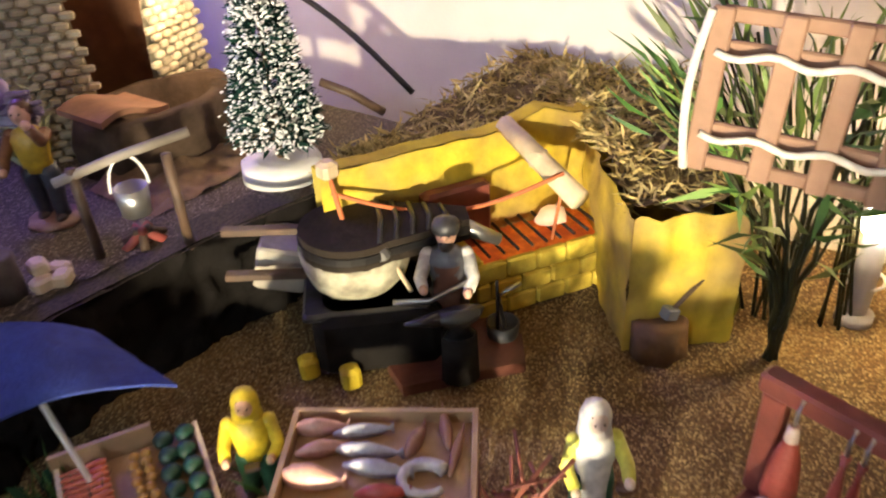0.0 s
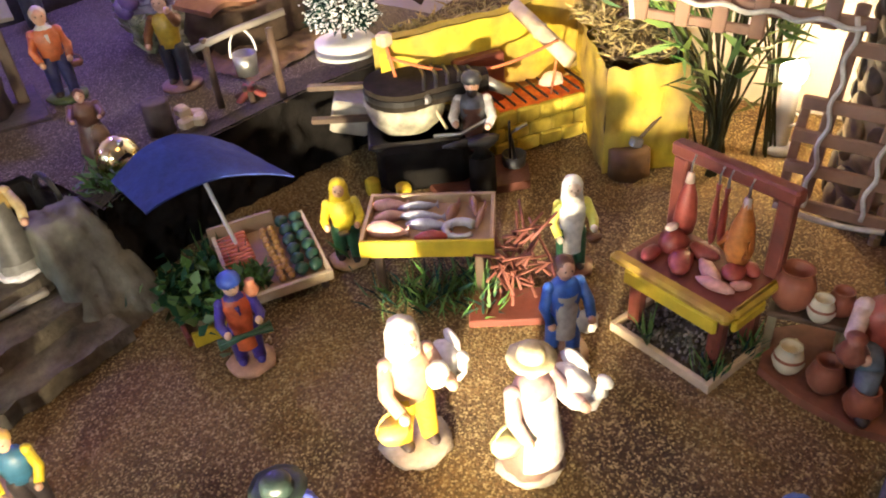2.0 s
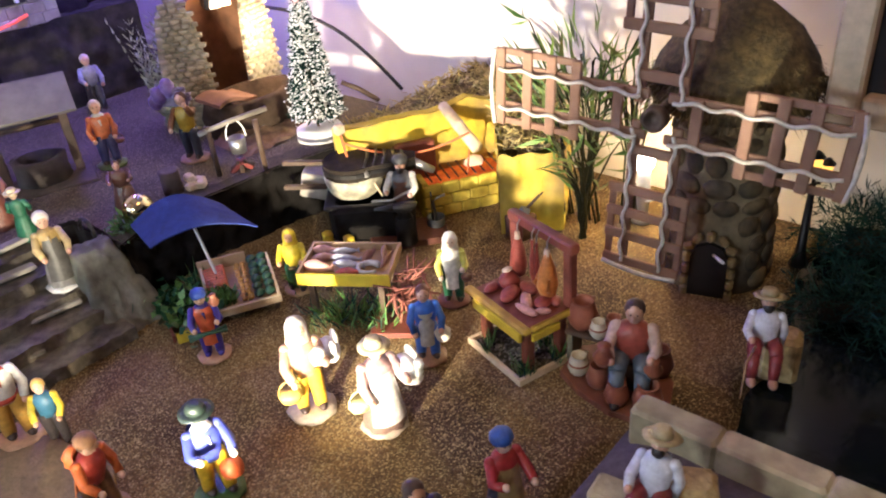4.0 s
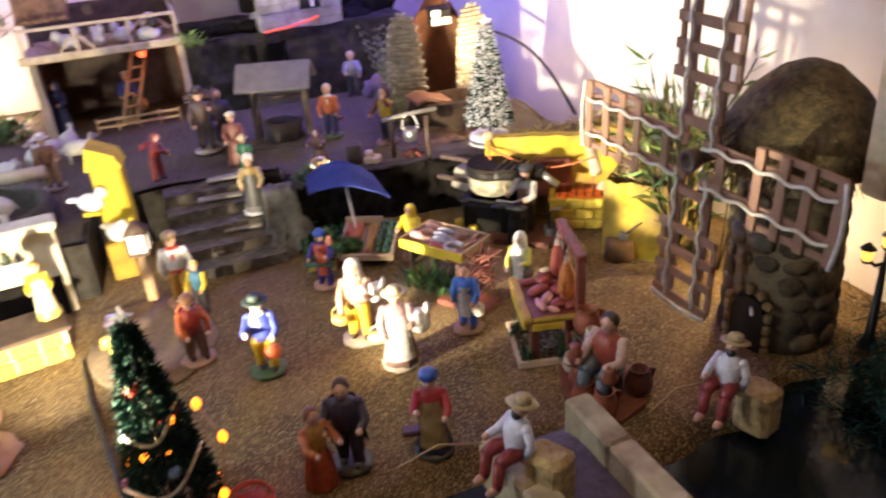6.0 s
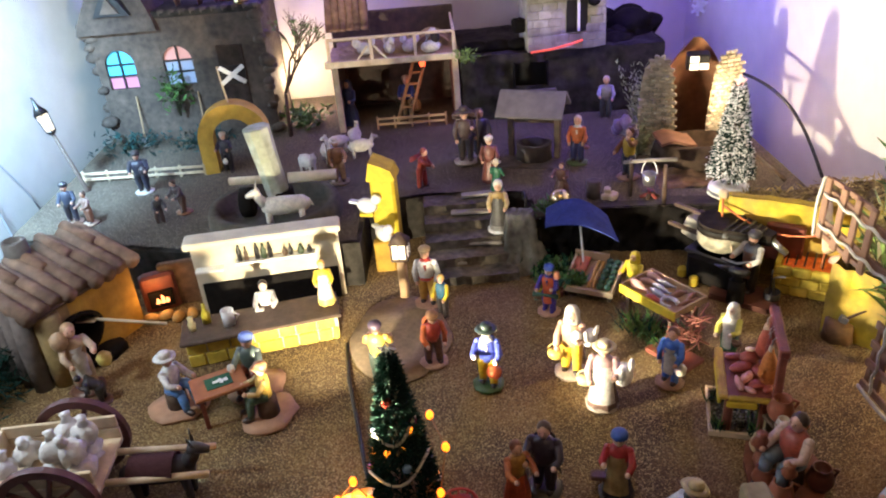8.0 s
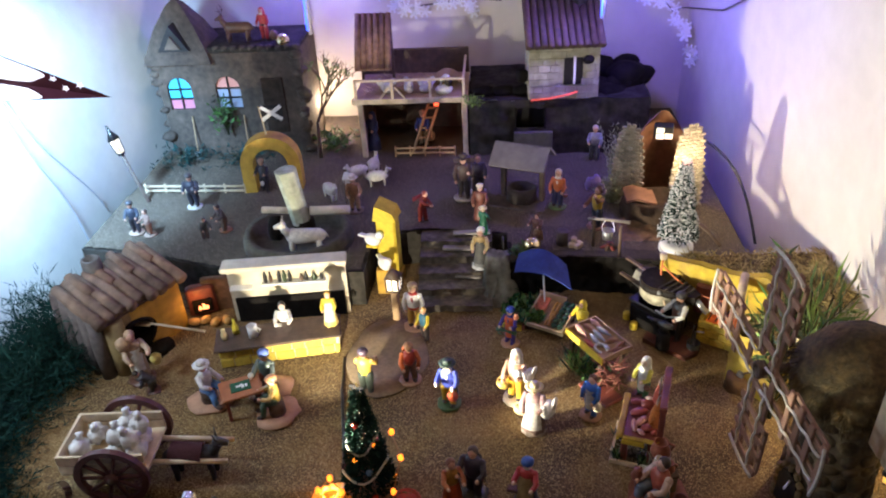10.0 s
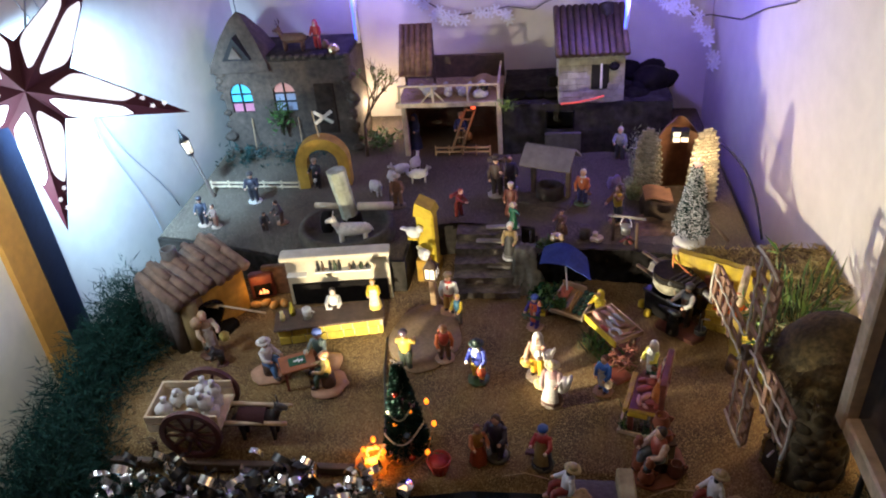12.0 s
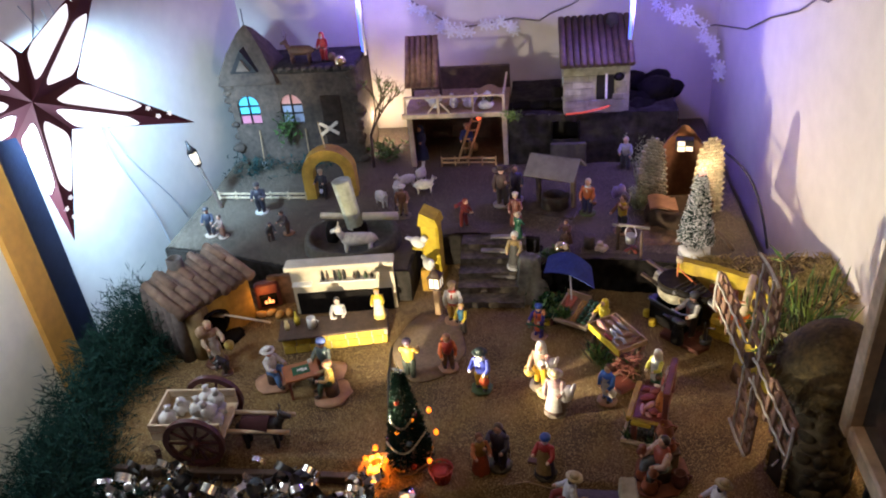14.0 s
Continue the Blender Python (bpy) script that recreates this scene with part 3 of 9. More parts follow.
        s.loft([(0, 0, hz + 0.05, 0.082, 0.085), (0, 0, hz + 0.11, 0.07, 0.075), (0, 0, hz + 0.125, 0.04, 0.045)], hc, 14, T)
    elif hat == "cap":
        s.ball((0, 0.005, hz + 0.055), 0.088, hc, 1.0, 1.05, 0.62, 14, 7, 0.1, T)
        s.ball((0, -0.075, hz + 0.04), 0.05, hc, 1.1, 0.9, 0.25, 10, 5, 0, T)
    elif hat == "hood":
        s.loft([(0, 0.02, 0.72 + d, 0.11, 0.085), (0, 0.022, 0.79 + d, 0.095, 0.088), (0, 0.022, hz + 0.02, 0.092, 0.088), (0, 0.02, hz + 0.08, 0.07, 0.07), (0, 0.015, hz + 0.115, 0.02, 0.02)], hc, 14, T, True, 0.08)
    elif hat == "bonnet":
        s.ball((0, 0.02, hz + 0.03), 0.09, hc, 1.0, 0.95, 1.05, 14, 8, 0.08, T)
    elif hat == "turban":
        s.ball((0, 0.008, hz + 0.05), 0.092, hc, 1.05, 1.05, 0.8, 14, 7, 0.12, T)
    if back:
        s.sheet(lambda u, v: up((math.sin((u - 0.5) * 2.6) * (0.16 - 0.05 * v) * w, math.cos((u - 0.5) * 2.6) * (0.15 - 0.05 * v) * w + 0.01, 0.2 + (0.54 + d) * v)), 10, 6, P(back), True, 0.008)
    for p in props:
        kind, px, py, pz, size, colour = p
        m = P(colour)
        if kind == "sack":
            s.ball((px, py, pz), size, m, 1.0, 0.85, 1.25, 12, 8, 0.35)
        elif kind == "goose":
            s.ball((px, py, pz), size, m, 0.8, 1.35, 0.85, 12, 8, 0.2)
            s.tube([(px, py - size, pz), (px + 0.01, py - size * 1.5, pz + size * 0.8), (px, py - size * 1.6, pz + size * 1.5)], size * 0.32, m, 8, size * 0.22)
            s.ball((px, py - size * 1.7, pz + size * 1.6), size * 0.3, m, 0.9, 1.3, 0.9, 8, 6)
            s.ball((px + size * 0.6, py + size * 0.5, pz + size * 0.6), size * 0.55, m, 0.5, 1.5, 1.0, 10, 6, 0.3)
        elif kind == "basket":
            s.loft([(px, py, pz - size * 0.6, size * 0.75, size * 0.6), (px, py, pz, size, size * 0.8), (px, py, pz + size * 0.35, size * 0.95, size * 0.75)], m, 14, None, True, 0.15)
            s.tube([(px + size * 0.9 * math.cos(t), py, pz + size * 0.3 + size * 1.1 * math.sin(t)) for t in [math.pi * i / 8 for i in range(9)]], size * 0.1, m, 6)
        elif kind == "drum":
            q = lean_to((px, py, pz), (px + 0.5, py - 0.5, pz + 0.35))
            s.loft([(0, 0, -size * 0.6, size, size), (0, 0, size * 0.6, size, size)], m, 16, q)
        elif kind == "stick":
            s.tube([(px, py, pz), (px + 0.02, py - 0.03, pz + size)], 0.014, m, 6)
        elif kind == "rod":
            s.tube([(px, py, pz), (px - 0.1, py - size * 0.5, pz + 0.10), (px - 0.15, py - size, pz + 0.02)], 0.012, m, 6, 0.006)
        elif kind == "jug":
            s.loft([(px, py, pz - size, size * 0.5, size * 0.5), (px, py, pz - size * 0.3, size * 0.85, size * 0.85), (px, py, pz + size * 0.4, size * 0.45, size * 0.45), (px, py, pz + size * 0.8, size * 0.55, size * 0.55)], m, 12)
        elif kind == "bundle":
            for i in range(7):
                a = rnd.uniform(-0.05, 0.05)
                s.tube([(px - size, py + a, pz + rnd.uniform(-0.05, 0.05)), (px + size, py - a, pz + rnd.uniform(-0.05, 0.05))], 0.018, m, 6)
        elif kind == "slab":
            s.box((px, py, pz), (size * 1.5, size, size * 0.5), m, rnd.uniform(-20, 20), (0, 0), 0.25)
    s.v = [(a * h, b * h, c * h) for a, b, c in s.v]
    me = s.mesh("figurine")
    ob = new("figurine", me)
    ob.matrix_basis = pose(x, y, z, 0, 0, face)
    return tagged(ob, label, "figurine", "clay figurines of the village")


BRN, WHT = (0.16, 0.08, 0.045), (0.66, 0.64, 0.60)
YEL, RED, BLK = (0.66, 0.50, 0.03), (0.45, 0.05, 0.03), (0.015, 0.014, 0.016)
ORG, OCR = (0.62, 0.14, 0.03), (0.50, 0.28, 0.05)
F = figurine
# The square
F(-0.066, 0.262, 0, -8, 0.098, lower_c=OCR, torso=WHT, scarf=RED, sash=RED, hat="cap", hat_c=(0.42, 0.30, 0.16), arms=(5, 5), bend=(12, 12), label="figurine in white shirt, ochre trousers and beige cap")
F(-0.047, 0.232, 0, -30, 0.068, lower_c=(0.05, 0.04, 0.04), torso=(0.03, 0.12, 0.2), sleeve=YEL, hair=(0.55, 0.35, 0.10), base=None, arms=(25, 25), bend=(25, 25), label="small fair-haired boy figurine with blue vest")
F(-0.062, 0.125, 0, 15, 0.088, lower_c=BRN, torso=RED, sleeve=ORG, back=ORG, hat="cap", hat_c=(0.36, 0.18, 0.08), arms=(35, 20), bend=(45, 30), label="stooping figurine in orange-red jacket and brown trousers", lean=14, props=[("sack", 0.0, 0.12, 0.62, 0.10, ORG)])
F(0.002, 0.072, 0, -12, 0.092, lower_c=(0.68, 0.42, 0.02), torso=(0.05, 0.07, 0.36), sleeve=(0.06, 0.08, 0.40), skin=(0.74, 0.62, 0.54), hat="brim", hat_c=(0.012, 0.022, 0.018), base=(0.05, 0.11, 0.03), arms=(35, 25), bend=(75, 60), apron=None, scarf=WHT, back=(0.03, 0.05, 0.22), props=[("drum", 0.10, -0.15, 0.34, 0.085, (0.55, 0.10, 0.03))], label="tambourine player figurine in blue coat and yellow breeches")
F(0.103, 0.083, 0, -25, 0.100, lower_c=(0.62, 0.38, 0.03), torso=(0.40, 0.23, 0.15), sleeve=(0.42, 0.25, 0.17), back=(0.38, 0.21, 0.14), hat="hood", hat_c=(0.50, 0.47, 0.43), beard=(0.50, 0.47, 0.43), base=(0.46, 0.38, 0.30), arms=(20, 45), bend=(40, 70), props=[("basket", -0.17, -0.10, 0.33, 0.10, (0.55, 0.38, 0.08)), ("goose", 0.22, -0.04, 0.60, 0.11, WHT), ("sack", 0.10, -0.16, 0.66, 0.07, WHT)], label="figurine in tan coat carrying a basket and white geese")
F(0.127, 0.021, 0, -18, 0.092, skirt=True, stout=1.12, lower_c=(0.16, 0.095, 0.075), torso=(0.36, 0.22, 0.22), sleeve=(0.38, 0.25, 0.25), apron=(0.52, 0.49, 0.46), hat="brim", hat_c=(0.52, 0.44, 0.26), base=(0.46, 0.38, 0.30), arms=(20, 50), bend=(15, 55), props=[("basket", -0.22, -0.04, 0.40, 0.10, (0.66, 0.62, 0.25)), ("goose", 0.24, -0.08, 0.58, 0.14, WHT)], label="woman figurine with white apron, straw hat and goose")
F(0.2115, 0.0485, 0, -38, 0.083, lower_c=(0.03, 0.12, 0.48), torso=(0.03, 0.12, 0.50), sleeve=(0.04, 0.15, 0.55), apron=(0.40, 0.38, 0.36), hair=(0.13, 0.05, 0.035), base=(0.30, 0.16, 0.09), arms=(10, 25), bend=(15, 40), props=[("sack", 0.16, -0.08, 0.36, 0.085, (0.66, 0.62, 0.52))], label="figurine in blue overalls holding a pale sack")
F(0.293, 0.087, 0, -50, 0.082, lower_c=(0.02, 0.10, 0.05), torso=WHT, sleeve=(0.60, 0.58, 0.10), apron=WHT, hat="hood", hat_c=WHT, skin=(0.70, 0.55, 0.45), base=(0.16, 0.05, 0.03), arms=(15, 40), bend=(30, 60), props=[("basket", 0.17, -0.12, 0.42, 0.07, (0.14, 0.06, 0.03))], label="cook figurine in white apron and hood")
F(0.216, 0.236, 0, -48, 0.076, lower_c=(0.02, 0.09, 0.04), torso=YEL, sleeve=YEL, hat="hood", hat_c=YEL, base=(0.50, 0.33, 0.16), arms=(25, 25), bend=(70, 70), stout=1.1, label="fishmonger figurine in yellow oilskin and hood", props=[("slab", 0, -0.17, 0.46, 0.07, (0.12, 0.08, 0.06))])
F(0.097, 0.217, 0, -30, 0.078, lower_c=(0.05, 0.03, 0.25), torso=(0.60, 0.10, 0.03), sleeve=(0.06, 0.04, 0.30), apron=(0.62, 0.12, 0.04), hair=(0.02, 0.05, 0.30), hat="turban", hat_c=(0.02, 0.06, 0.34), skin=(0.70, 0.46, 0.32), scarf=(0.05, 0.03, 0.20), base=(0.46, 0.26, 0.17), shoes=(0.05, 0.03, 0.25), arms=(30, 30), bend=(60, 80), props=[("bundle", 0.0, -0.16, 0.45, 0.22, (0.03, 0.10, 0.05)), ("jug", 0.15, -0.02, 0.80, 0.08, (0.30, 0.11, 0.06))], label="figurine in orange-red apron with blue scarf and bundle")
F(0.015, -0.108, 0, 20, 0.080, skirt=True, lower_c=(0.42, 0.07, 0.02), torso=(0.45, 0.22, 0.03), sleeve=(0.50, 0.16, 0.05), hair=(0.20, 0.08, 0.04), base=None, arms=(40, 40), bend=(50, 60), label="woman figurine in red dress leaning on a companion")
F(0.043, -0.098, 0, -20, 0.092, lower_c=(0.03, 0.02, 0.03), torso=(0.035, 0.025, 0.05), hair=(0.06, 0.03, 0.025), base=(0.05, 0.04, 0.02), arms=(30, 30), bend=(60, 60), stout=1.15, back=(0.03, 0.022, 0.04), label="figurine in long dark coat beside a woman in red")
F(0.112, -0.112, 0, -20, 0.086, skirt=True, lower_c=(0.05, 0.05, 0.07), torso=(0.40, 0.03, 0.03), sleeve=(0.42, 0.03, 0.03), apron=(0.36, 0.25, 0.10), hat="turban", hat_c=(0.03, 0.10, 0.42), skin=(0.70, 0.48, 0.36), base=(0.06, 0.05, 0.03), arms=(40, 30), bend=(80, 60), label="washerwoman figurine in red bodice and blue headscarf", props=[("slab", -0.2, -0.05, 0.3, 0.13, (0.12, 0.05, 0.03))])
F(0.048, 0.387, 0.0435, -12, 0.086, skirt=True, lower_c=(0.24, 0.23, 0.22), torso=(0.44, 0.30, 0.10), sleeve=(0.50, 0.38, 0.18), apron=(0.09, 0.085, 0.08), hat="bonnet", hat_c=WHT, scarf=(0.30, 0.20, 0.08), base=(0.74, 0.72, 0.70), arms=(25, 30), bend=(35, 40), label="old woman figurine in white bonnet on the steps")
F(0.279, -0.116, 0.005, -66, 0.104, seated=True, lower_c=(0.09, 0.11, 0.13), torso=(0.34, 0.07, 0.04), sleeve=(0.60, 0.44, 0.36), hair=(0.05, 0.03, 0.02), base=None, shoes=(0.03, 0.02, 0.02), arms=(30, 38), bend=(50, 62), stout=1.12, label="seated potter figurine in red waistcoat holding two jars", props=[("jug", -0.20, -0.20, 0.44, 0.10, (0.26, 0.08, 0.045)), ("jug", 0.17, -0.24, 0.40, 0.085, (0.30, 0.10, 0.05))])
for fx, fy, fz, fa in ((0.143, -0.204, 0.037, -80), (0.337, -0.198, 0.024, -66)):
    F(fx, fy, fz, fa, 0.084, lean=-14, seated=True, lower_c=(0.24, 0.03, 0.03), torso=(0.66, 0.68, 0.76), sleeve=(0.66, 0.68, 0.76), hat="brim", hat_c=(0.42, 0.34, 0.18), beard=(0.02, 0.015, 0.015), hair=(0.02, 0.015, 0.015), shoes=(0.55, 0.32, 0.24), base=None, arms=(25, -15), bend=(55, 20), label="seated angler figurine in white shirt and straw hat", props=[("rod", -0.10, -0.25, 0.42, 0.75, (0.40, 0.28, 0.14))])
# Card players
F(-0.372, 0.078, 0.004, 62, 0.094, seated=True, lower_c=(0.10, 0.24, 0.52), torso=WHT, hat="brim", hat_c=WHT, base=None, arms=(40, 40), bend=(55, 55), label="seated card player figurine in white shirt and jeans")
F(-0.282, 0.102, 0.004, -12, 0.096, seated=True, lower_c=(0.25, 0.06, 0.03), torso=(0.06, 0.09, 0.08), sleeve=(0.10, 0.12, 0.11), hat="turban", hat_c=(0.08, 0.12, 0.34), base=None, arms=(40, 40), bend=(50, 60), label="seated card player figurine in dark vest and blue cap", props=[("sack", -0.15, -0.24, 0.46, 0.05, WHT)])
F(-0.258, 0.052, 0.004, -70, 0.088, seated=True, lower_c=(0.03, 0.06, 0.03), torso=(0.40, 0.26, 0.05), sleeve=(0.36, 0.22, 0.06), hat="cap", hat_c=(0.34, 0.16, 0.07), base=None, arms=(40, 40), bend=(50, 60), label="seated card player figurine in mustard jacket seen from behind")
# Around the bar and the bakery
F(-0.285, 0.232, 0.0, 8, 0.082, lower_c=WHT, torso=WHT, skin=(0.66, 0.5, 0.42), base=None, arms=(40, 45), bend=(60, 50), label="barman figurine in white behind the counter", hair=(0.03, 0.02, 0.02), props=[("slab", -0.10, -0.2, 0.52, 0.1, WHT)])
F(-0.200, 0.216, 0.046, 5, 0.068, skirt=True, lower_c=(0.58, 0.42, 0.10), torso=(0.62, 0.46, 0.03), sleeve=(0.62, 0.46, 0.03), apron=(0.62, 0.54, 0.36), hair=(0.45, 0.30, 0.04), base=None, arms=(30, 30), bend=(50, 50), label="maid figurine in yellow standing on the counter")
F(-0.500, 0.128, 0, 40, 0.105, lower_c=(0.42, 0.32, 0.20), torso=(0.36, 0.24, 0.15), sleeve=(0.50, 0.36, 0.24), apron=WHT, hair=(0.40, 0.26, 0.14), base=(0.12, 0.05, 0.03), arms=(30, 60), bend=(40, 40), props=[("sack", 0.22, -0.24, 0.46, 0.085, (0.55, 0.45, 0.12)), ("sack", -0.13, -0.02, 0.78, 0.10, (0.45, 0.30, 0.18))], label="baker figurine in white apron at the oven")
F(-0.472, 0.102, 0, -75, 0.058, lower_c=(0.02, 0.02, 0.02), torso=(0.02, 0.018, 0.02), hair=(0.02, 0.015, 0.015), base=(0.10, 0.04, 0.03), arms=(50, 50), bend=(40, 40), lean=55, stout=1.3, label="crouching figurine in black beside the baker", props=[("sack", 0.05, -0.2, 0.4, 0.07, WHT)])
F(-0.128, 0.103, 0, 175, 0.088, lower_c=(0.04, 0.05, 0.04), torso=(0.46, 0.30, 0.04), sleeve=(0.42, 0.26, 0.05), hat="turban", hat_c=(0.05, 0.03, 0.05), base=None, arms=(35, 35), bend=(50, 60), stout=1.1, label="figurine in mustard shirt seen from behind the fir")
# The terrace
F(0.197, 0.546, 0.076, -22, 0.088, lower_c=(0.04, 0.04, 0.12), torso=(0.50, 0.13, 0.04), sleeve=(0.55, 0.14, 0.04), scarf=WHT, hair=(0.62, 0.52, 0.42), base=(0.10, 0.14, 0.04), arms=(15, 10), bend=(25, 40), label="figurine in orange jacket and blue trousers on the terrace", props=[("basket", 0.18, -0.05, 0.36, 0.06, (0.25, 0.10, 0.06))])
F(0.264, 0.468, 0.076, -52, 0.090, lower_c=(0.02, 0.022, 0.035), torso=(0.46, 0.30, 0.02), sleeve=(0.20, 0.08, 0.03), hair=(0.10, 0.04, 0.02), base=(0.26, 0.14, 0.10), arms=(35, 95), bend=(35, 60), label="figurine in yellow shirt carrying a bundle of lavender", props=[("bundle", -0.14, 0.08, 0.86, 0.26, (0.20, 0.15, 0.26)), ("bundle", -0.18, 0.10, 0.78, 0.24, (0.24, 0.20, 0.30)), ("bundle", -0.16, 0.06, 0.94, 0.22, (0.22, 0.17, 0.28)), ("sack", -0.30, 0.06, 0.90, 0.10, (0.20, 0.12, 0.34)), ("sack", -0.18, 0.10, 0.98, 0.11, (0.24, 0.15, 0.38)), ("sack", -0.38, 0.10, 0.80, 0.09, (0.18, 0.11, 0.30))])
F(0.046, 0.502, 0.076, -8, 0.082, skirt=True, lower_c=(0.18, 0.06, 0.04), torso=(0.20, 0.07, 0.05), hat="cap", hat_c=(0.66, 0.58, 0.46), base=None, arms=(20, 20), bend=(40, 40), label="woman figurine in dark red dress and pale cap")
F(0.052, 0.455, 0.074, 150, 0.060, skirt=True, lower_c=(0.02, 0.12, 0.06), torso=(0.02, 0.12, 0.06), hat="brim", hat_c=(0.62, 0.52, 0.36), hair=(0.4, 0.3, 0.2), base=None, arms=(20, 20), bend=(30, 30), label="small figurine in green dress and pale hat")
F(0.012, 0.588, 0.076, -5, 0.104, lower_c=(0.04, 0.03, 0.03), torso=(0.10, 0.06, 0.045), hair=(0.05, 0.03, 0.02), hat="brim", hat_c=(0.06, 0.04, 0.03), base=(0.30, 0.26, 0.24), arms=(15, 60), bend=(20, 60), label="walking figurine in brown coat by the well", props=[("stick", 0.2, -0.2, 0.1, 0.9, (0.08, 0.05, 0.03)), ("bundle", 0, 0.12, 0.8, 0.2, (0.10, 0.06, 0.04))])
F(0.040, 0.612, 0.076, 10, 0.092, lower_c=(0.05, 0.05, 0.07), torso=(0.06, 0.05, 0.10), hair=(0.1, 0.06, 0.04), base=(0.45, 0.42, 0.40), arms=(10, 20), bend=(30, 40), label="figurine in dark blue coat beside the walker")
F(-0.090, 0.858, 0.076, -5, 0.090, lower_c=(0.30, 0.20, 0.10), torso=(0.03, 0.06, 0.30), hat="cap", hat_c=(0.40, 0.30, 0.22), base=None, arms=(30, 30), bend=(40, 40), label="figurine in blue jacket before the stable", props=[("sack", 0.2, -0.1, 0.3, 0.12, (0.40, 0.25, 0.12))])
F(-0.205, 0.842, 0.076, -25, 0.095, skirt=True, lower_c=(0.03, 0.05, 0.16), torso=(0.04, 0.06, 0.18), hat="hood", hat_c=(0.04, 0.07, 0.20), base=None, arms=(30, 30), bend=(60, 60), label="cloaked figurine in blue at the stable post")
F(0.292, 0.758, 0.076, -12, 0.086, lower_c=(0.05, 0.05, 0.08), torso=(0.30, 0.30, 0.36), hair=(0.5, 0.4, 0.35), base=None, arms=(20, 20), bend=(60, 30), label="pale grey figurine by the dark house wall")
F(0.150, 0.428, 0.076, -30, 0.056, skirt=True, lower_c=(0.13, 0.06, 0.035), torso=(0.15, 0.07, 0.04), hair=(0.12, 0.05, 0.03), base=None, stout=1.35, arms=(50, 50), bend=(50, 50), label="crouching brown figurine behind the silver ball", props=[("sack", 0.1, -0.2, 0.35, 0.12, (0.20, 0.10, 0.05))])
F(-0.205, 0.545, 0.076, 10, 0.084, lower_c=(0.32, 0.20, 0.10), torso=(0.30, 0.15, 0.07), hat="brim", hat_c=(0.70, 0.62, 0.50), base=(0.22, 0.18, 0.12), arms=(20, 40), bend=(40, 40), label="shepherd figurine in brown with pale hat", props=[("stick", -0.2, -0.1, 0.05, 0.85, (0.12, 0.07, 0.04))])
F(-0.413, 0.640, 0.076, -5, 0.078, lower_c=BLK, torso=(0.04, 0.04, 0.05), hat="cap", hat_c=(0.50, 0.36, 0.28), base=None, arms=(40, 40), bend=(60, 60), label="dark figurine standing in the ochre arch", props=[("sack", 0.0, -0.15, 0.3, 0.06, WHT)])
F(-0.545, 0.572, 0.076, 10, 0.080, lower_c=(0.03, 0.03, 0.05), torso=(0.04, 0.04, 0.06), hat="turban", hat_c=(0.06, 0.05, 0.05), base=(0.60, 0.56, 0.50), arms=(35, 35), bend=(50, 50), stout=1.2, label="dark bagpiper figurine by the white fence", props=[("sack", 0.1, -0.16, 0.55, 0.09, (0.05, 0.04, 0.05))])
F(-0.628, 0.470, 0.076, 12, 0.074, lower_c=(0.04, 0.04, 0.06), torso=(0.05, 0.06, 0.09), hat="turban", hat_c=(0.05, 0.05, 0.06), base=(0.44, 0.32, 0.24), arms=(35, 35), bend=(50, 50), label="musician figurine in dark blue under the street lamp")
F(-0.598, 0.462, 0.076, -30, 0.060, lower_c=(0.25, 0.12, 0.08), torso=(0.30, 0.20, 0.16), hair=(0.1, 0.06, 0.04), base=(0.44, 0.32, 0.24), arms=(35, 35), bend=(50, 50), label="small brown figurine beside the musician")
F(-0.452, 0.476, 0.076, -40, 0.066, lower_c=(0.10, 0.05, 0.03), torso=(0.08, 0.06, 0.06), hair=(0.05, 0.03, 0.02), base=(0.30, 0.14, 0.06), arms=(40, 40), bend=(50, 50), lean=18, label="dark figurine bending on the terrace")
F(-0.482, 0.446, 0.076, 40, 0.056, lower_c=(0.08, 0.05, 0.04), torso=(0.05, 0.05, 0.05), hair=(0.05, 0.03, 0.02), base=None, arms=(40, 40), bend=(50, 50), lean=25, label="small crouching dark figurine on the terrace")
F(-0.066, 0.500, 0.076, 60, 0.074, lower_c=(0.24, 0.03, 0.02), torso=(0.26, 0.035, 0.02), sleeve=(0.26, 0.03, 0.02), hair=(0.2, 0.03, 0.02), base=None, arms=(80, 30), bend=(20, 40), lean=15, label="dark red figurine at the head of the steps", props=[("bundle", 0, 0.1, 0.7, 0.2, (0.22, 0.03, 0.02))])

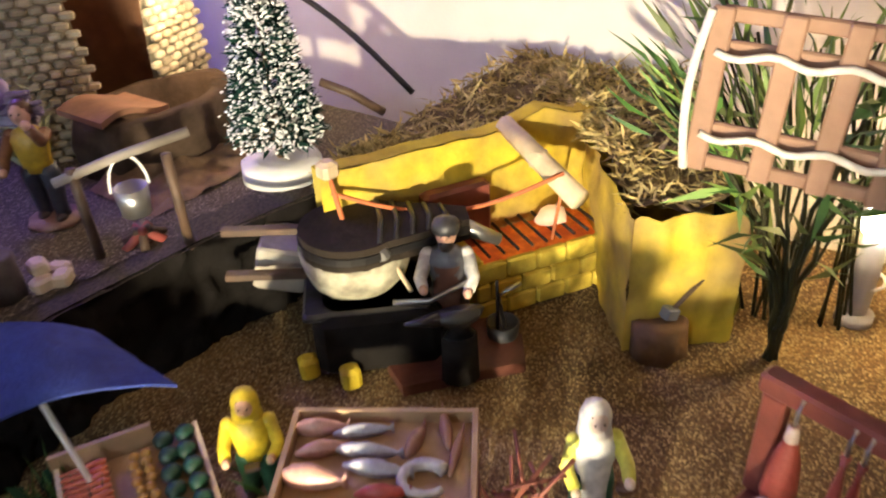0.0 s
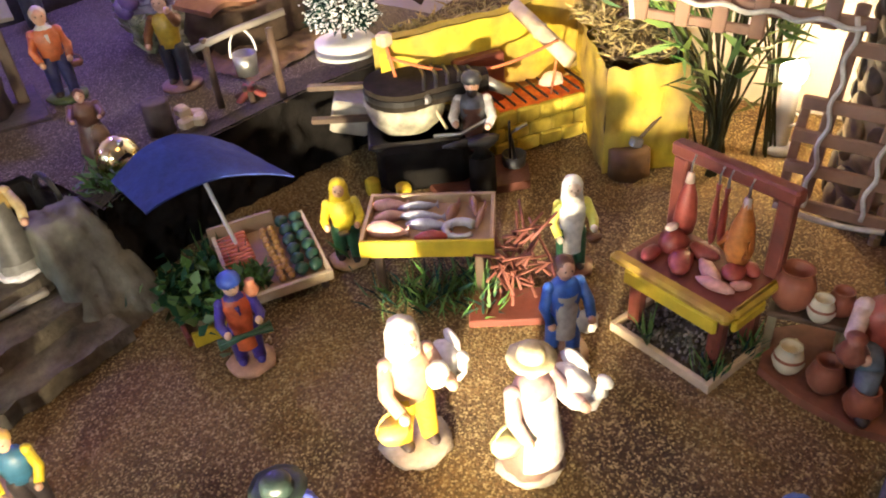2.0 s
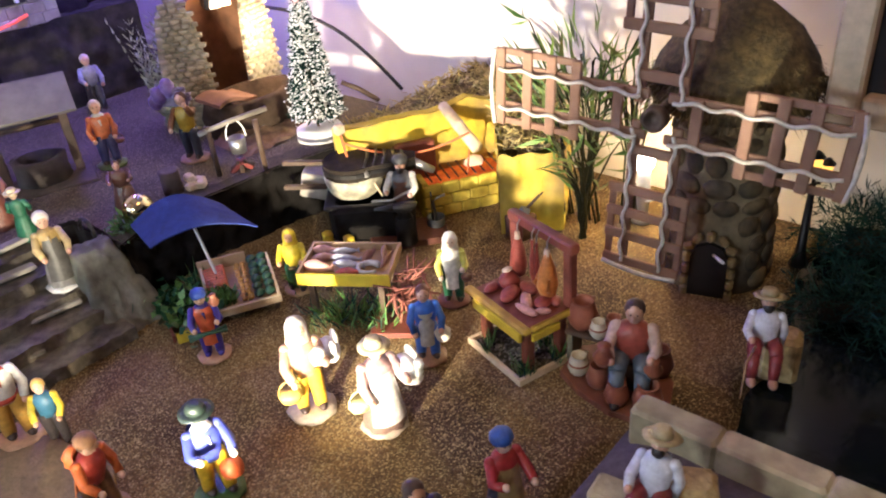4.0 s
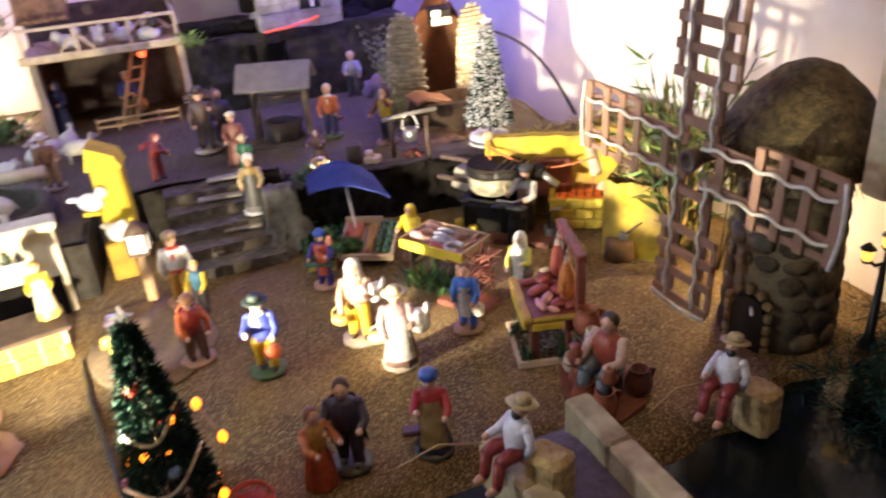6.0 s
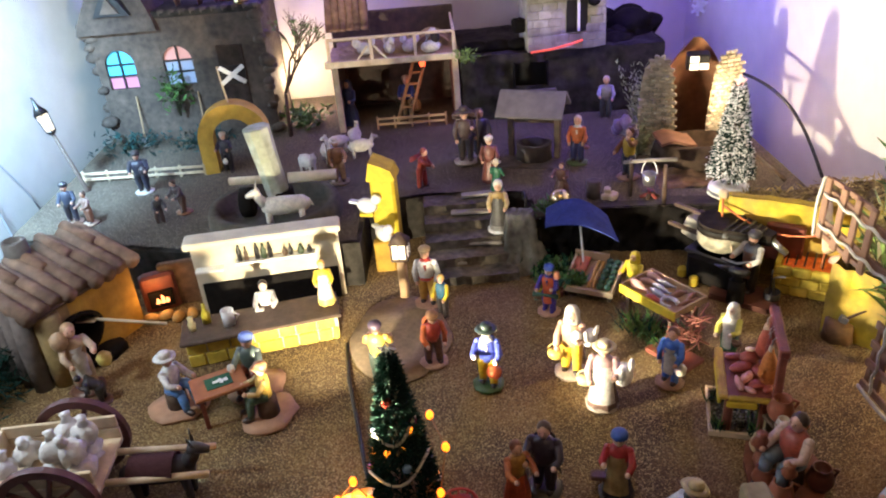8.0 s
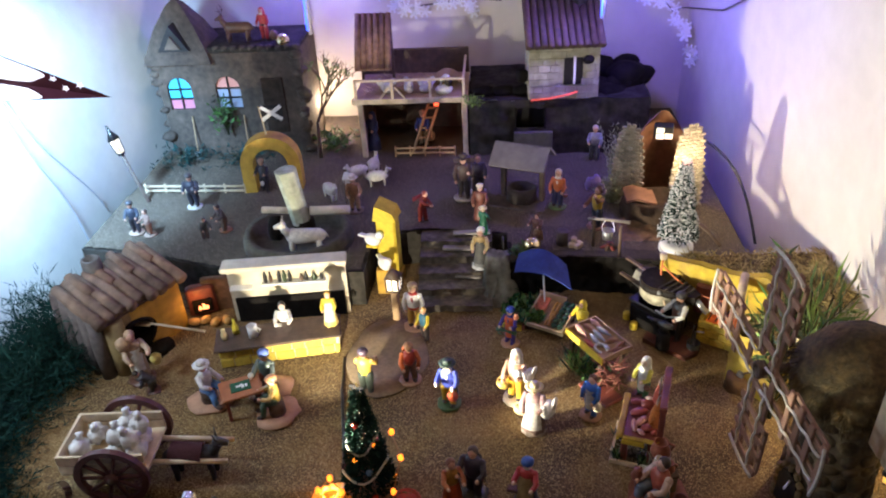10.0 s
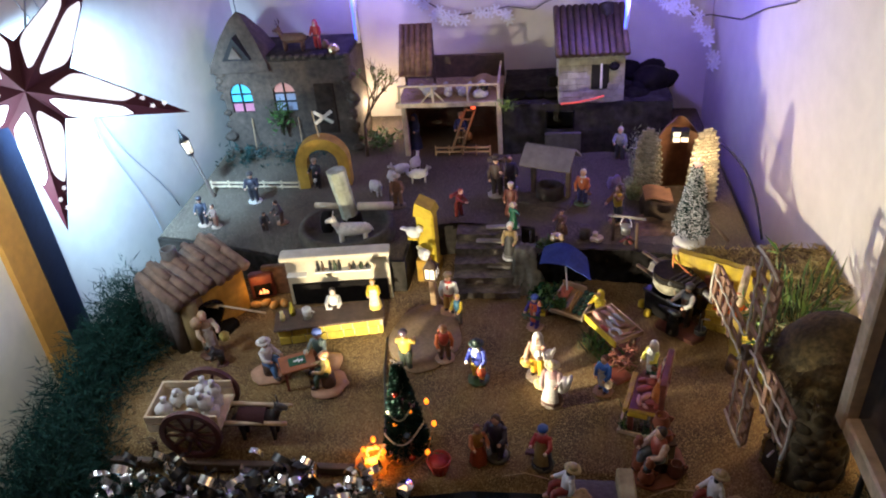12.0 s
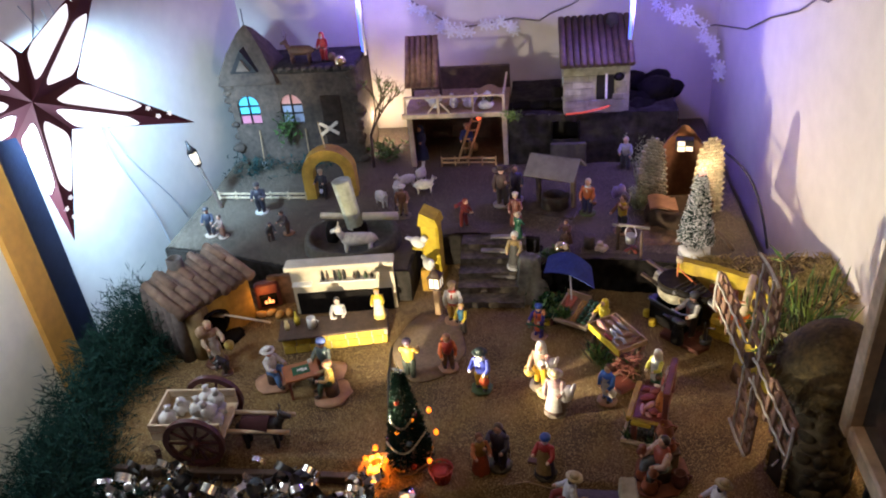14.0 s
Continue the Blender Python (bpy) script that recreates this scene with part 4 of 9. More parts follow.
# ---- castle on the terrace ----
def castle():
    T = thing("castle", pose(-0.515, 0.835, TOP, 0, 0, 0), "dark grey-brown model castle with a gabled turret and lit windows", "castle")
    # front face at y = 0; arched windows cut through
    W, H, D = 0.33, 0.245, 0.15

    # bands of the front wall that leave two openings
    for a, b, z0, z1 in ((-0.165, -0.148, 0, H), (-0.092, -0.036, 0, H), (0.020, 0.165, 0, H), (-0.148, -0.092, 0, 0.115), (-0.036, 0.020, 0, 0.115), (-0.148, -0.092, 0.19, H), (-0.036, 0.020, 0.19, H)):
        Shape().box(((a + b) / 2, 0.008, (z0 + z1) / 2), (b - a, 0.016, z1 - z0), CASTLE, 0, (0, 0), 0.01).make("wall_panel", T)
    for cx in (-0.12, -0.008):
        for sx in (-1, 1):
            n = 6
            poly = [(cx + sx * 0.028, 0.19)] + [(cx + sx * 0.028 * math.cos(math.pi / 2 * i / n), 0.162 + 0.028 * math.sin(math.pi / 2 * i / n)) for i in range(n + 1)]
            Shape().prism(poly if sx < 0 else poly[::-1], 0.001, 0.015, CASTLE, Matrix(((1, 0, 0, 0), (0, 0, 1, 0.0), (0, 1, 0, 0), (0, 0, 0, 1)))).make("arch_spandrel", T)
    side = Shape()
    side.box((-0.157, 0.085, H / 2), (0.016, D, H), CASTLE, 0, (0, 0), 0.05).box((0.157, 0.085, H / 2), (0.016, D, H), CASTLE, 0, (0, 0), 0.05).box((0, 0.158, H / 2), (W, 0.012, H), CASTLE, 0, (0, 0), 0.05)
    side.make("rear_wall", T)
    rf = Shape().box((0.04, 0.08, H + 0.004), (0.25, 0.165, 0.014), ROCK, 0, (0, 0), 0.3)
    rf.make("flat_roof", T)
    rnd = random.Random(4)
    for k in range(34):
        sx = -1 if k % 2 else 1
        Shape().ball((0.163 * sx + rnd.uniform(-0.006, 0.004), rnd.uniform(-0.004, 0.02), rnd.uniform(0.0, H)), rnd.uniform(0.010, 0.017), CASTLE, 1.1, 0.8, 0.8, 7, 5, 0.4).make("quoin_stone", T)
    for k in range(10):
        Shape().ball((-0.02 + k * 0.02, 0.006, H + 0.006), 0.011, CASTLE, 1, 0.7, 0.7, 7, 5, 0.4).make("coping_stone", T)
    gb = Shape()
    rings = ((0.0, 1.0), (0.02, 0.94), (0.075, 0.60), (0.118, 0.22), (0.130, 0.04))
    gb.add([(-0.103 + a * 0.075 * k, 0.042 + b * 0.060 * k, H - 0.02 + z) for z, k in rings for a, b in ((-1, -1), (1, -1), (1, 1), (-1, 1))],
           [(4 * r + i, 4 * r + (i + 1) % 4, 4 * r + 4 + (i + 1) % 4, 4 * r + 4 + i) for r in range(4) for i in range(4)] + [(16, 17, 18, 19), (3, 2, 1, 0)], CASTLE, False)
    gb.make("turret_roof", T)
    Shape().prism([(-0.034, 0.0), (0.034, 0.0), (0.0, 0.055)], -0.004, 0.028, BLACK, Matrix(((1, 0, 0, -0.103), (0, 0, 1, -0.018), (0, 1, 0, H + 0.012), (0, 0, 0, 1)))).make("dormer", T)
    Shape().prism([(-0.017, 0.0), (0.017, 0.0), (0.0, 0.028)], -0.010, 0.0, surface("dormer_brown", (0.16, 0.12, 0.09), 0.85, 0, 0.3, 80, 0.5), Matrix(((1, 0, 0, -0.103), (0, 0, 1, -0.018), (0, 1, 0, H + 0.018), (0, 0, 0, 1)))).make("dormer_light", T)
    Shape().tube([(-0.103, 0.042, H + 0.105), (-0.103, 0.042, H + 0.15)], 0.0012, BLACK, 5).make("spike", T)
    tones = {-0.12: ((0.10, 0.55, 0.80), (0.55, 0.20, 0.28)), -0.008: ((0.62, 0.30, 0.26), (0.30, 0.36, 0.50))}
    for cx, (c1, c2) in tones.items():
        wn = Shape().box((cx, 0.004, 0.152), (0.0022, 0.004, 0.075), BLACK).box((cx, 0.004, 0.14), (0.056, 0.004, 0.0022), BLACK).box((cx, 0.004, 0.162), (0.056, 0.004, 0.0022), BLACK)
        wo = wn.make("window", T, "arched window with coloured lit panes")
        for z0, z1, c in ((0.115, 0.139, c2), (0.141, 0.161, c2 if cx > -0.1 else c1), (0.163, 0.19, c1)):
            for sx in (-1, 1):
                Shape().box((cx + sx * 0.0145, 0.0095, (z0 + z1) / 2), (0.026, 0.002, z1 - z0), glow("pane_%d_%d" % (c[0] * 100, c[2] * 100), c, 0.16)).make("pane", wo)
    # tall plate coloured as a door recess's shade; two tools lean on the wall
    Shape().box((0.095, -0.001, 0.12), (0.05, 0.005, 0.13), surface("recess_shade", (0.045, 0.032, 0.026), 0.9, 0, 0.4, 70, 0.8), 0, (0, 0), 0.3).make("door_recess", T)
    for x, lab in ((-0.100, "rake"), (0.022, "spade")):
        s = Shape().tube([(x, -0.025, 0.012), (x - 0.004, -0.002, 0.10)], 0.0016, WOOD, 6)
        s.box((x, -0.026, 0.012), (0.014, 0.003, 0.018), IRON)
        s.make(lab, T)
    return T


castle()


def leaf_cloud(name, at, rx, rz, n, size, mat, seed, label, category="plant", mats=None, stem=None, kind=""):
    """A loose heap of small pointed leaves on thin twigs."""
    rnd = random.Random(seed)
    T = thing(name, Matrix.Translation(at), label, category, kind=kind)
    if stem:
        st = Shape()
        for k in range(7):
            a = rnd.uniform(0, 6.28)
            q = (math.cos(a) * rx * 0.6, math.sin(a) * rx * 0.6, rz * rnd.uniform(0.8, 1.7))
            st.tube([(0, 0, 0), (q[0] * 0.4, q[1] * 0.4, q[2] * 0.6), q], 0.0018, stem, 5, 0.0006)
        st.make("twig_frame", T)
    s = Shape()
    for k in range(n):
        d = Vector((rnd.gauss(0, 0.45), rnd.gauss(0, 0.45), rnd.gauss(0, 0.4)))
        if d.length > 1.3:
            d *= 1.3 / d.length
        c = Vector((d.x * rx, d.y * rx, rz + d.z * rz))
        one_leaf(s, c, rnd, size * rnd.uniform(0.6, 1.4), mat if not mats else rnd.choice(mats))
    s.make("leaves", T)
    return T


def one_leaf(s, c, rnd, L, mat, d=None, w=0.28):
    d = Vector(d) if d is not None else Vector((rnd.uniform(-1, 1), rnd.uniform(-1, 1), rnd.uniform(-0.3, 1.0)))
    d.normalize()
    a = d.cross(Vector((rnd.uniform(-1, 1), rnd.uniform(-1, 1), rnd.uniform(-1, 1))))
    a = a.normalized() if a.length > 0.01 else Vector((1, 0, 0))
    b = d.cross(a)
    p = Vector(c)
    s.add([p, p + d * L * 0.4 + a * L * w * 0.5 + b * L * 0.06, p + d * L - b * L * 0.1, p + d * L * 0.4 - a * L * w * 0.5 + b * L * 0.06], [(0, 1, 2, 3)], mat, True)


leaf_cloud("creeper", (-0.535, 0.815, TOP + 0.06), 0.028, 0.05, 150, 0.016, LEAF, 5, "green creeper on the castle wall", stem=STEM)
leaf_cloud("hedge", (-0.63, 0.79, TOP), 0.075, 0.018, 240, 0.014, FIR_BLUE, 6, "blue-green hedge at the castle foot", stem=STEM)
leaf_cloud("hedge", (-0.50, 0.79, TOP), 0.06, 0.016, 200, 0.014, FIR_BLUE, 8, "blue-green hedge at the castle foot", stem=STEM)
leaf_cloud("bush", (-0.30, 0.86, TOP), 0.05, 0.022, 160, 0.02, LEAF, 9, "low green bush between castle and stable", stem=STEM)


def bare_tree(name, at, h, seed, label, mat, leaves=None):
    rnd = random.Random(seed)
    T = thing(name, Matrix.Translation(at), label, "tree")
    br, lf = Shape(), Shape()

    def grow(p, d, L, r, lev):
        q = p + d * L
        mid = p + d * L * 0.5 + Vector((rnd.uniform(-1, 1), rnd.uniform(-1, 1), 0)) * L * 0.07
        br.tube([p, mid, q], r, mat, 6, r * 0.62)
        if lev == 0:
            return
        for _ in range(3 if lev > 1 else 2):
            e = (d + Vector((rnd.uniform(-0.8, 0.8), rnd.uniform(-0.5, 0.5), rnd.uniform(-0.1, 0.5)))).normalized()
            grow(q, e, L * rnd.uniform(0.55, 0.8), r * 0.6, lev - 1)
        if leaves and lev <= 2:
            for _ in range(5):
                one_leaf(lf, q + Vector((rnd.uniform(-1, 1), rnd.uniform(-1, 1), rnd.uniform(-1, 1))) * 0.006, rnd, 0.010, leaves)

    grow(Vector((0, 0, 0)), Vector((0.05, 0, 1)).normalized(), h * 0.4, h * 0.022, 4)
    br.make("trunk", T)
    if lf.v:
        lf.make("leaves", T)
    return T


bare_tree("bare_tree", (-0.325, 0.80, TOP), 0.23, 11, "bare dark-twigged model tree beside the castle", DARK_WOOD, LEAF)


def quadruped(name, at, turn, L, H, mat, head_mat, label, horns=False, ears=0.0, wool=0.0, category="animal figurine"):
    """A four-legged clay animal as one mesh, looking along -y before turning."""
    s = Shape()
    leg = H * 0.5
    for sx in (-1, 1):
        for y in (-0.36, 0.34):
            s.tube([(sx * L * 0.11, y * L, leg + L * 0.06), (sx * L * 0.12, y * L - L * 0.02, leg * 0.5), (sx * L * 0.12, y * L, 0)], L * 0.075, mat, 7, L * 0.045)
    s.loft([(0, 0, -0.52 * L, L * 0.07, L * 0.08), (0, 0, -0.40 * L, L * 0.16, L * 0.18), (0, 0, 0, L * 0.19, L * 0.20), (0, 0, 0.36 * L, L * 0.18, L * 0.2), (0, 0, 0.5 * L, L * 0.07, L * 0.08)], mat, 14,
           Matrix.Translation((0, 0, leg + L * 0.14)) @ Matrix.Rotation(radians(90), 4, "X"), True, 0.12 + wool)
    s.tube([(0, -0.40 * L, leg + L * 0.2), (0, -0.52 * L, leg + L * 0.36), (0, -0.58 * L, leg + L * 0.46)], L * 0.12, mat, 9, L * 0.08)
    s.loft([(0, 0, -L * 0.1, L * 0.09, L * 0.1), (0, 0, 0.05 * L, L * 0.085, L * 0.085), (0, 0, 0.2 * L, L * 0.05, L * 0.05)], head_mat, 10, lean_to((0, -0.58 * L, leg + L * 0.48), (0, -1.2 * L, leg + L * 0.3)))
    for sx in (-1, 1):
        s.tube([(sx * L * 0.05, -0.55 * L, leg + L * 0.55), (sx * L * 0.10, -0.53 * L, leg + L * (0.62 + ears))], L * 0.025, head_mat, 5, L * 0.01)
        if horns:
            s.tube([(sx * L * 0.04, -0.55 * L, leg + L * 0.56), (sx * L * 0.16, -0.5 * L, leg + L * 0.75), (sx * L * 0.14, -0.58 * L, leg + L * 0.92)], L * 0.022, DARK_WOOD, 5, L * 0.01)
            s.tube([(sx * L * 0.13, -0.51 * L, leg + L * 0.70), (sx * L * 0.22, -0.60 * L, leg + L * 0.80)], L * 0.016, DARK_WOOD, 5, L * 0.008)
    s.tube([(0, 0.5 * L, leg + L * 0.22), (0, 0.58 * L, leg + L * 0.05)], L * 0.03, mat, 5, L * 0.015)
    if wool:
        s.ball((0, 0, leg + 0.14 * L), 0.30 * L, mat, 0.92, 1.65, 0.95, 14, 9, 0.35)
    ob = s.make(name, None, label, category)
    ob.matrix_basis = pose(*at, 0, 0, turn)
    return ob


quadruped("reindeer", (-0.487, 0.875, TOP + 0.257), -90, 0.062, 0.045, paint(0.12, 0.06, 0.035), paint(0.12, 0.06, 0.035), "brown reindeer figurine with antlers on the castle roof", True)
F(-0.432, 0.885, TOP + 0.256, -5, 0.074, lower_c=(0.40, 0.03, 0.03), torso=(0.42, 0.03, 0.03), beard=WHT, hat="hood", hat_c=(0.42, 0.03, 0.03), base=None, label="small figurine in red coat and white beard on the castle roof", arms=(20, 20), bend=(50, 30), sash=BLK, props=[("sack", 0.25, 0.05, 0.12, 0.13, (0.18, 0.10, 0.05))])
for n, (x, y, a) in enumerate(((-0.266, 0.600, 40), (-0.219, 0.683, -60), (-0.175, 0.655, 100), (-0.235, 0.645, 20), (-0.190, 0.715, 170))):
    tagged(quadruped("sheep", (x, y, TOP + 0.004), a, 0.042, 0.034, surface("sheep_wool", (0.60, 0.57, 0.50), 0.9, 0, 0.2, 200, 0.8, 300), paint(0.55, 0.50, 0.44), "small woolly white sheep on the terrace", False, 0, 0.2), group="flock of sheep")


def bauble(at, r, label, mat):
    s = Shape().ball((0, 0, r), r, mat, 1, 1, 1, 28, 18)
    s.loft([(0, 0, 2 * r - r * 0.06, r * 0.16, r * 0.16), (0, 0, 2 * r + r * 0.12, r * 0.16, r * 0.16)], IRON, 10)
    return place(s.make("glass_ball", None, label, "bauble"), Matrix.Translation(at) @ Matrix.Rotation(radians(35), 4, "X"))


bauble((-0.385, 0.86, TOP + 0.250), 0.015, "small mirrored glass ball on the castle roof", GOLD)
bauble((0.140, 0.392, TOP + 0.004), 0.0165, "large gold-silver glass ball behind the parasol", GOLD)


def fence(x0, y0, x1, y1, z, n, h, mat, label):
    T = thing("fence", None, label, "fence")
    for k in range(n):
        f = k / (n - 1)
        Shape().box((x0 + (x1 - x0) * f, y0 + (y1 - y0) * f, z + h / 2), (0.004, 0.004, h), mat).make("post", T)
    a = math.degrees(math.atan2(y1 - y0, x1 - x0))
    L = math.hypot(x1 - x0, y1 - y0)
    for zz in (0.45, 0.85):
        Shape().box(((x0 + x1) / 2, (y0 + y1) / 2 - 0.004, z + h * zz), (L, 0.003, 0.0045), mat, a).make("rail", T)
    return T


fence(-0.675, 0.640, -0.455, 0.632, TOP, 6, 0.026, PALE_WOOD, "low pale wooden fence along the castle garden")


def arch_gate():
    T = thing("arch_gate", pose(-0.395, 0.655, TOP, 0, 0, 6), "ochre plaster arch with a flag on top", "arch")
    s = Shape()
    n, r0, r1, hz = 16, 0.036, 0.062, 0.065
    outer = [(r1, 0.0)] + [(r1 * math.cos(math.pi * i / n), hz + r1 * math.sin(math.pi * i / n)) for i in range(n + 1)] + [(-r1, 0.0)]
    inner = [(r0, 0.0)] + [(r0 * math.cos(math.pi * i / n), hz + r0 * math.sin(math.pi * i / n)) for i in range(n + 1)] + [(-r0, 0.0)]
    vs = [Vector((x, y, z)) for y in (-0.018, 0.018) for ring in (outer, inner) for x, z in ring]
    k = len(outer)
    fs = []
    for i in range(k - 1):
        fs += [(i, i + 1, k + i + 1, k + i), (2 * k + i + 1, 2 * k + i, 3 * k + i, 3 * k + i + 1), (i + 1, i, 2 * k + i, 2 * k + i + 1), (k + i, k + i + 1, 3 * k + i + 1, 3 * k + i)]
    s.add(vs, fs, OCHRE, False)
    s.make("arch_body", T)
    Shape().tube([(0.0, 0, hz + r1 - 0.002), (-0.006, 0, hz + r1 + 0.062)], 0.0018, PALE_WOOD, 6).make("flagpole", T)
    fl = Shape().box((0.018, 0, hz + r1 + 0.046), (0.046, 0.0015, 0.032), surface("dark_flag", (0.03, 0.028, 0.03), 0.8, 0, 0.2))
    fo = fl.make("flag", T, "dark flag with a white diagonal cross")
    x = Shape()
    for a in (35, -35):
        x.box((0.018, -0.0018, hz + r1 + 0.046), (0.050, 0.0015, 0.0075), WHITE, 0, (0, a))
    x.make("white_cross", fo)


arch_gate()


def street_lamp(at, lean, h, label, post_mat):
    T = thing("street_lamp", pose(*at, lean[0], lean[1], 0), label, "street lamp")
    s = Shape().loft([(0, 0, 0, 0.007, 0.007), (0, 0, 0.01, 0.004, 0.004), (0, 0, h * 0.72, 0.0028, 0.0028)], post_mat, 8)
    s.make("pole", T)
    z = h * 0.72
    ln = Shape().loft([(0, 0, z + 0.034, 0.014, 0.014), (0, 0, z + 0.048, 0.006, 0.006), (0, 0, z + 0.052, 0.004, 0.004), (0, 0, z + 0.064, 0.002, 0.002)], BLACK, 6).loft([(0, 0, z - 0.002, 0.007, 0.007), (0, 0, z + 0.004, 0.009, 0.009)], BLACK, 6)
    for i in range(6):
        a = math.pi / 3 * i
        ln.tube([(0.009 * math.cos(a), 0.009 * math.sin(a), z + 0.003), (0.012 * math.cos(a), 0.012 * math.sin(a), z + 0.035)], 0.001, BLACK, 4)
    lo = ln.make("lantern", T, "black lantern with lit panes")
    Shape().loft([(0, 0, z + 0.004, 0.0075, 0.0075), (0, 0, z + 0.034, 0.0105, 0.0105)], PANE_WARM, 6).make("pane", lo)
    return T


street_lamp((-0.655, 0.60, TOP), (0, -14), 0.165, "leaning black street lamp with lit lantern", surface("brown_pole", (0.09, 0.06, 0.045), 0.6, 0, 0.3, 80, 0.3))


def oil_mill():
    T = thing("oil_mill", pose(-0.296, 0.432, TOP), "round stone olive mill with a grey centre post and beams", "mill")
    stone = surface("mill_basin", (0.085, 0.072, 0.048), 0.9, 0, 0.4, 80, 0.7)
    Shape().loft([(0, 0, 0.0, 0.104, 0.094), (0, 0, 0.020, 0.104, 0.094), (0, 0, 0.030, 0.100, 0.090), (0, 0, 0.030, 0.088, 0.078), (0, 0, 0.012, 0.084, 0.074), (0, 0, 0.011, 0.01, 0.01)], stone, 40, None, True, 0.03).make("basin", T)
    Shape().loft([(0.012, 0.012, 0.008, 0.022, 0.022), (0.012, 0.012, 0.045, 0.019, 0.019)], DULL_BLACK, 16).make("post_foot", T)
    q = Matrix.Translation((0.012, 0.012, 0.0)) @ Matrix.Rotation(radians(-8), 4, "Y") @ Matrix.Rotation(radians(18), 4, "Z")
    Shape().loft([(0, 0, 0.040, 0.018, 0.018), (0, 0, 0.090, 0.019, 0.019), (0, 0, 0.148, 0.021, 0.021), (0, 0, 0.150, 0.018, 0.018)], surface("grey_green_post", (0.44, 0.46, 0.38), 0.8, 0, 0.3, 60, 0.6, 130, (0.32, 0.34, 0.24), 35), 9, q, True, 0.08, False).make("centre_post", T, "pale grey-green upright post")
    for a, L, r, mt in ((4, 0.088, 0.0085, CREAM), (172, 0.080, 0.0065, PALE_WOOD)):
        c, sn = math.cos(radians(a)), math.sin(radians(a))
        Shape().tube([(0.012 + c * 0.014, 0.012 + sn * 0.014, 0.062), (0.012 + c * L, 0.012 + sn * L, 0.060)], r, mt, 12).make("beam", T, "pale push beam")
    Shape().loft([(0, 0, -0.010, 0.020, 0.020), (0, 0, -0.008, 0.023, 0.023), (0, 0, 0.008, 0.023, 0.023), (0, 0, 0.010, 0.020, 0.020)], DULL_BLACK, 24, Matrix.Translation((-0.040, 0.0, 0.033)) @ Matrix.Rotation(radians(90), 4, "Y")).make("millstone", T)


oil_mill()
quadruped("donkey", (-0.268, 0.382, TOP + 0.013), -84, 0.070, 0.046, paint(0.70, 0.66, 0.56), paint(0.60, 0.56, 0.48), "pale clay donkey walking round the olive mill", False, 0.10)


def oratory():
    T = thing("yellow_oratory", pose(-0.122, 0.412, 0.0, 0, 0, -8), "narrow yellow plaster oratory tower with ledges", "tower")
    Shape().box((0, 0, 0.07), (0.037, 0.034, 0.14), YELLOW, 0, (0, 0), 0.12).make("shaft", T)
    Shape().prism([(-0.022, 0.0), (0.022, 0.0), (0.016, 0.016), (-0.006, 0.026), (-0.016, 0.03)], -0.021, 0.021, YELLOW, Matrix(((1, 0, 0, 0), (0, 0, 1, 0.0), (0, 1, 0, 0.138), (0, 0, 0, 1)))).make("roof", T)
    Shape().box((-0.028, -0.006, 0.082), (0.022, 0.026, 0.006), YELLOW).make("ledge", T)
    Shape().box((0, -0.002, 0.012), (0.044, 0.044, 0.024), OCHRE, 0, (0, 0), 0.1).make("foot", T)
    s = Shape()
    s.ball((0, 0, 0.008), 0.009, WHITE, 0.8, 1.3, 0.9, 10, 7).ball((0, -0.012, 0.017), 0.005, WHITE, 1, 1.1, 1, 8, 6).box((0, 0.013, 0.010), (0.006, 0.014, 0.003), WHITE)
    for at, a in (((-0.150, 0.398, 0.086), 60), ((-0.128, 0.372, 0.05), 30)):
        place(s.make("dove", None, "small white clay dove on the yellow oratory", "dove"), pose(*at, 0, 0, a) @ Matrix.Scale(1.5, 4))
    Shape().box((-0.129, 0.374, 0.024), (0.03, 0.02, 0.052), OCHRE).make("plinth", None, "ochre plinth at the oratory foot", "plinth")


oratory()


def lantern_post():
    T = thing("lantern_post", pose(-0.100, 0.285, 0.0, 0, 0, -10), "wooden post with a square lit lantern", "lantern")
    Shape().box((0, 0, 0.035), (0.012, 0.012, 0.07), WOOD).make("post", T)
    Shape().box((0, 0, 0.067), (0.024, 0.024, 0.004), DARK_WOOD).make("floor_plate", T)
    Shape().loft([(0, 0, 0.092, 0.019, 0.019), (0, 0, 0.106, 0.003, 0.003)], DARK_WOOD, 4, Matrix.Rotation(radians(45), 4, "Z")).make("lantern_roof", T)
    for a in range(4):
        q = Matrix.Rotation(radians(90 * a), 4, "Z")
        Shape().box(q @ Vector((0.0, -0.0105, 0.0805)), (0.019 if a % 2 == 0 else 0.0015, 0.0015 if a % 2 == 0 else 0.019, 0.022), PANE_WARM).make("pane", T)
        Shape().box(q @ Vector((0.0105, -0.0105, 0.0805)), (0.003, 0.003, 0.024), DARK_WOOD).make("corner_bar", T)
        Shape().box(q @ Vector((0.0, -0.012, 0.0805)), (0.0018, 0.0018, 0.022), DARK_WOOD).make("glazing_bar", T)


lantern_post()


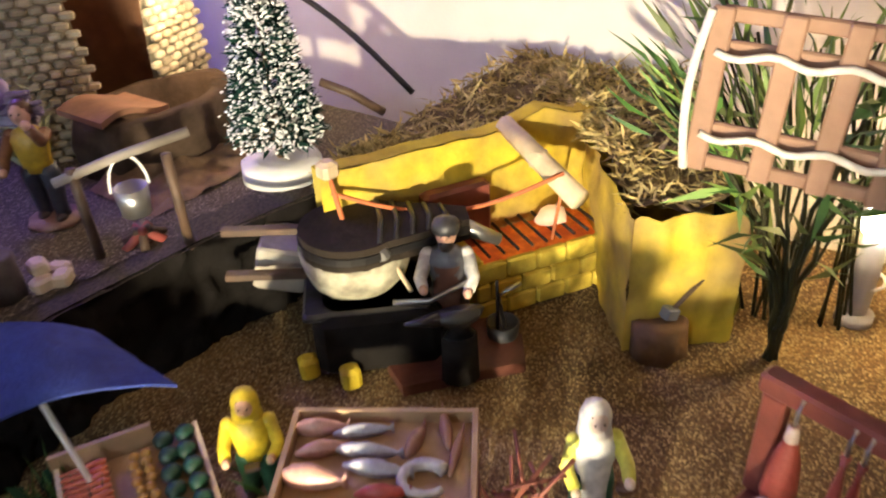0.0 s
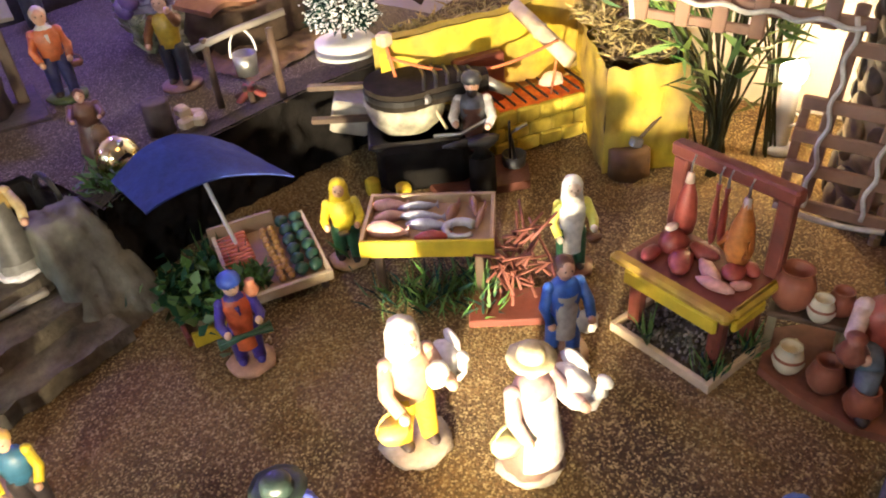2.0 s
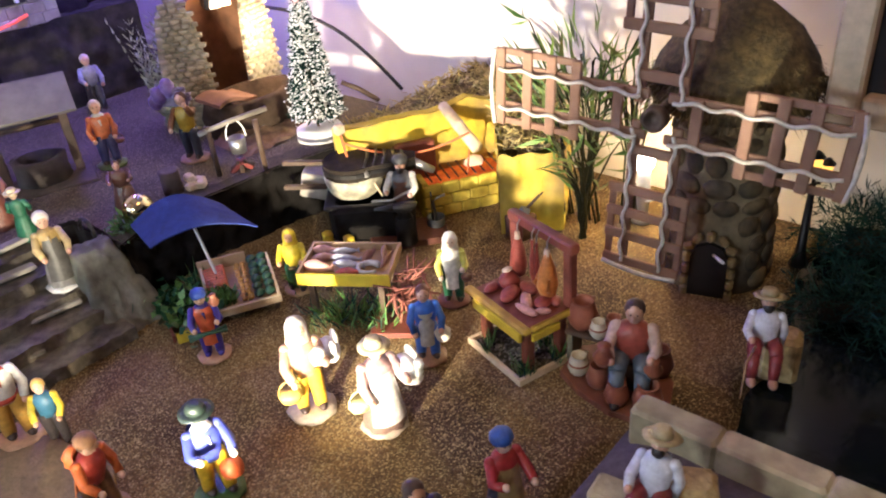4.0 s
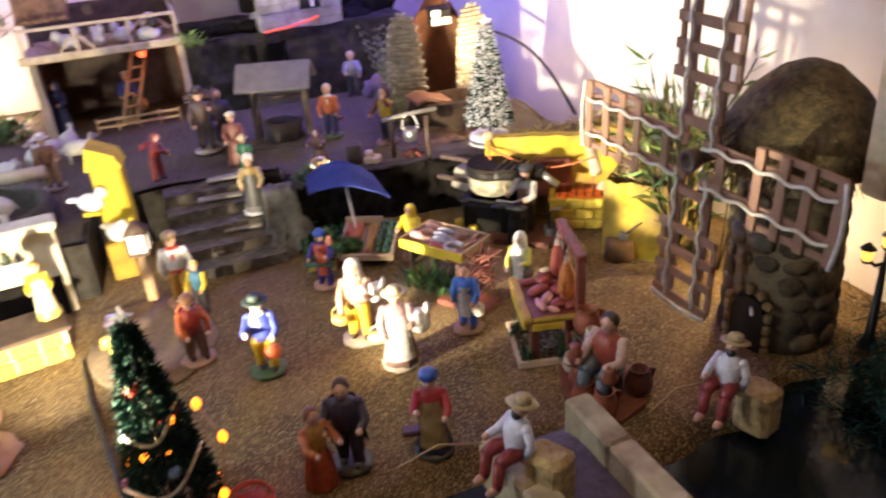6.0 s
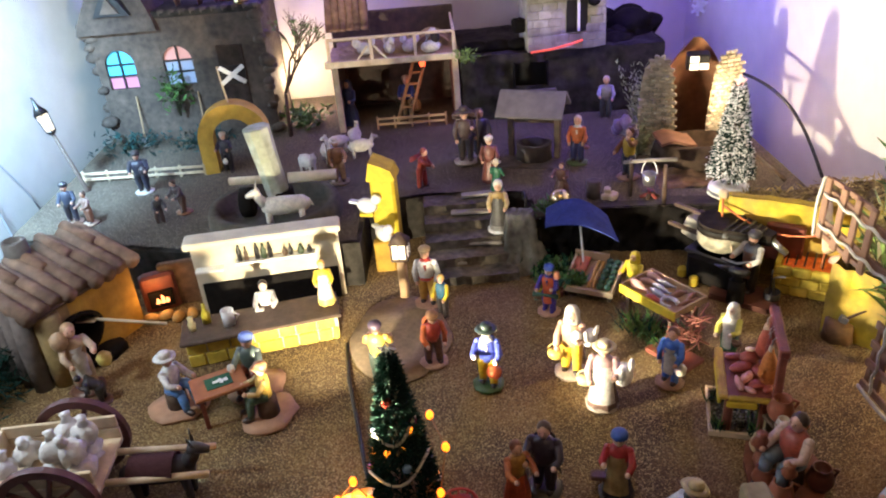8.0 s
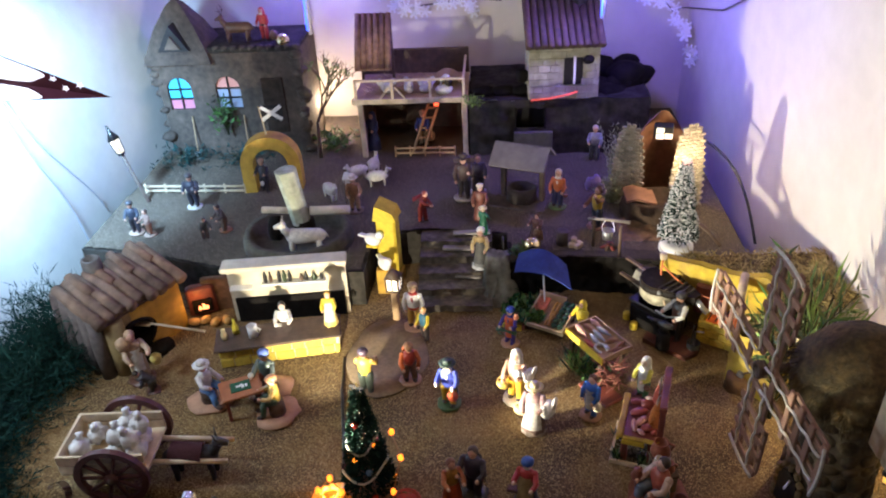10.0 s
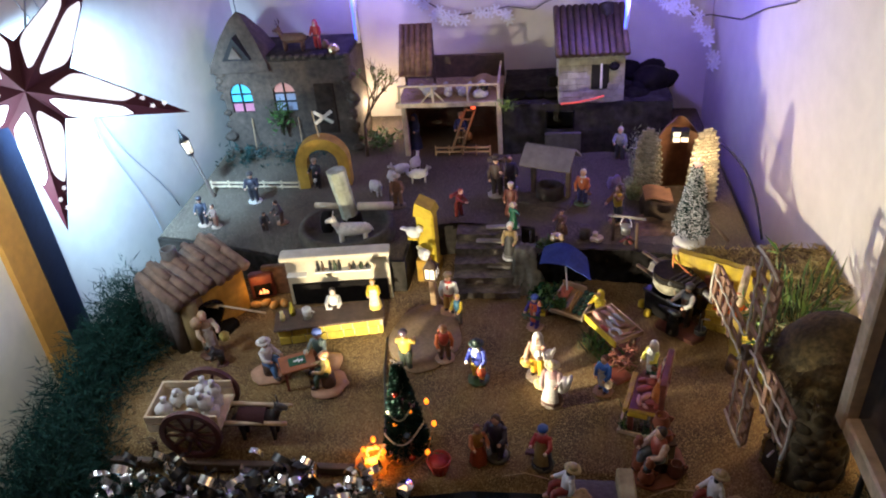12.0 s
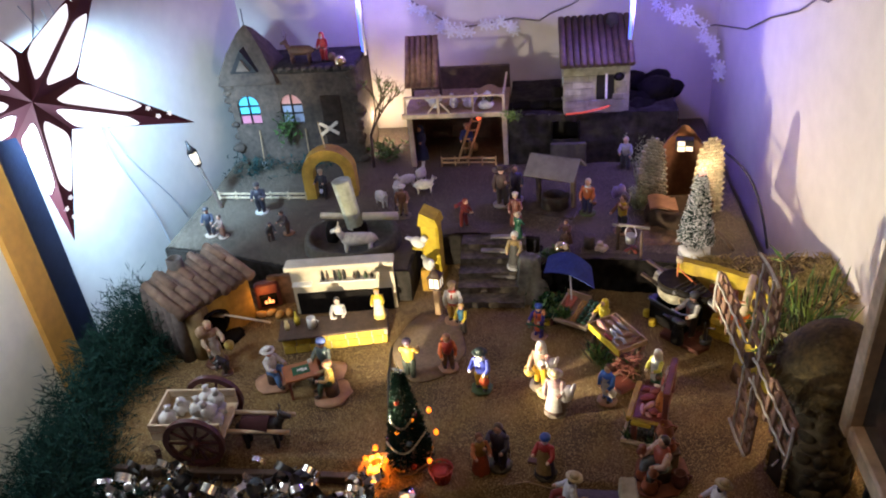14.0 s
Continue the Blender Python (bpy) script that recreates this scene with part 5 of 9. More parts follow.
def bar():
    T = thing("bar_counter", pose(-0.287, 0.200, 0, 0, 0, 12), "tavern counter faced with yellow crazed stone", "counter")
    Shape().box((0, 0, 0.019), (0.196, 0.044, 0.038), CREAM, 0, (0, 0), 0.05).make("body", T)
    rnd = random.Random(3)
    x = -0.098
    for row in range(2):
        x = -0.098
        while x < 0.092:
            w = min(rnd.uniform(0.018, 0.034), 0.098 - x)
            Shape().box((x + w / 2, -0.0235, 0.0095 + row * 0.0185), (w - 0.0014, 0.004, 0.0175), BLOCK, 0, (rnd.uniform(-2, 2), rnd.uniform(-3, 3)), 0.3).make("stone", T)
            x += w
    Shape().box((0, -0.003, 0.0405), (0.206, 0.062, 0.005), DARK_WOOD, 0, (0, 0), 0.3).make("counter_top", T)
    B = thing("bar_shelf", pose(-0.288, 0.300, 0, 0, 0, 6.5), "white tavern back wall with bottle shelf and cornice", "shelf unit")
    Shape().box((0, 0, 0.057), (0.204, 0.008, 0.114), CREAM, 0, (0, 0), 0.05).make("back_wall", B)
    Shape().box((0, -0.008, 0.118), (0.214, 0.034, 0.010), CREAM, 0, (0, 0), 0.2).make("cornice", B)
    # black sheet stands for the shaded hollow behind the counter
    Shape().box((0, -0.0065, 0.0255), (0.190, 0.005, 0.049), DULL_BLACK, 0, (0, 0), 0.05).make("dark_panel", B)
    Shape().box((0.012, -0.011, 0.081), (0.11, 0.016, 0.003), WHITE).make("shelf", B)
    Shape().box((-0.08, -0.011, 0.075), (0.038, 0.016, 0.003), WHITE).make("side_shelf", B)
    rows = [(-0.036, 0.0045, 0.026), (-0.027, 0.004, 0.021), (-0.012, 0.0045, 0.027), (-0.003, 0.0055, 0.022), (0.006, 0.0045, 0.024), (0.026, 0.005, 0.012), (0.034, 0.0045, 0.016), (0.048, 0.006, 0.013), (0.060, 0.005, 0.010)]
    for i, (bx, r, h) in enumerate(rows):
        s = Shape().loft([(0, 0, 0, r * 0.75, r * 0.75), (0, 0, h * 0.55, r * 0.75, r * 0.75), (0, 0, h * 0.75, r * 0.3, r * 0.3), (0, 0, h, r * 0.32, r * 0.32)], (BLACK, DARK_WOOD, BLACK, paint(0.04, 0.06, 0.03))[i % 4], 10)
        place(s.make("bottle", None, "small dark bottle on the tavern shelf", "bottle", "bottles on the shelf"), pose(-0.288, 0.300, 0, 0, 0, 6.5) @ Matrix.Translation((bx, -0.011, 0.0826)))
    s = Shape().loft([(0, 0, 0, 0.0055, 0.0055), (0, 0, 0.012, 0.0058, 0.0058), (0, 0, 0.02, 0.0025, 0.0025), (0, 0, 0.028, 0.0025, 0.0025)], paint(0.6, 0.5, 0.04), 12)
    place(s.make("bottle", None, "yellow bottle on the tavern counter", "bottle"), pose(-0.357, 0.196, 0.0432))
    s = Shape().loft([(0, 0, 0, 0.004, 0.004), (0, 0, 0.01, 0.0055, 0.0055), (0, 0, 0.014, 0.003, 0.003), (0, 0, 0.02, 0.004, 0.004)], paint(0.70, 0.58, 0.30), 12)
    place(s.make("jug", None, "cream jug on the tavern counter", "jug"), pose(-0.371, 0.178, 0.0432))
    s = Shape().loft([(0, 0, 0, 0.0075, 0.0075), (0, 0, 0.022, 0.0085, 0.0085), (0, 0, 0.022, 0.0072, 0.0072), (0, 0, 0.01, 0.0065, 0.0065)], WHITE, 14).tube([(0.008, 0, 0.018), (0.014, 0, 0.014), (0.008, 0, 0.005)], 0.0014, WHITE, 6)
    place(s.make("mug", None, "white mug on the tavern counter", "mug"), pose(-0.325, 0.186, 0.0432))


bar()


def bakery():
    m = pose(-0.515, 0.2075, 0, 0, 0, 58.9)
    T = thing("bakery", m, "bakery hut with cob walls, round tiles and a sooty oven mouth", "hut")
    rnd = random.Random(12)
    cx, cz, H, W = -0.022, 0.047, 0.104, 0.155
    up = Matrix(((1, 0, 0, 0), (0, 0, 1, 0), (0, 1, 0, 0), (0, 0, 0, 1)))
    n = 12
    # firelight is put into the paint: right half bright ochre, left half brown
    for sd, mt in ((-1, surface("brown_cob", (0.34, 0.24, 0.09), 0.9, 0, 0.35, 45, 0.9, 110, (0.20, 0.14, 0.06), 14)), (1, OCHRE)):
        half = [(cx + sd * 0.031 * math.sin(math.pi * i / n), cz - 0.027 * math.cos(math.pi * i / n)) for i in range(n + 1)]
        poly = half + [(cx, H), (sd * W / 2, H), (sd * W / 2, 0.0), (cx, 0.0)]
        wl = Shape().prism(poly if sd > 0 else poly[::-1], -0.002, 0.014, mt, up)
        wl.make("front_wall", T)
    o = Shape()
    o.loft([(0, 0, -0.002, 0.031, 0.027), (0, 0, 0.006, 0.037, 0.032), (0, 0, 0.008, 0.029, 0.025), (0, 0, -0.05, 0.027, 0.023), (0, 0, -0.051, 0.002, 0.002)], DULL_BLACK, 24, Matrix.Translation((cx, -0.003, cz)) @ Matrix.Rotation(radians(90), 4, "X"), False, 0.05)
    o.make("oven_mouth", T, "sooty black round oven mouth")
    Shape().loft([(cx + 0.022, -0.016, 0.0, 0.034, 0.018), (cx + 0.022, -0.014, 0.010, 0.030, 0.015), (cx + 0.022, -0.012, 0.014, 0.018, 0.009)], DULL_BLACK, 16, None, True, 0.2).make("oven_sill", T)
    for x in (-0.070, 0.070):
        Shape().box((x, 0.055, 0.058), (0.010, 0.085, 0.116), CORK, 0, (0, 0), 0.1).make("side_wall", T)
    Shape().box((0, 0.098, 0.062), (0.15, 0.010, 0.124), CORK, 0, (0, 0), 0.1).make("rear_wall", T)
    for k in range(5):
        x, y = -0.082, 0.004 + k * 0.022
        Shape().tube([(x, y, 0.0), (x + rnd.uniform(-0.003, 0.003), y + 0.002, 0.06), (x + 0.002, y, 0.112 + 0.005 * k)], 0.0125, surface("grey_log", (0.13, 0.105, 0.095), 0.85, 0, 0.4, 60, 0.8, 110), 9, 0.0115).make("log", T)
    Shape().tube([(-0.060, -0.012, 0.0), (-0.058, -0.009, 0.05), (-0.056, -0.004, 0.096)], 0.016, surface("brown_cob", (0.34, 0.24, 0.09)), 12, 0.017).make("corner_pillar", T)
    Shape().box((0, 0.043, 0.1145), (0.160, 0.112, 0.005), DARK_WOOD, 0, (15, 0), 0.2).make("roof_board", T)
    HT = surface("bark_tile", (0.24, 0.155, 0.105), 0.9, 0, 0.4, 50, 0.9, 120, (0.15, 0.10, 0.075), 18, islands=0.25)
    for k in range(9):
        x = -0.078 + k * 0.0195
        a = rnd.uniform(-0.006, 0.004)
        s = Shape().tube([(x, -0.012 + a, 0.106), (x + rnd.uniform(-0.002, 0.002), 0.04, 0.120 + rnd.uniform(-0.001, 0.002)), (x + rnd.uniform(-0.003, 0.003), 0.098 + a, 0.136)], 0.0108 + rnd.uniform(-0.001, 0.001), HT, 10, 0.0098)
        s.make("tile", T)
        if k % 2:
            Shape().tube([(x + 0.0098, 0.045, 0.128), (x + 0.0095, 0.100, 0.144)], 0.0088, HT, 9, 0.008).make("tile", T)
    Shape().loft([(-0.010, 0.090, 0.126, 0.017, 0.017), (-0.010, 0.090, 0.160, 0.0155, 0.0155), (-0.010, 0.090, 0.161, 0.011, 0.011), (-0.010, 0.090, 0.140, 0.010, 0.010)], surface("chimney_grey", (0.17, 0.16, 0.15), 0.85, 0, 0.35, 60, 0.7), 16, None, True, 0.08).make("chimney", T)
    P = thing("bread_peel", None, "long pale wooden bread peel in the oven mouth", "peel")
    s = Shape().tube([(-0.505, 0.206, 0.056), (-0.410, 0.196, 0.046)], 0.0022, PALE_WOOD, 7)
    s.make("handle", P)
    Shape().box((-0.515, 0.207, 0.0565), (0.026, 0.018, 0.002), PALE_WOOD, -5).make("blade", P)
    # fire place and loaves beside the hut
    Fp = thing("fireplace", pose(-0.452, 0.300, 0, 0, 0, 20), "small red fireplace with a glowing fire", "fireplace")
    Shape().box((0, 0.012, 0.03), (0.05, 0.02, 0.06), RED_WOOD, 0, (0, 0), 0.2).make("hearth", Fp)
    for fx, fh in ((-0.006, 0.010), (0.001, 0.016), (0.007, 0.009)):
        Shape().loft([(fx, -0.003, 0.018, 0.0035, 0.003), (fx + 0.001, -0.003, 0.018 + fh * 0.5, 0.0028, 0.002), (fx - 0.001, -0.003, 0.018 + fh, 0.0005, 0.0005)], glow("fire_glow", (1.0, 0.33, 0.10), 4.0), 8).make("flame", Fp)
    Shape().box((0, -0.001, 0.0235), (0.034, 0.006, 0.026), DULL_BLACK).make("fire_mouth", Fp)
    for k in range(4):
        s = Shape().ball((0, 0, 0.008), 0.0085, paint(0.60, 0.33, 0.08), 1.4, 0.9, 0.9, 12, 7, 0.15)
        place(s.make("loaf", None, "golden loaf of bread by the fire", "bread", "loaves by the fire"), pose(-0.462 + k * 0.019, 0.272 + 0.006 * (k % 2), 0, 0, 0, k * 37))
    Shape().box((0, 0, 0.035), (0.075, 0.012, 0.07), CORK, 0, (0, 0), 0.2).make("side_wall", None, "brown cork wall between bakery and tavern", "wall").matrix_basis = pose(-0.418, 0.325, 0, 0, 0, 10)


bakery()


def cart():
    T = thing("farm_cart", pose(-0.450, -0.068, 0, 0, 0, 3), "pale wooden two-wheeled cart loaded with white sacks", "cart")
    Shape().box((0, 0, 0.048), (0.117, 0.082, 0.005), PALE_WOOD).make("bed", T)
    for y, z in ((0.040, 0.062), (-0.040, 0.060)):
        for k in range(2):
            Shape().box((0, y, 0.057 + k * 0.0155), (0.117, 0.004, 0.014), PALE_WOOD, 0, (0, 0), 0.2).make("side_board", T)
    Shape().box((-0.057, 0, 0.064), (0.004, 0.078, 0.028), PALE_WOOD).make("tail_board", T)
    for y in (-0.022, 0.022):
        Shape().tube([(0.05, y, 0.046), (0.158, y * 0.9, 0.040)], 0.0038, PALE_WOOD, 8).make("shaft", T)
    Shape().tube([(0.014, -0.060, 0.049), (0.014, 0.060, 0.049)], 0.004, DARK_WOOD, 8).make("axle", T)
    for y in (-0.050, 0.050):
        w = Shape()
        section = ((0.040, -0.004), (0.049, -0.004), (0.049, 0.004), (0.040, 0.004), (0.040, -0.004))
        w.sheet(lambda u, v: (section[round(v * 4)][0] * math.cos(2 * math.pi * u), section[round(v * 4)][1], section[round(v * 4)][0] * math.sin(2 * math.pi * u)), 32, 4, surface("maroon_wheel", (0.085, 0.022, 0.02), 0.55, 0, 0.25, 80, 0.3), False)
        wo = w.make("wheel", T, "", m=Matrix.Translation((0.014, y, 0.049)))
        Shape().loft([(0, 0, -0.006, 0.009, 0.009), (0, 0, 0.006, 0.009, 0.009)], surface("maroon_wheel", (0.085, 0.022, 0.02)), 14, Matrix.Rotation(radians(90), 4, "X")).make("hub", wo)
        for i in range(10):
            a = math.pi * 2 * i / 10
            Shape().tube([(0.007 * math.cos(a), 0, 0.007 * math.sin(a)), (0.041 * math.cos(a), 0, 0.041 * math.sin(a))], 0.0026, surface("maroon_wheel", (0.085, 0.022, 0.02)), 6).make("spoke", wo)
    rnd = random.Random(8)
    for k in range(11):
        s = Shape().ball((0, 0, 0.014), 0.0135, surface("sack_cloth", (0.66, 0.65, 0.64), 0.85, 0, 0.14, 160, 0.7, 300), 1.05, 0.9, 0.95, 14, 10, 0.55)
        s.loft([(0, 0, 0.026, 0.006, 0.006), (0, 0, 0.031, 0.004, 0.004), (0, 0, 0.035, 0.006, 0.005)], surface("sack_cloth", (0.60, 0.58, 0.56)), 8)
        lay = 0 if k < 7 else 1
        x = (-0.045, -0.032, 0.018, 0.020, 0.042, 0.043, 0.030, 0.022, 0.042, 0.026, 0.042)[k]
        y = (-0.015, 0.02, -0.022, 0.012, -0.018, 0.015, -0.003, -0.014, -0.012, 0.014, 0.012)[k]
        place(s.make("flour_sack", None, "white cloth sack tied at the neck", "sack", "sacks on the cart"), pose(-0.450 + x * 0.94, -0.069 + y, 0.051 + lay * 0.022, rnd.uniform(-20, 20), rnd.uniform(-20, 20), rnd.uniform(0, 360)))


cart()
quadruped("donkey", (-0.345, -0.068, 0), 93, 0.072, 0.058, surface("donkey_grey", (0.045, 0.040, 0.042), 0.8, 0, 0.2, 100, 0.3), paint(0.06, 0.055, 0.06), "dark grey clay donkey harnessed to the cart", False, 0.12)
Shape().sheet(lambda u, v: (-0.372 + 0.046 * u, -0.068 + 0.018 * math.sin((v - 0.5) * 2.6), 0.040 + 0.017 * math.cos((v - 0.5) * 2.6)), 6, 8, surface("saddle_cloth", (0.055, 0.02, 0.022), 0.85, 0, 0.2, 120, 0.4), True, 0.002).make("saddle_blanket", None, "dull red blanket on the donkey's back", "blanket")


def card_table():
    T = thing("card_table", pose(-0.312, 0.062, 0, 0, 0, 25), "small brown card table with a green cloth", "table")
    Shape().box((0, 0, 0.043), (0.062, 0.046, 0.005), surface("table_orange", (0.36, 0.13, 0.045), 0.5, 0, 0.2, 90, 0.2), 0, (0, 0), 0.25).make("tabletop", T)
    for x in (-0.024, 0.024):
        for y in (-0.017, 0.017):
            Shape().box((x, y, 0.0205), (0.005, 0.005, 0.041), RED_WOOD).make("leg", T)
    place(Shape().box((0, 0, 0), (0.03, 0.022, 0.001), surface("green_baize", (0.02, 0.10, 0.05), 0.9, 0, 0.1, 200, 0.3)).make("card_mat", None, "green cloth mat on the card table", "mat"), pose(-0.312, 0.062, 0.0462, 0, 0, 25))
    for i in range(4):
        place(Shape().box((0, 0, 0), (0.006, 0.004, 0.0006), WHITE).make("playing_card", None, "tiny white playing card on the green mat", "card", "cards on the mat"), pose(-0.315 + 0.004 * i, 0.06 + 0.003 * (i % 2), 0.0472 + 0.0004 * i, 0, 0, 20 + 35 * i))
    for x, y, a in ((-0.372, 0.078, 0), (-0.282, 0.104, 30), (-0.258, 0.05, 60)):
        s = Shape().loft([(0, 0, 0, 0.036, 0.030), (0, 0, 0.004, 0.037, 0.031), (0, 0, 0.005, 0.02, 0.018)], BASE_TAN, 20, None, True, 0.15).loft([(0, 0, 0.004, 0.013, 0.013), (0, 0, 0.028, 0.012, 0.012)], DARK_WOOD, 12)
        place(s.make("stool", None, "low stool on a tan clay base", "stool", "stools round the card table"), pose(x, y, 0, 0, 0, a))


card_table()


def conifer(name, at, h, r, seed, label, needles, density, snow=None, tip=None, base=None, size=0.013, droop=-0.15):
    """A small artificial fir: stem, whorls of twigs and short needles."""
    rnd = random.Random(seed)
    T = thing(name, Matrix.Translation(at), label, "tree")
    Shape().tube([(0, 0, 0.0), (0, 0, h)], r * 0.10, DARK_WOOD, 7, 0.0008).make("trunk", T)
    s, sn = Shape(), Shape()
    z0 = 0.034 if snow else 0.018
    for k in range(density):
        f = rnd.random() ** 1.3
        z = z0 + (h - z0) * f
        rad = r * (1 - f) ** 0.85 + 0.002
        a = rnd.uniform(0, 6.283)
        q = rad * math.sqrt(rnd.uniform(0.15, 1.0))
        c = Vector((q * math.cos(a), q * math.sin(a), z + droop * q))
        d = Vector((math.cos(a), math.sin(a), rnd.uniform(-0.3, 0.9)))
        for i in range(2):
            dd = d + Vector((rnd.uniform(-0.6, 0.6), rnd.uniform(-0.6, 0.6), rnd.uniform(-0.5, 0.5)))
            one_leaf(s, c, rnd, size * rnd.uniform(0.6, 1.2), needles, dd, 0.22)
        if snow and rnd.random() < snow:
            e = c + d.normalized() * size * 0.55
            for _ in range(3):
                sn.ball(e + Vector((rnd.gauss(0, 1), rnd.gauss(0, 1), rnd.gauss(0, 1))) * 0.0018, rnd.uniform(0.0006, 0.0014), SNOW, 1.5, 1.0, 0.8, 5, 3, 0.3)
    s.make("needles", T)
    if sn.v:
        sn.make("snow_flock", T, "white flocked snow")
    if base:
        Shape().loft([(0, 0, 0, base[0], base[0]), (0, 0, 0.012, base[0] * 0.97, base[0] * 0.97), (0, 0, 0.014, base[0] * 0.5, base[0] * 0.5)], base[1], 26, None, True, 0.05).make("tree_base", T)
    if tip:
        pts = []
        for i in range(10):
            a = math.pi / 2 + math.pi * i / 5
            q = 0.010 if i % 2 == 0 else 0.0045
            pts.append((q * math.cos(a), q * math.sin(a)))
        Shape().prism(pts, -0.0015, 0.0015, tip, Matrix.Translation((0, 0, h + 0.006)) @ Matrix.Rotation(radians(-20), 4, "Z") @ Matrix.Rotation(radians(90), 4, "X")).make("star", T)
    return T


conifer("snowy_fir", (0.394, 0.385, TOP + 0.004), 0.166, 0.028, 21, "snow-flocked miniature fir with a pink star on a white base", FIR, 2300, 0.62, surface("pink_star", (0.85, 0.55, 0.50), 0.5, 0, 0.1, emit=0.6, emit_colour=(1.0, 0.5, 0.4)), (0.030, WHITE), 0.010)
xm = conifer("christmas_tree", (-0.097, -0.092, 0.0), 0.176, 0.033, 22, "dark green miniature fir with garland, baubles and fairy lights", surface("dark_fir_needles", (0.008, 0.030, 0.020), 0.8, 0, 0.3, 60, 0, None, (0.006, 0.020, 0.014), 12, islands=0.5), 4600, None, SILVER, (0.030, BASE_TAN), 0.0088)
s = Shape()
pts = []
for i in range(90):
    f = i / 89
    a = f * 21
    q = 0.034 * (1 - f) ** 0.85 + 0.003
    pts.append((q * math.cos(a), q * math.sin(a), 0.02 + 0.14 * f - 0.006 * math.sin(a * 3)))
s.tube(pts, 0.0016, surface("pearl_string", (0.62, 0.55, 0.40), 0.4, 0.3, 0.2), 5)
s.make("bead_garland", xm, "pale bead garland")
rnd = random.Random(31)
for i, c in enumerate(((0.7, 0.08, 0.05), (0.75, 0.78, 0.80), (0.6, 0.2, 0.35), (0.25, 0.4, 0.6), (0.75, 0.1, 0.08), (0.8, 0.8, 0.82), (0.6, 0.1, 0.3), (0.7, 0.5, 0.2), (0.7, 0.08, 0.05))):
    f = 0.06 + 0.09 * i
    a = -1.6 + i * 2.2 if i % 2 else -1.2 - i * 0.9
    q = 0.036 * (1 - f) ** 0.85
    Shape().ball((q * math.cos(a), q * math.sin(a), 0.012 + 0.15 * f), 0.0055, surface("bauble_%d" % i, c, 0.15, 0.7, 0.05, 40, 0), 1, 1, 1, 12, 8).make("bauble", xm)
for i in range(6):
    f = 0.05 + 0.13 * i
    a = 0.2 + i * 1.35
    q = 0.036 * (1 - f) ** 0.85
    Shape().ball((q * math.cos(a), q * math.sin(a), 0.012 + 0.15 * f), 0.0030, AMBER, 1, 1, 1.3, 8, 6).make("fairy_bulb", xm)
# fairy lights and parcels at the foot of the fir
W = thing("fairy_light_wire", None, "thin wire of amber fairy lights at the foot of the fir", "fairy lights")
wire = [(-0.165, -0.112, 0.010), (-0.158, -0.125, 0.036), (-0.142, -0.118, 0.052), (-0.128, -0.122, 0.030), (-0.112, -0.138, 0.014), (-0.086, -0.140, 0.020), (-0.060, -0.122, 0.032), (-0.052, -0.090, 0.060), (-0.066, -0.060, 0.076)]
Shape().tube(wire, 0.0009, surface("wire_copper", (0.35, 0.16, 0.05), 0.4, 0.5), 5).make("wire", W)
for i in (1, 2, 3, 6, 7, 8):
    Shape().ball(wire[i], 0.0040, AMBER, 1, 1, 1.4, 8, 6).make("fairy_bulb", W)
BASKET_RED = surface("red_wire_basket", (0.5, 0.06, 0.03), 0.35, 0.4, 0.2)
Bk = thing("red_basket", pose(-0.043, -0.130, 0.0), "small red wire basket beside the fir", "basket")
for k, (z, q) in enumerate(((0.002, 0.011), (0.010, 0.0135), (0.018, 0.016), (0.026, 0.018))):
    Shape().tube([(q * math.cos(t), q * math.sin(t), z) for t in [math.pi * i / 9 for i in range(19)]], 0.0013, BASKET_RED, 5).make("hoop", Bk)
for k in range(12):
    a = math.pi * k / 6
    Shape().tube([(0.011 * math.cos(a), 0.011 * math.sin(a), 0.002), (0.018 * math.cos(a), 0.018 * math.sin(a), 0.027)], 0.0011, BASKET_RED, 5).make("rib", Bk)
Shape().loft([(0, 0, 0.001, 0.0105, 0.0105), (0, 0, 0.022, 0.0155, 0.0155), (0, 0, 0.023, 0.004, 0.004)], surface("red_tissue", (0.40, 0.03, 0.02), 0.6, 0, 0.3, 90, 0.7, 160), 14, None, True, 0.2).make("tissue", Bk, "crumpled red tissue")
Shape().tube([(0.017 * math.cos(t), 0, 0.026 + 0.018 * math.sin(t)) for t in [math.pi * i / 8 for i in range(9)]], 0.001, BASKET_RED, 5).make("handle", Bk)
# amber bag lit from inside by the fairy lights
gauze = surface("amber_gauze", (0.80, 0.36, 0.05), 0.6, 0, 0.3, 90, 0.8, 140)
gauze.node_tree.nodes["Principled BSDF"].inputs["Transmission Weight"].default_value = 0.55
bag = Shape().loft([(0, 0, 0, 0.020, 0.017), (0, 0, 0.010, 0.026, 0.022), (0.002, 0, 0.024, 0.022, 0.019), (0.004, 0, 0.034, 0.009, 0.008), (0.006, 0, 0.040, 0.014, 0.012)], gauze, 24, None, False, 0.55)
place(bag.make("parcel", None, "amber gauze bag glowing from the fairy lights inside", "parcel"), pose(-0.146, -0.126, -0.004, 0, 0, 20))
fo = Shape().loft([(0, 0, 0, 0.014, 0.012), (0, 0, 0.010, 0.017, 0.014), (0, 0, 0.018, 0.012, 0.011), (0, 0, 0.021, 0.003, 0.003)], SILVER, 9, None, True, 0.6, False)
place(fo.make("parcel", None, "crumpled silver foil parcel", "parcel"), pose(-0.092, -0.166, -0.008, 10, 5, 50))
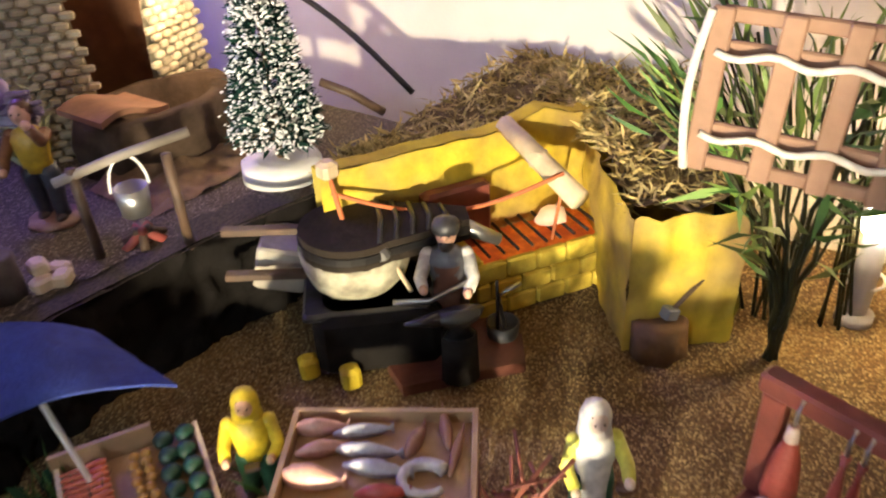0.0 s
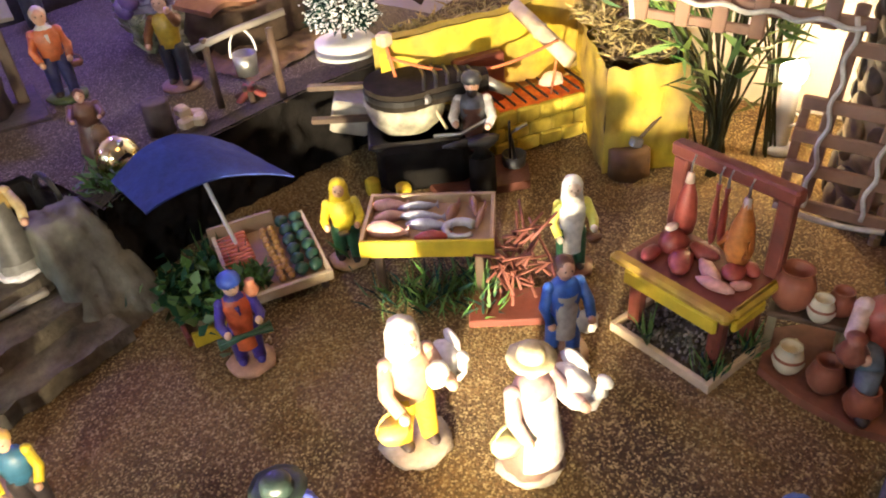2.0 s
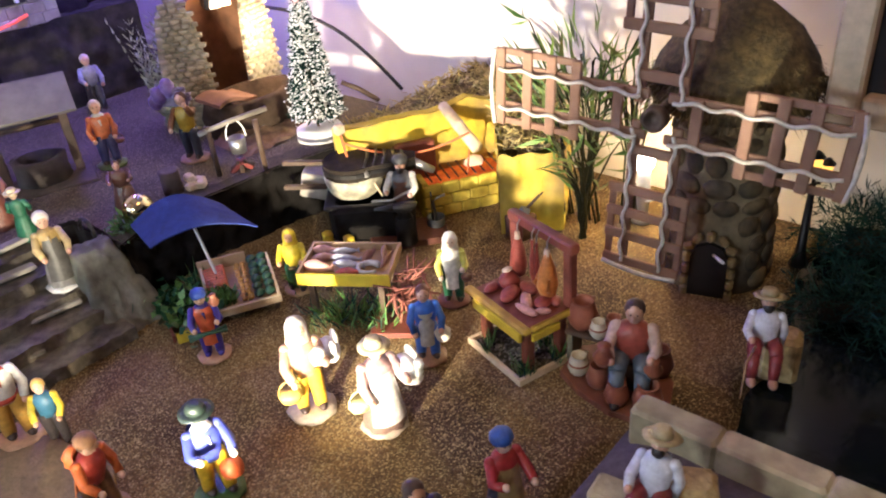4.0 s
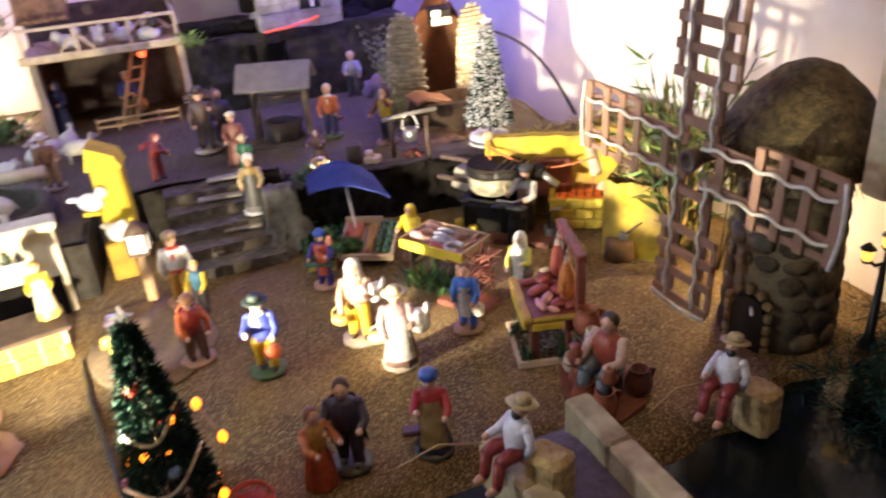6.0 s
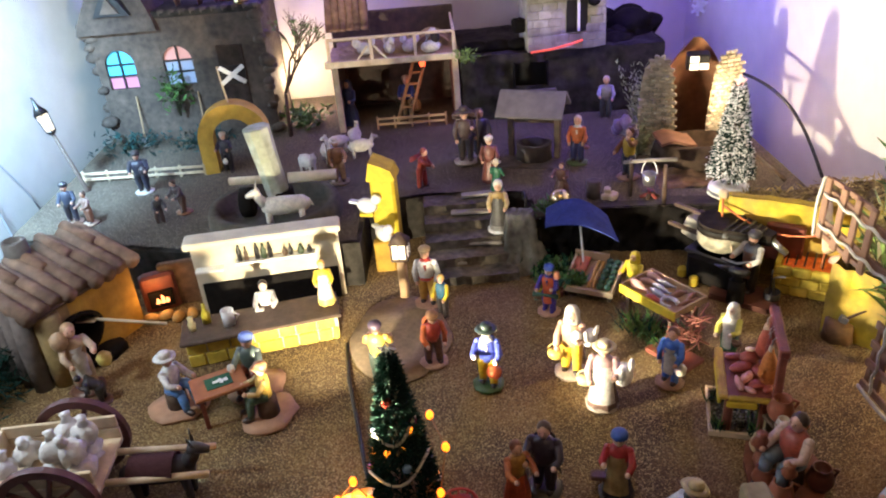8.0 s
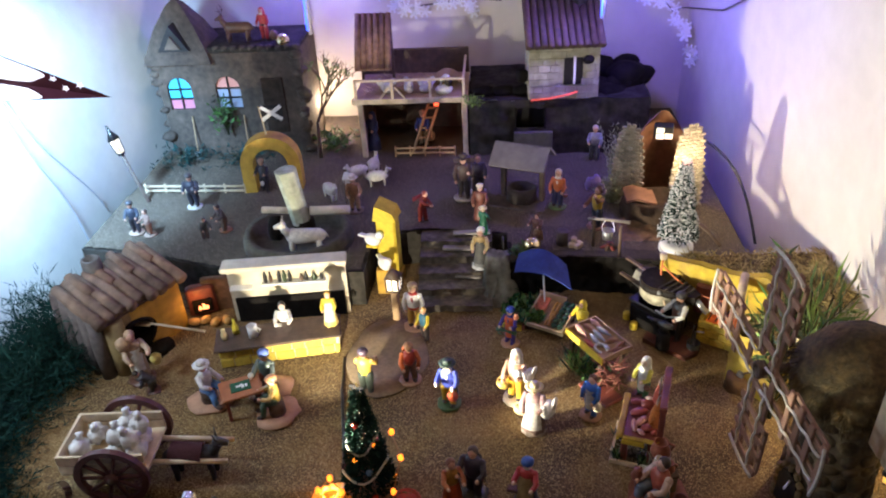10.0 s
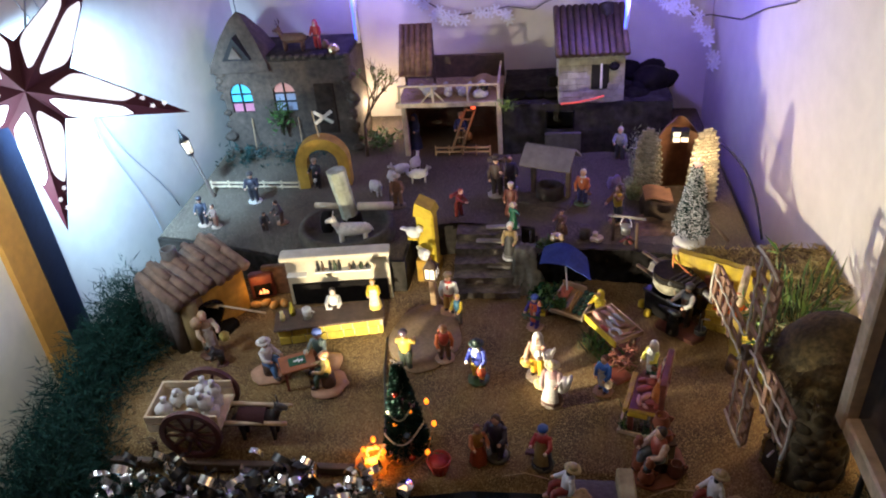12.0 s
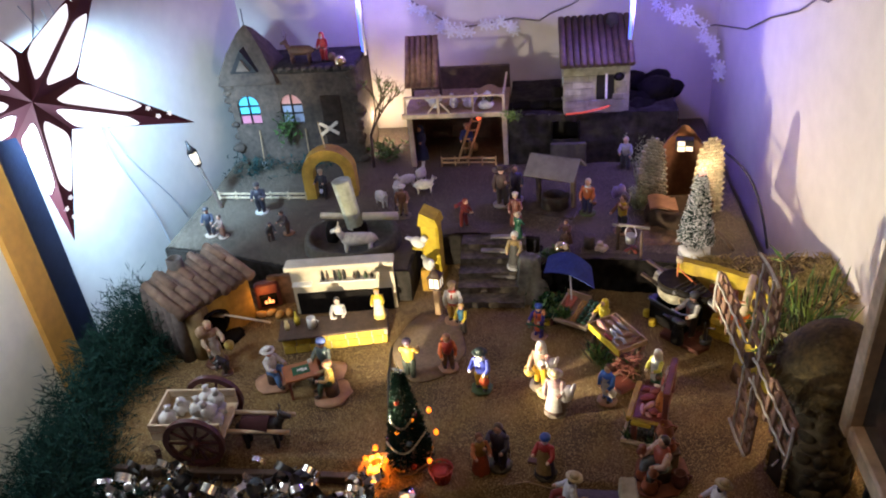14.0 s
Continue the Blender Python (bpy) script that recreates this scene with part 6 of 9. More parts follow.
Shape().tube([(-0.176, 0.176, 0.004), (-0.168, 0.10, 0.004), (-0.152, 0.017, 0.004), (-0.140, -0.05, 0.004), (-0.128, -0.10, 0.004), (-0.118, -0.20, -0.018)], 0.0024, BLACK, 6).make("cable", None, "black cable across the sanded ground", "cable")

# ---- forge, moss bank and right side ----
def frame_of(p, q):
    """A pose at p on the ground whose x axis runs to q."""
    return pose(p[0], p[1], 0, 0, 0, math.degrees(math.atan2(q[1] - p[1], q[0] - p[0])))


def forge():
    T = thing("forge", frame_of((0.402, 0.224), (0.500, 0.165)), "yellow block forge hearth with a grate and embers", "forge")
    L = 0.116
    Shape().box((L / 2, 0.028, 0.018), (L, 0.052, 0.036), YELLOW, 0, (0, 0), 0.05).make("core", T)
    rnd = random.Random(2)
    bw = L / 5
    for row in range(3):
        x = -bw / 2 if row % 2 else 0.0
        while x < L - 0.002:
            a, b = max(0, x), min(L, x + bw)
            if b - a > 0.004:
                Shape().box(((a + b) / 2, 0.0, 0.0075 + row * 0.0145), (b - a - 0.0008, 0.006, 0.0139), BLOCK, 0, (rnd.uniform(-2, 2), rnd.uniform(-1, 1)), 0.25).make("block", T)
            x += bw
    for x in (0.004, L - 0.004):
        Shape().box((x, 0.03, 0.040), (0.008, 0.055, 0.010), BLOCK).make("end_block", T)
    e = Shape()
    e.sheet(lambda u, v: (0.01 + (L - 0.02) * u, 0.008 + 0.042 * v, 0.038 + noise.noise((u * 22, v * 9, 5)) * 0.0022), 40, 14, EMBER)
    e.make("ember_bed", T, "glowing red and orange embers")
    for k in range(9):
        x = 0.014 + k * (L - 0.028) / 8
        Shape().tube([(x, 0.006, 0.0445), (x, 0.052, 0.0445)], 0.0012, BLACK, 6).make("grate_bar", T)
    Shape().loft([(0, 0, 0, 0.013, 0.010), (0, 0, 0.006, 0.010, 0.008), (0, 0, 0.009, 0.004, 0.004)], surface("hot_iron", (0.8, 0.6, 0.45), 0.5, 0.2, 0.2, 90, 0.3, emit=0.5, emit_colour=(1, 0.6, 0.35)), 12, Matrix.Translation((0.075, 0.03, 0.046)), True, 0.3).make("hot_piece", T)
    # back parapet
    P = thing("parapet", frame_of((0.350, 0.303), (0.530, 0.205)), "yellow plaster parapet wall behind the forge, stained brown", "wall")
    n = 40

    def top_z(u):
        return 0.114 + 0.010 * max(0, 1 - abs(u - 0.80) / 0.12) + noise.noise((u * 8, 3, 1)) * 0.003

    w = Shape()
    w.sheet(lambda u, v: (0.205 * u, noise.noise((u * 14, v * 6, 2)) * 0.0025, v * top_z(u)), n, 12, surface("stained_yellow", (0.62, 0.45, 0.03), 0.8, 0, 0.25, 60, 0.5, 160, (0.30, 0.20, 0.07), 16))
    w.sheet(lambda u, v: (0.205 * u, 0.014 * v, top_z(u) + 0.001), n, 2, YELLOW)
    # back face in a duller yellow, its shade put into the colour
    w.sheet(lambda u, v: (0.205 * (1 - u), 0.015, v * top_z(1 - u)), n, 6, SHADED_YELLOW)
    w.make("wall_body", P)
    Shape().box((0.005, -0.003, 0.118), (0.012, 0.012, 0.012), PALE_WOOD, 20, (0, 0), 0.2).make("corner_peg", P)
    Shape().box((0.09, -0.006, 0.058), (0.05, 0.012, 0.055), RED_WOOD, 0, (0, 0), 0.2).make("flue_panel", P, "dark red-brown panel over the hearth")
    # beam and cords
    B = thing("pulley_beam", None, "pale wooden beam with orange cord over the forge", "beam")
    q = lean_to((0.470, 0.243, 0.117), (0.440, 0.168, 0.090))
    Shape().box(q @ Vector((0, 0, 0.04)), (0.010, 0.010, 0.012), PALE_WOOD).make("peg", B)
    bm = Shape().loft([(0, 0, 0, 0.0065, 0.0065), (0, 0, 0.083, 0.0075, 0.0075)], PALE_WOOD, 8, q)
    bm.make("wooden_beam", B)
    rp = Shape()
    pts = [(0.352, 0.296, 0.116), (0.349, 0.288, 0.095), (0.352, 0.283, 0.060)]
    rp.tube(pts, 0.0016, ROPE, 6)
    a, b = Vector((0.350, 0.294, 0.104)), Vector((0.446, 0.184, 0.104))
    rp.tube([a + (b - a) * (i / 14) + Vector((0, 0, -0.020 * math.sin(math.pi * i / 14))) for i in range(15)], 0.0014, ROPE, 6)
    rp.tube([(0.446, 0.184, 0.1), (0.447, 0.188, 0.075), (0.448, 0.192, 0.052)], 0.0012, ROPE, 6)
    rp.tube([(0.476, 0.155, 0.046), (0.478, 0.150, 0.075), (0.483, 0.145, 0.088)], 0.0013, surface("straw_cord", (0.50, 0.38, 0.14), 0.85, 0, 0.2), 6)
    rp.make("cord", B, "thin orange cord")


forge()


def bellows():
    T = thing("bellows", pose(0.348, 0.278, 0, 0, 0, -48), "pear-shaped black forge bellows with a chipped white rim", "bellows")
    Shape().box((0.010, -0.010, 0.024), (0.080, 0.064, 0.048), DULL_BLACK, 0, (0, 0), 0.15).make("stand", T)
    Shape().box((0.004, -0.004, 0.045), (0.078, 0.066, 0.006), BLACK, 0, (0, 0), 0.3).make("shelf", T)
    for x, y in ((-0.036, -0.034), (-0.010, -0.048)):
        Shape().box((x, y, 0.008), (0.012, 0.012, 0.016), YELLOW, 15, (0, 0), 0.2).make("foot", T, "small yellow foot block")
    Shape().loft([(0, 0, 0.047, 0.024, 0.023), (0, 0, 0.054, 0.031, 0.030), (0, 0, 0.063, 0.0345, 0.033), (0, 0, 0.074, 0.0350, 0.0335)], surface("chipped_white", (0.46, 0.43, 0.31), 0.75, 0, 0.4, 90, 0.7, 160, (0.14, 0.12, 0.09), 55), 28, None, True, 0.10).make("rim_bowl", T, "chipped white rim")

    def pear(k, r):
        return [(r * math.cos(a), r * math.sin(a)) for a in [radians(50 + 260 * i / 18) for i in range(19)]] + [(0.050 * k, -0.017), (0.072 * k, -0.008), (0.072 * k, 0.008), (0.050 * k, 0.017)]

    hide = surface("bellows_hide", (0.034, 0.025, 0.018), 0.85, 0, 0.45, 60, 0.7, 130, (0.022, 0.017, 0.014), 25)
    for z, r, mt, nm in ((0.0735, 0.0335, hide, "lower_hide"), (0.0785, 0.0345, BLACK, "middle_fold"), (0.0835, 0.0335, hide, "top_board")):
        Shape().prism(pear(1.0, r), z, z + 0.0048, mt).make(nm, T)
    for k in range(5):
        x = 0.016 + 0.010 * k
        Shape().tube([(x, -0.027 + 0.0036 * k, 0.0885), (x + 0.002, 0.0, 0.0898), (x, 0.027 - 0.0036 * k, 0.0885)], 0.0017, BLACK, 6).make("rib", T)
    Shape().tube([(0.066, 0, 0.080), (0.092, 0, 0.066)], 0.006, IRON, 10, 0.004).make("nozzle", T)
    for z, y in ((0.084, 0.010), (0.060, -0.004)):
        Shape().box((-0.056, y, z), (0.050, 0.007, 0.0045), DARK_WOOD, -4, (0, 2)).make("lever", T, "dark wooden lever board")
    place(Shape().box((0, 0, 0.02), (0.044, 0.034, 0.030), surface("pale_plaster", (0.42, 0.39, 0.33), 0.85, 0, 0.35, 50, 0.7, 110, (0.28, 0.25, 0.2), 18), 0, (14, 4), 0.06).make("plaster_block", None, "pale grey plaster block beside the bellows", "block"), pose(0.340, 0.336, 0.030, 0, 0, 40))


bellows()


def smith():
    T = thing("anvil", pose(0.342, 0.196, 0.008, 0, 0, -40), "black anvil on a block with a glowing bar", "anvil")
    Shape().loft([(0, 0, 0, 0.012, 0.010), (0, 0, 0.032, 0.011, 0.009)], DULL_BLACK, 12).make("block", T)
    Shape().loft([(0, 0, 0.032, 0.010, 0.006), (0, 0, 0.038, 0.006, 0.004), (0, 0, 0.043, 0.014, 0.006), (0, 0, 0.049, 0.016, 0.0065)], BLACK, 8).tube([(-0.012, 0, 0.046), (-0.032, 0, 0.047)], 0.005, BLACK, 8, 0.001).make("anvil_body", T)
    s = Shape()
    s.prism([(-0.042, -0.022), (0.036, -0.026), (0.044, 0.0), (0.036, 0.026), (-0.036, 0.028), (-0.046, 0.004)], 0, 0.008, surface("dark_red_base", (0.11, 0.035, 0.022), 0.5, 0, 0.3, 90, 0.4), None)
    place(s.make("clay_plinth", None, "dark red-brown clay plinth of the smith group", "plinth"), pose(0.362, 0.212, 0, 0, 0, -38))
    F(0.369, 0.222, 0.008, -58, 0.093, lower_c=(0.02, 0.018, 0.018), torso=(0.12, 0.12, 0.13), sleeve=WHT, apron=(0.12, 0.055, 0.035), hair=(0.03, 0.02, 0.016), beard=(0.04, 0.025, 0.02), hat="turban", hat_c=(0.03, 0.03, 0.033), base=None, arms=(40, 35), bend=(55, 50), label="blacksmith figurine in white sleeves and leather apron", stout=1.08)
    b = thing("water_bucket", pose(0.391, 0.196, 0.0), "dark bucket with two iron tongs", "bucket")
    Shape().loft([(0, 0, 0, 0.0095, 0.0095), (0, 0, 0.018, 0.011, 0.011), (0, 0, 0.018, 0.0095, 0.0095), (0, 0, 0.012, 0.009, 0.009)], surface("dark_tin", (0.09, 0.09, 0.09), 0.45, 0.6, 0.2), 16).make("pail", b)
    Shape().tube([(0.002, 0, 0.012), (0.001, 0.004, 0.036), (0.004, -0.001, 0.041), (0.012, -0.006, 0.043)], 0.0015, IRON, 6).make("iron_tongs", b)
    Shape().tube([(-0.003, 0.002, 0.012), (-0.002, 0.003, 0.05)], 0.0012, BLACK, 6).make("poker", b)
    Shape().tube([(0.336, 0.240, 0.050), (0.350, 0.222, 0.050), (0.366, 0.202, 0.063)], 0.0017, IRON, 6).make("iron_bar", None, "bright bent iron bar held by the smith", "iron bar")
    h = thing("hammer", lean_to((0.352, 0.238, 0.050), (0.344, 0.252, 0.084)), "small grey hammer in the smith's grip", "hammer")
    Shape().tube([(0, 0, 0), (0, 0, 0.034)], 0.0016, PALE_WOOD, 7).make("handle", h)
    Shape().box((0, 0, 0.034), (0.020, 0.009, 0.009), IRON, 0, (0, 0), 0.25).make("head", h, "grey iron head")


smith()


def moss_bank():
    T = thing("planter_block", None, "yellow-washed plaster block holding the moss bank", "planter")
    poly = [(0.424, 0.127), (0.470, 0.073), (0.560, 0.120), (0.560, 0.200), (0.520, 0.205)]
    s = Shape()
    n = len(poly)
    for i in range(n):
        (x0, y0), (x1, y1) = poly[i], poly[(i + 1) % n]
        nx, ny = y1 - y0, x0 - x1
        ln = math.hypot(nx, ny)
        s.sheet(lambda u, v: (x0 + (x1 - x0) * u + nx / ln * noise.noise((u * 6 + i, v * 5, 1)) * 0.004, y0 + (y1 - y0) * u + ny / ln * noise.noise((u * 6 + i, v * 5, 1)) * 0.004, v * (0.097 + 0.004 * noise.noise((u * 7 + i * 3, 0, 0)))), 18, 14, surface("stained_yellow", (0.6, 0.45, 0.03)))
        s.make("block_wall", T)
        s = Shape()
    m = Shape()
    EDGE = [(0.360, 0.316), (0.530, 0.222), (0.510, 0.190), (0.440, 0.132), (0.476, 0.082)]

    def hz(x, y):
        return 0.096 + 0.016 * max(0, min(1, (x - 0.46) / 0.12)) + noise.noise((x * 38, y * 38, 2)) * 0.010 + noise.noise((x * 90, y * 90, 5)) * 0.005

    def bank(u, v):
        k = v * 4
        i = min(int(k), 3)
        (xa, ya), (xb, yb) = EDGE[i], EDGE[i + 1]
        x0, y0 = xa + (xb - xa) * (k - i), ya + (yb - ya) * (k - i)
        w = min(1.0, v / 0.3)
        xe, ye = 0.405 + 0.213 * w, 0.335 - 0.02 * w - 0.20 * max(0.0, v - 0.3)
        x, y = x0 + (xe - x0) * u, y0 + (ye - y0) * u
        return (x, y, hz(x, y))

    m.sheet(bank, 50, 40, surface("moss_soil", (0.16, 0.11, 0.04), 0.95, 0, 0.5, 120, 1.0, 240))
    m.make("moss_soil", T)
    rnd = random.Random(77)
    f = Shape()
    for k in range(5200):
        u, v = rnd.random(), rnd.random()
        c = Vector(bank(u, v))
        d = Vector((rnd.uniform(-1, 1), rnd.uniform(-1, 1), rnd.uniform(-0.15, 0.55)))
        one_leaf(f, c + Vector((0, 0, rnd.uniform(-0.002, 0.005))), rnd, rnd.uniform(0.007, 0.017), MOSS, d, 0.16)
    f.make("moss", None, "dry yellow-brown moss heaped along the wall", "moss", kind="stuff")
    st = thing("wood_stump", pose(0.437, 0.108, 0, 0, 0, -35), "brown wooden chopping block with a small mallet", "stump")
    Shape().loft([(0, 0, 0, 0.019, 0.016), (0, 0, 0.024, 0.018, 0.015), (0, 0, 0.026, 0.014, 0.012)], surface("stump_wood", (0.20, 0.11, 0.045), 0.8, 0, 0.35, 80, 0.5), 14, None, True, 0.15).make("block", st)
    a = thing("mallet", None, "small grey mallet leaning on the chopping block", "mallet")
    Shape().box((0.438, 0.104, 0.031), (0.010, 0.008, 0.008), surface("mallet_grey", (0.22, 0.23, 0.26), 0.6, 0, 0.2), -30, (0, 20)).make("mallet_head", a)
    Shape().tube([(0.438, 0.104, 0.031), (0.456, 0.092, 0.050)], 0.0016, DARK_WOOD, 6).make("mallet_shaft", a)


moss_bank()


def leafy_plant():
    rnd = random.Random(41)
    OLIVE = surface("olive_leaf", (0.16, 0.20, 0.05), 0.5, 0, 0.25, 60, 0.1, 200, (0.10, 0.13, 0.035), 20, islands=0.4)
    T = thing("artificial_plant", pose(0.466, 0.046, 0.0), "tall artificial plant with dark stems and long green leaves", "plant")
    lf = Shape()
    for k in range(16):
        a = rnd.uniform(0, 6.28)
        sp = rnd.uniform(0.02, 0.075)
        h = rnd.uniform(0.12, 0.25)
        pts = [Vector((rnd.uniform(-0.003, 0.003), rnd.uniform(-0.003, 0.003), 0))]
        for i in range(1, 10):
            f = i / 9
            pts.append(Vector((min(0.10, math.cos(a) * sp * f ** 1.9 + 0.02 * f * f) + rnd.uniform(-0.003, 0.003), math.sin(a) * sp * f ** 1.9 * 1.2 + 0.025 * f * f + rnd.uniform(-0.003, 0.003), h * f)))
        Shape().tube(pts, 0.0022, STEM, 6, 0.0007).make("stem", T)
        for i in range(4, 10):
            for _ in range(3 if i > 6 else 1):
                d = Vector((math.cos(a) * 0.8 + rnd.uniform(-1, 1), math.sin(a) * 0.8 + rnd.uniform(-1, 1), rnd.uniform(-0.2, 1.6)))
                one_leaf(lf, pts[i], rnd, rnd.uniform(0.020, 0.046), (LEAF, LIME, OLIVE)[rnd.randrange(3)], d, 0.13)
    lf.make("leaves", T)
    # sprays of blades over the moss and beside the wall
    for at, way, n, sc in (((0.500, 0.085, 0.10), (0.0, 0.9, 0.75), 46, 0.085), ((0.505, 0.060, 0.10), (0.28, 0.45, 0.85), 90, 0.115), ((0.525, 0.020, 0.08), (0.30, 0.15, 0.95), 60, 0.10)):
        B = thing("leaf_spray", Matrix.Translation(at), "arching spray of pale green blades by the wall", "plant")
        for k in range(n):
            s = Shape()
            d = (Vector(way) + Vector((rnd.gauss(0, 0.30), rnd.gauss(0, 0.32), rnd.gauss(0, 0.25)))).normalized()
            p = d * rnd.uniform(0.01, sc)
            p.x = min(p.x, 0.55 - at[0])
            d.x = min(d.x, 0.35)
            one_leaf(s, p, rnd, rnd.uniform(0.026, 0.048), (LIME, LIME, OLIVE, LEAF)[rnd.randrange(4)], d, 0.10)
            s.make("blade", B)
        s2 = Shape()
        for k in range(8):
            tip = (Vector(way) + Vector((rnd.gauss(0, 0.2), rnd.gauss(0, 0.25), 0))) * sc * 0.75
            tip.x = min(tip.x, 0.56 - at[0])
            s2.tube([(rnd.uniform(-0.01, 0.01), rnd.uniform(-0.01, 0.01), -at[2]), (tip.x * 0.3, tip.y * 0.3, 0.0), tip], 0.0012, STEM, 5)
        s2.make("stalk_tuft", B)


leafy_plant()


def bulb_lamp():
    T = thing("small_lamp", pose(0.535, 0.012, 0.0), "small bare bulb lamp with a white wire bracket", "lamp")
    Shape().loft([(0, 0, 0, 0.012, 0.012), (0, 0, 0.006, 0.012, 0.012), (0, 0, 0.008, 0.006, 0.006)], surface("lamp_grey", (0.45, 0.44, 0.46), 0.5, 0, 0.1), 14).make("foot", T)
    Shape().loft([(0, 0, 0.006, 0.007, 0.007), (0, 0, 0.04, 0.008, 0.008), (0, 0, 0.062, 0.0075, 0.0075)], surface("lamp_grey", (0.45, 0.44, 0.46)), 14).make("socket", T)
    Shape().tube([(0.008 + 0.014 * math.sin(i * 0.5), 0.012 * math.cos(i * 0.5), 0.028) for i in range(13)], 0.0012, WHITE, 6).make("bracket", T)
    b = Shape().ball((0, 0, 0.074), 0.011, BULB, 1, 1, 1.1, 16, 10).make("bulb", T, "bare glowing bulb")
    b.visible_shadow = False


bulb_lamp()


def windmill():
    C = (0.490, -0.092)
    T = thing("windmill", pose(*C, 0), "round stone windmill with a thatched cap and lattice sails", "windmill")
    Shape().loft([(0, 0, 0, 0.053, 0.053), (0, 0, 0.06, 0.051, 0.051), (0, 0, 0.14, 0.048, 0.048), (0, 0, 0.195, 0.046, 0.046)], surface("mill_mortar", (0.19, 0.15, 0.085), 0.9, 0, 0.35, 80, 0.6), 34, None, True, 0.04).make("tower", T)
    rnd = random.Random(19)
    stone = surface("mill_stone", (0.135, 0.098, 0.045), 0.85, 0, 0.45, 80, 0.7, 140, (0.065, 0.050, 0.030), 30, islands=0.45)
    row, z = 0, 0.0
    while z < 0.185:
        hgt = rnd.uniform(0.017, 0.026)
        r = 0.0530 - 0.0070 * (z + hgt / 2) / 0.195
        a = rnd.uniform(0, 0.4)
        end = a + 6.283
        while a < end - 0.12:
            w = min(rnd.uniform(0.34, 0.62), end - a)
            mid = a + w / 2
            # the arched doorway stays free
            if not (abs((mid - radians(197) + math.pi) % (2 * math.pi) - math.pi) < 0.46 and z < 0.062):
                q = pose(math.cos(mid) * (r - 0.0015), math.sin(mid) * (r - 0.0015), z + hgt / 2, rnd.uniform(-5, 5), rnd.uniform(-12, 12), math.degrees(mid) + 90)
                Shape().ball((0, 0, 0), 0.5, stone, w * r * 0.98, 0.010, hgt * 0.97, 8, 5, 0.25, q).make("stone", T)
            a += w + 0.02
        z += hgt * 0.92
        row += 1
    dq = pose(math.cos(radians(197)) * 0.050, math.sin(radians(197)) * 0.050, 0, 0, 0, -73)
    face = Matrix(((1, 0, 0, 0), (0, 0, 1, 0), (0, 1, 0, 0), (0, 0, 0, 1)))
    do = Shape().prism([(-0.017, 0), (0.017, 0), (0.017, 0.042), (0.012, 0.053), (0, 0.058), (-0.012, 0.053), (-0.017, 0.042)], -0.006, 0.006, BLACK, dq @ face).make("door", T, "dark arched doorway")
    for k in range(13):
        f = k / 12
        if f < 0.28 or f > 0.72:
            x, zz, tilt = (-0.0205, 0.150 * f, 0) if f < 0.5 else (0.0205, 0.150 * (1 - f), 0)
        else:
            t = math.pi * (f - 0.28) / 0.44
            x, zz, tilt = -0.0205 * math.cos(t), 0.042 + 0.020 * math.sin(t), 90 - math.degrees(t)
        Shape().box(dq @ Vector((x, -0.004, zz + 0.003)), (0.0075, 0.008, 0.0115), surface("door_stone", (0.34, 0.24, 0.09), 0.85, 0, 0.35, 80, 0.7, 140, (0.20, 0.14, 0.06), 40), -73, (0, tilt), 0.3).make("arch_stone", do)
    Shape().tube([dq @ Vector((0.004, -0.006, 0.047)), dq @ Vector((0.014, -0.022, 0.050))], 0.0016, WHITE, 7).make("door_bar", do, "short white peg over the doorway")
    cap = Shape()
    hay = surface("cap_thatch", (0.115, 0.082, 0.030), 0.95, 0, 0.5, 160, 1.0, 320, (0.055, 0.040, 0.016), 30, islands=0.4)
    cap.loft([(0, 0, 0.180, 0.070, 0.070), (0, 0, 0.194, 0.073, 0.073), (0, 0, 0.218, 0.066, 0.066), (0.001, 0, 0.244, 0.048, 0.048), (0.002, 0, 0.263, 0.026, 0.026), (0.002, 0, 0.270, 0.008, 0.008)], hay, 34, None, True, 0.07)
    for i in range(3200):
        a, f = rnd.uniform(0, 6.28), rnd.random() ** 1.3
        r = 0.074 - 0.060 * f ** 1.5
        c = Vector((r * math.cos(a), r * math.sin(a), 0.186 + 0.082 * f))
        d = Vector((math.cos(a) + rnd.uniform(-0.5, 0.5), math.sin(a) + rnd.uniform(-0.5, 0.5), -0.9 + rnd.uniform(-0.3, 0.5)))
        one_leaf(cap, c, rnd, rnd.uniform(0.010, 0.022), hay, d, 0.05)
    cap.make("thatch_cap", T, "olive-brown hay thatch cap")
    # sails turn in a plane that faces the square
    S = Matrix.Translation((0.400 - C[0], -0.066 - C[1], 0.190)) @ pose(0, 0, 0, 0, 0, -84) @ Matrix.Rotation(radians(3), 4, "Y")
    turn = S @ Matrix.Rotation(radians(90), 4, "X")
    hub = Shape().loft([(0, 0, -0.050, 0.006, 0.006), (0, 0, 0.006, 0.006, 0.006)], DARK_WOOD, 10, turn)
    hub.loft([(0, 0, 0.004, 0.011, 0.011), (0, 0, 0.014, 0.011, 0.011), (0, 0, 0.014, 0.007, 0.007), (0, 0, 0.007, 0.006, 0.006)], DARK_WOOD, 16, turn)
    hub.make("hub", T)
    cord = surface("cream_cord", (0.62, 0.59, 0.53), 0.8, 0, 0.2, 200, 0.4)

    def slat(R, x, y, z, sx, sz):
        return Shape().box((0, 0, 0), (sx, 0.0036, sz), CARD, 0, (0, 0), 0.25), R @ Matrix.Translation((x, y, z))

